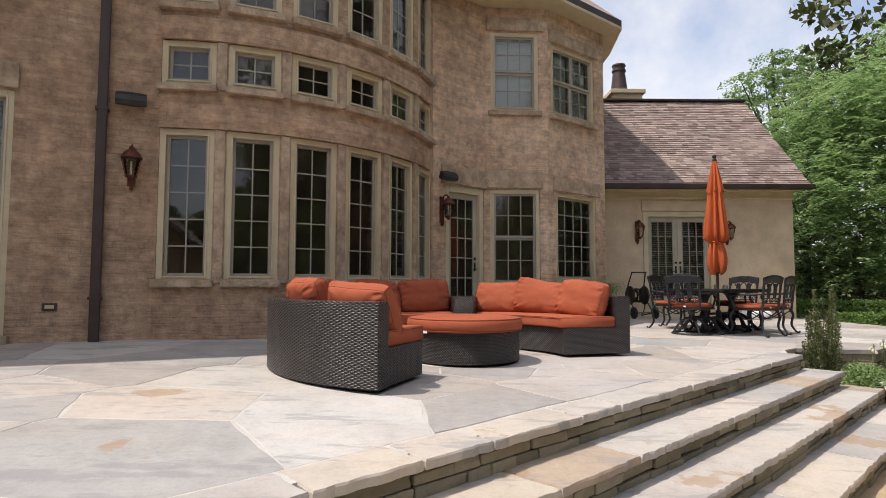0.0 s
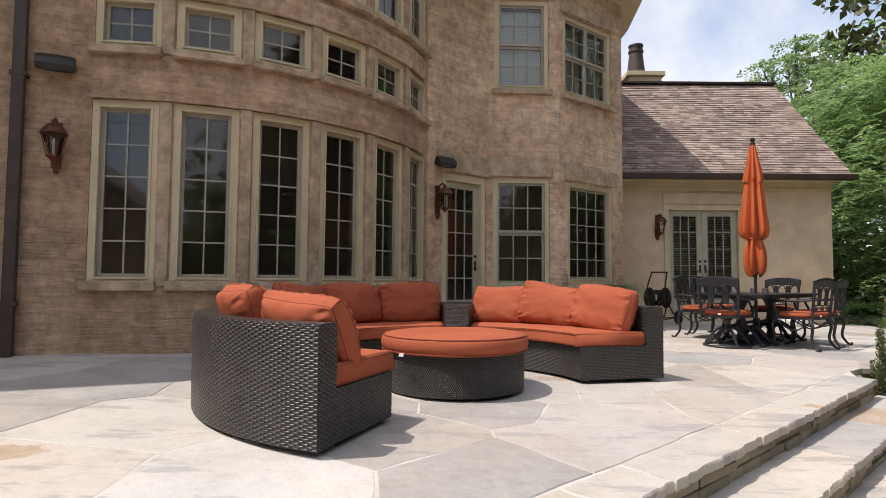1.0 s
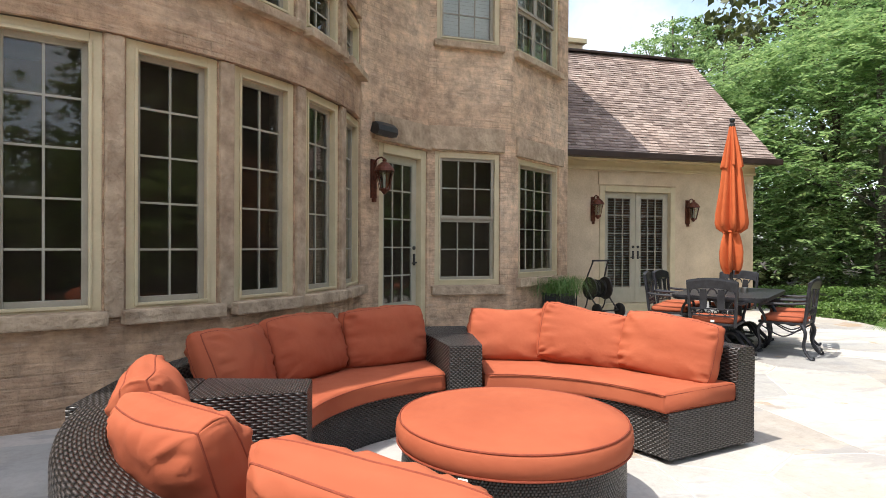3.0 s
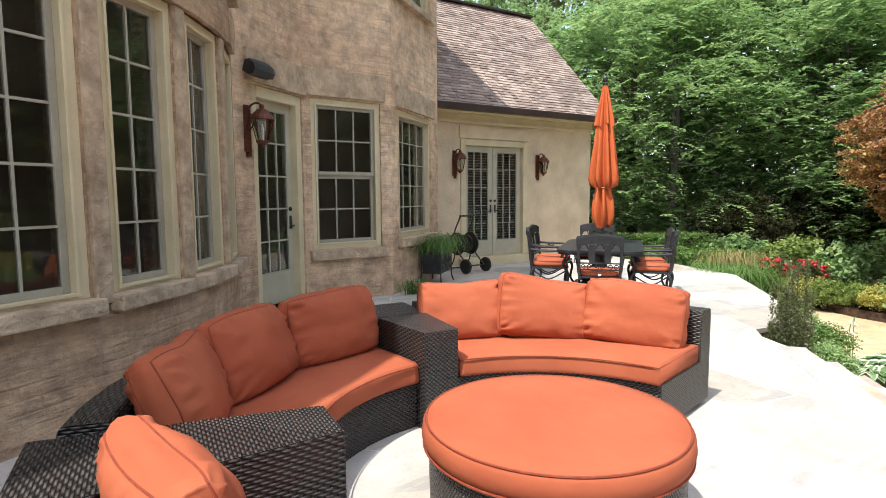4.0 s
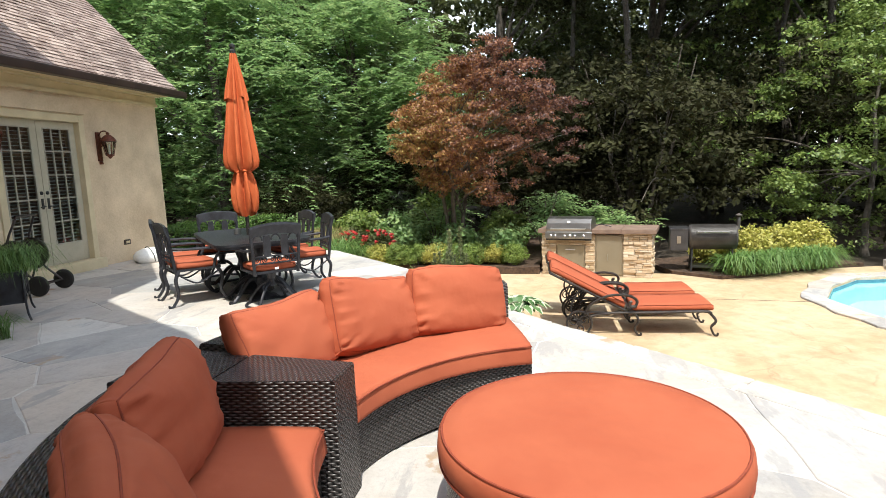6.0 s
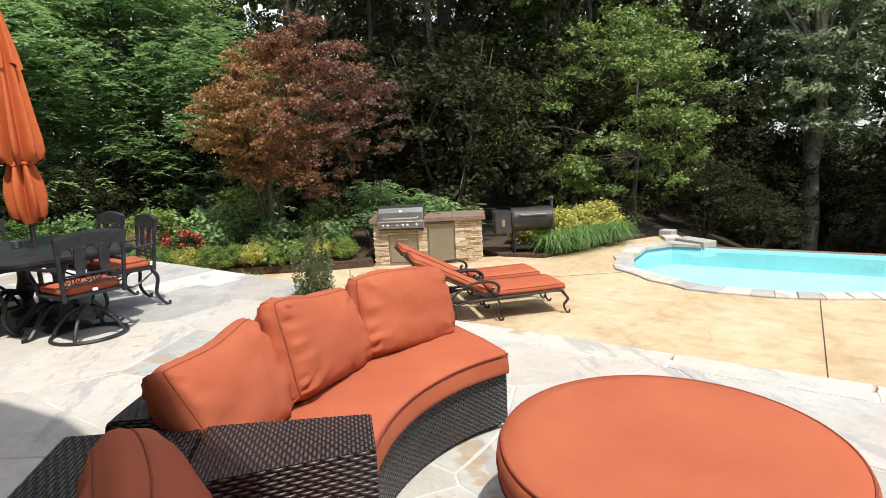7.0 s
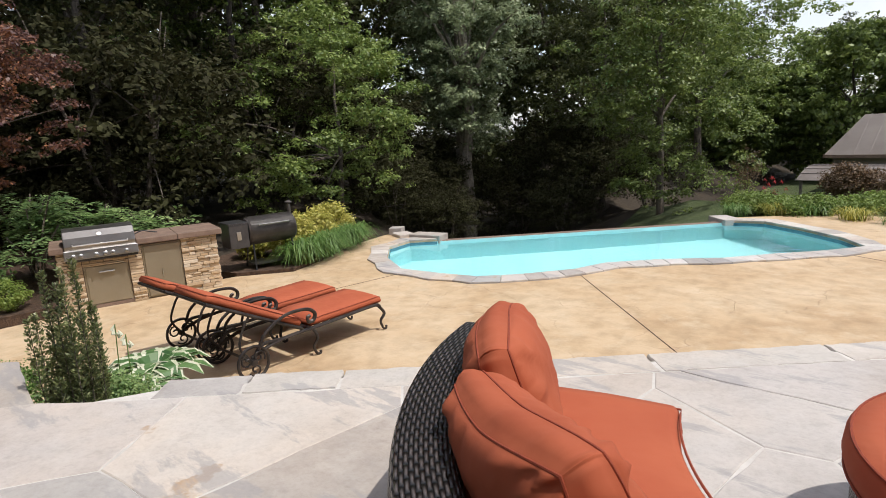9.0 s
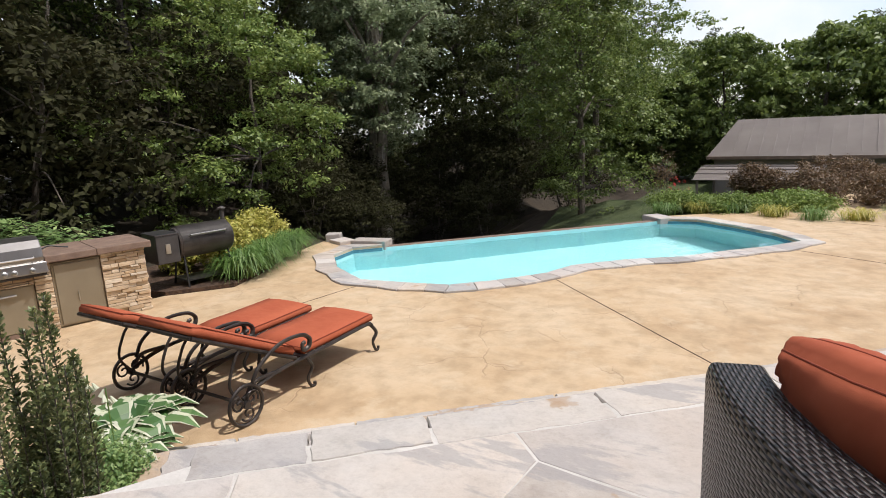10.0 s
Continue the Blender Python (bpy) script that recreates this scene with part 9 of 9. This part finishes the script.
        grass_tuft(9.25 + 0.75 * t + 0.1 * math.sin(k * 2.1), 2.65 - 1.75 * t, -0.68, "strap-leaved green clump at the deck's edge", 130 + k, 300, 0.22, 0.55, 0.016, arch=0.95, name="daylily_clump", group="daylily clumps by the deck")
    x, y, z = PLANTER_TOP
    g = grass_tuft(x, y, z - 0.02, "arching green grass in the planter", 140, 560, 0.46, 0.52, 0.008, arch=1.25, name="potted_grass")
    g.matrix_world = pose(x, y, z - 0.02, 0, 0, 42) @ Matrix.Diagonal((1.0, 0.7, 0.85, 1))
    grass_tuft(2.55, 11.15, patio_z(2.5, 11.1), "small dark grass tuft at the foot of the bay", 141, 120, 0.12, 0.3, 0.008, name="grass_tuft")
    # shrubs round the pool's far end
    for k, (x, y, rx, h, mt) in enumerate(((3.3, -6.6, 0.9, 0.42, 0), (4.4, -6.9, 0.8, 0.5, 0), (2.0, -7.2, 1.0, 0.45, 0), (1.6, -9.0, 1.0, 0.85, 1), (0.2, -8.2, 1.2, 0.9, 1), (-1.4, -8.6, 1.3, 1.0, 1), (2.9, -9.2, 0.75, 0.95, 1), (-3.0, -8.2, 1.3, 1.1, 1), (0.8, -11.0, 1.4, 1.1, 1))):
        gz = ground_z(x, y)
        shrub(x, y, gz, rx, rx * 0.8, h, (M_LEAF_JUNIPER, M_LEAF_RUST)[mt], ("spreading green juniper beside the pool deck", "loose rusty-leaved shrub beyond the deck")[mt], 150 + k, leaf=0.06, clumps=120, per=84, cr=0.2, name=("juniper", "rusty_shrub")[mt], group="shrubs beyond the pool")
    for k in range(9):
        x, y = 4.6 - 0.75 * k, -5.75 - 0.45 * math.sin(k * 1.1) - 0.05 * k
        grass_tuft(x, y, DECK_Z - 0.05, "pale variegated grass clump edging the deck", 170 + k, 180, 0.25, 0.42, 0.014, M_LEAF_GOLD if k % 2 else M_LEAF_BLADE, arch=0.9, name="liriope_clump", group="grass clumps edging the deck")
    shrub(5.3, -9.6, ground_z(5.3, -9.6), 0.5, 0.5, 1.5, M_LEAF_RUST, "thin twiggy reddish shrub beyond the pool", 165, leaf=0.05, clumps=40, per=26, cr=0.16, name="twiggy_shrub", hollow=0.1)
    rng = np.random.default_rng(180)
    b = root("crape_myrtle", pose(5.6, -13.6, ground_z(5.6, -13.6) - 0.5), "bush with red blossom near the shed", "shrub")
    pts = crown_points(rng, 46, 0.6, 0.6, 0.3, 2.0, hollow=0.1)
    ob = new("foliage", cloud_mesh("foliage", pts, np.full(46, 0.2), 34, 0.08, 0.6, rng, M_LEAF_RUST)); ob.parent = b
    pts = crown_points(rng, 11, 0.55, 0.55, 1.5, 2.4)
    bloom = cloud_mesh("bloom", [(0, 0, 0)], [0.10], 15, 0.06, 0.8, rng, M_BLOOM)
    for q in pts:
        ob = new("bloom", bloom)
        ob.location = q
        ob.parent = b


def build_shed():
    # long low outbuilding beyond the garden
    yaw = -4.0
    m = pose(6.0, -25.0, 0, 0, 0, yaw)
    s = root("outbuilding", m, "long low outbuilding with a pale metal roof", "building")
    z0, ze, zr, L = -1.6, -0.62, 1.2, 26.0
    bm = bmesh.new()
    box(bm, -L, -0.3, -6.6, -0.35, z0 - 1.6, ze + 0.02)
    part("wall", bm, M_SHED_WALL, s, "grey board wall")
    bm = bmesh.new()
    a = [(0, 0, ze), (-L, 0, ze), (-L, -3.3, zr), (-0.9, -3.3, zr)]
    b = [(0, -6.6, ze), (-L, -6.6, ze), (-L, -3.3, zr), (-0.9, -3.3, zr)]
    for q in (a, b):
        bm.faces.new([bm.verts.new(p) for p in q])
    bm.faces.new([bm.verts.new(p) for p in ((0, 0, ze), (-0.9, -3.3, zr), (0, -6.6, ze))])
    bmesh.ops.solidify(bm, geom=list(bm.faces), thickness=0.08)
    bmesh.ops.recalc_face_normals(bm, faces=list(bm.faces))
    rf = part("roof", bm, M_SHED_ROOF, s, "pale brown metal roof")
    for k in range(40):
        bm = bmesh.new()
        x = -1.2 - 0.6 * k
        tube(bm, [(x, 0.0, ze + 0.05), (x, -3.28, zr + 0.045)], 0.012, 4)
        part("seam", bm, M_SHED_ROOF, rf)
    bm = bmesh.new()
    box(bm, -L, 0.02, -0.1, 0.06, ze - 0.14, ze + 0.01)
    part("fascia", bm, M_CAP, s)
    for x in (-5.5, -9.5, -14.0):
        bm = bmesh.new()
        box(bm, x - 1.4, x + 1.4, -0.38, -0.32, ze - 1.4, ze - 0.3)
        part("shutter_door", bm, M_CAP, s, "dark brown door")
    gz = ground_z(3.6, -17.5)
    c = root("arched_shelter", pose(3.6, -18.2, gz, 0, 0, -4), "low barrel-roofed shelter of ribbed metal on posts", "shelter")
    top = -0.60 - gz
    ends = [(-1.9 + 3.8 * i / 14, top - 0.42 * abs(-1 + 2 * i / 14) ** 2.0) for i in range(15)]
    bm = bmesh.new()
    rows = [[bm.verts.new((x, y, z)) for x in (-2.6, 1.75)] for y, z in ends]
    for p, q in zip(rows, rows[1:]):
        bm.faces.new((p[0], p[1], q[1], q[0]))
    bmesh.ops.solidify(bm, geom=list(bm.faces), thickness=0.05)
    bmesh.ops.recalc_face_normals(bm, faces=list(bm.faces))
    rf = part("roof", bm, M_SHED_ROOF, c)
    for y, z in ends[::2]:
        bm = bmesh.new()
        tube(bm, [(-2.62, y, z + 0.02), (1.77, y, z + 0.02)], 0.02, 5)
        part("rib", bm, M_SHED_ROOF, rf)
    for x in (-2.4, -0.5, 1.6):
        for y in (-1.75, 1.75):
            bm = bmesh.new()
            tube(bm, [(x, y, -0.1), (x, y, top - 0.40)], 0.06, 6)
            part("post", bm, M_SHED_WALL, c)


def build_mirrored_wing():
    """A gabled wing across the court, seen only as a reflection."""
    x0, x1, xr, y0, y1, ze, zr = -15.0, -4.3, -9.2, -12.0, -3.2, 3.0, 7.0
    w = root("gabled_wing", pose(0, 0, DECK_Z - 0.05), "gabled house wing mirrored in the tower panes", "house wing", kind="structure")
    bm = bmesh.new()
    prof = [(x0 + 0.4, 0.0), (x1 - 0.4, 0.0), (x1 - 0.4, ze), (xr, zr - 0.1), (x0 + 0.4, ze)]
    a, b = [bm.verts.new((x, y0 + 0.3, z)) for x, z in prof], [bm.verts.new((x, y1 - 0.3, z)) for x, z in prof]
    bm.faces.new(a[::-1]); bm.faces.new(b)
    for i in range(5):
        bm.faces.new((a[i], a[(i + 1) % 5], b[(i + 1) % 5], b[i]))
    bmesh.ops.recalc_face_normals(bm, faces=list(bm.faces))
    part("wall", bm, M_BAND, w)
    for xe in (x0, x1):
        bm = bmesh.new()
        q = [(xe, y0, ze - 0.25), (xe, y1, ze - 0.25), (xr, y1, zr), (xr, y0, zr)]
        bm.faces.new([bm.verts.new(v) for v in q])
        r = bmesh.ops.extrude_face_region(bm, geom=list(bm.faces))
        bmesh.ops.translate(bm, vec=(0, 0, 0.14), verts=[e for e in r["geom"] if isinstance(e, bmesh.types.BMVert)])
        bmesh.ops.recalc_face_normals(bm, faces=list(bm.faces))
        part("roof_slope", bm, M_ROOF, w)
    # unseen wall, added to block western sky light from the long left wall
    bm = bmesh.new()
    box(bm, -9.75, -9.5, y1, 4.5, 0.0, 7.1)
    tagged(obj("wall_sky_block", bm, M_STUCCO), "plain unseen wall added to keep sky light off the left wall", "wall", kind="structure")


build_mirrored_wing()
build_woods()
far_woods()
build_garden()
build_shed()

# ---- stone pieces of the patio, last ----
build_patio()
build_steps()
build_beds()
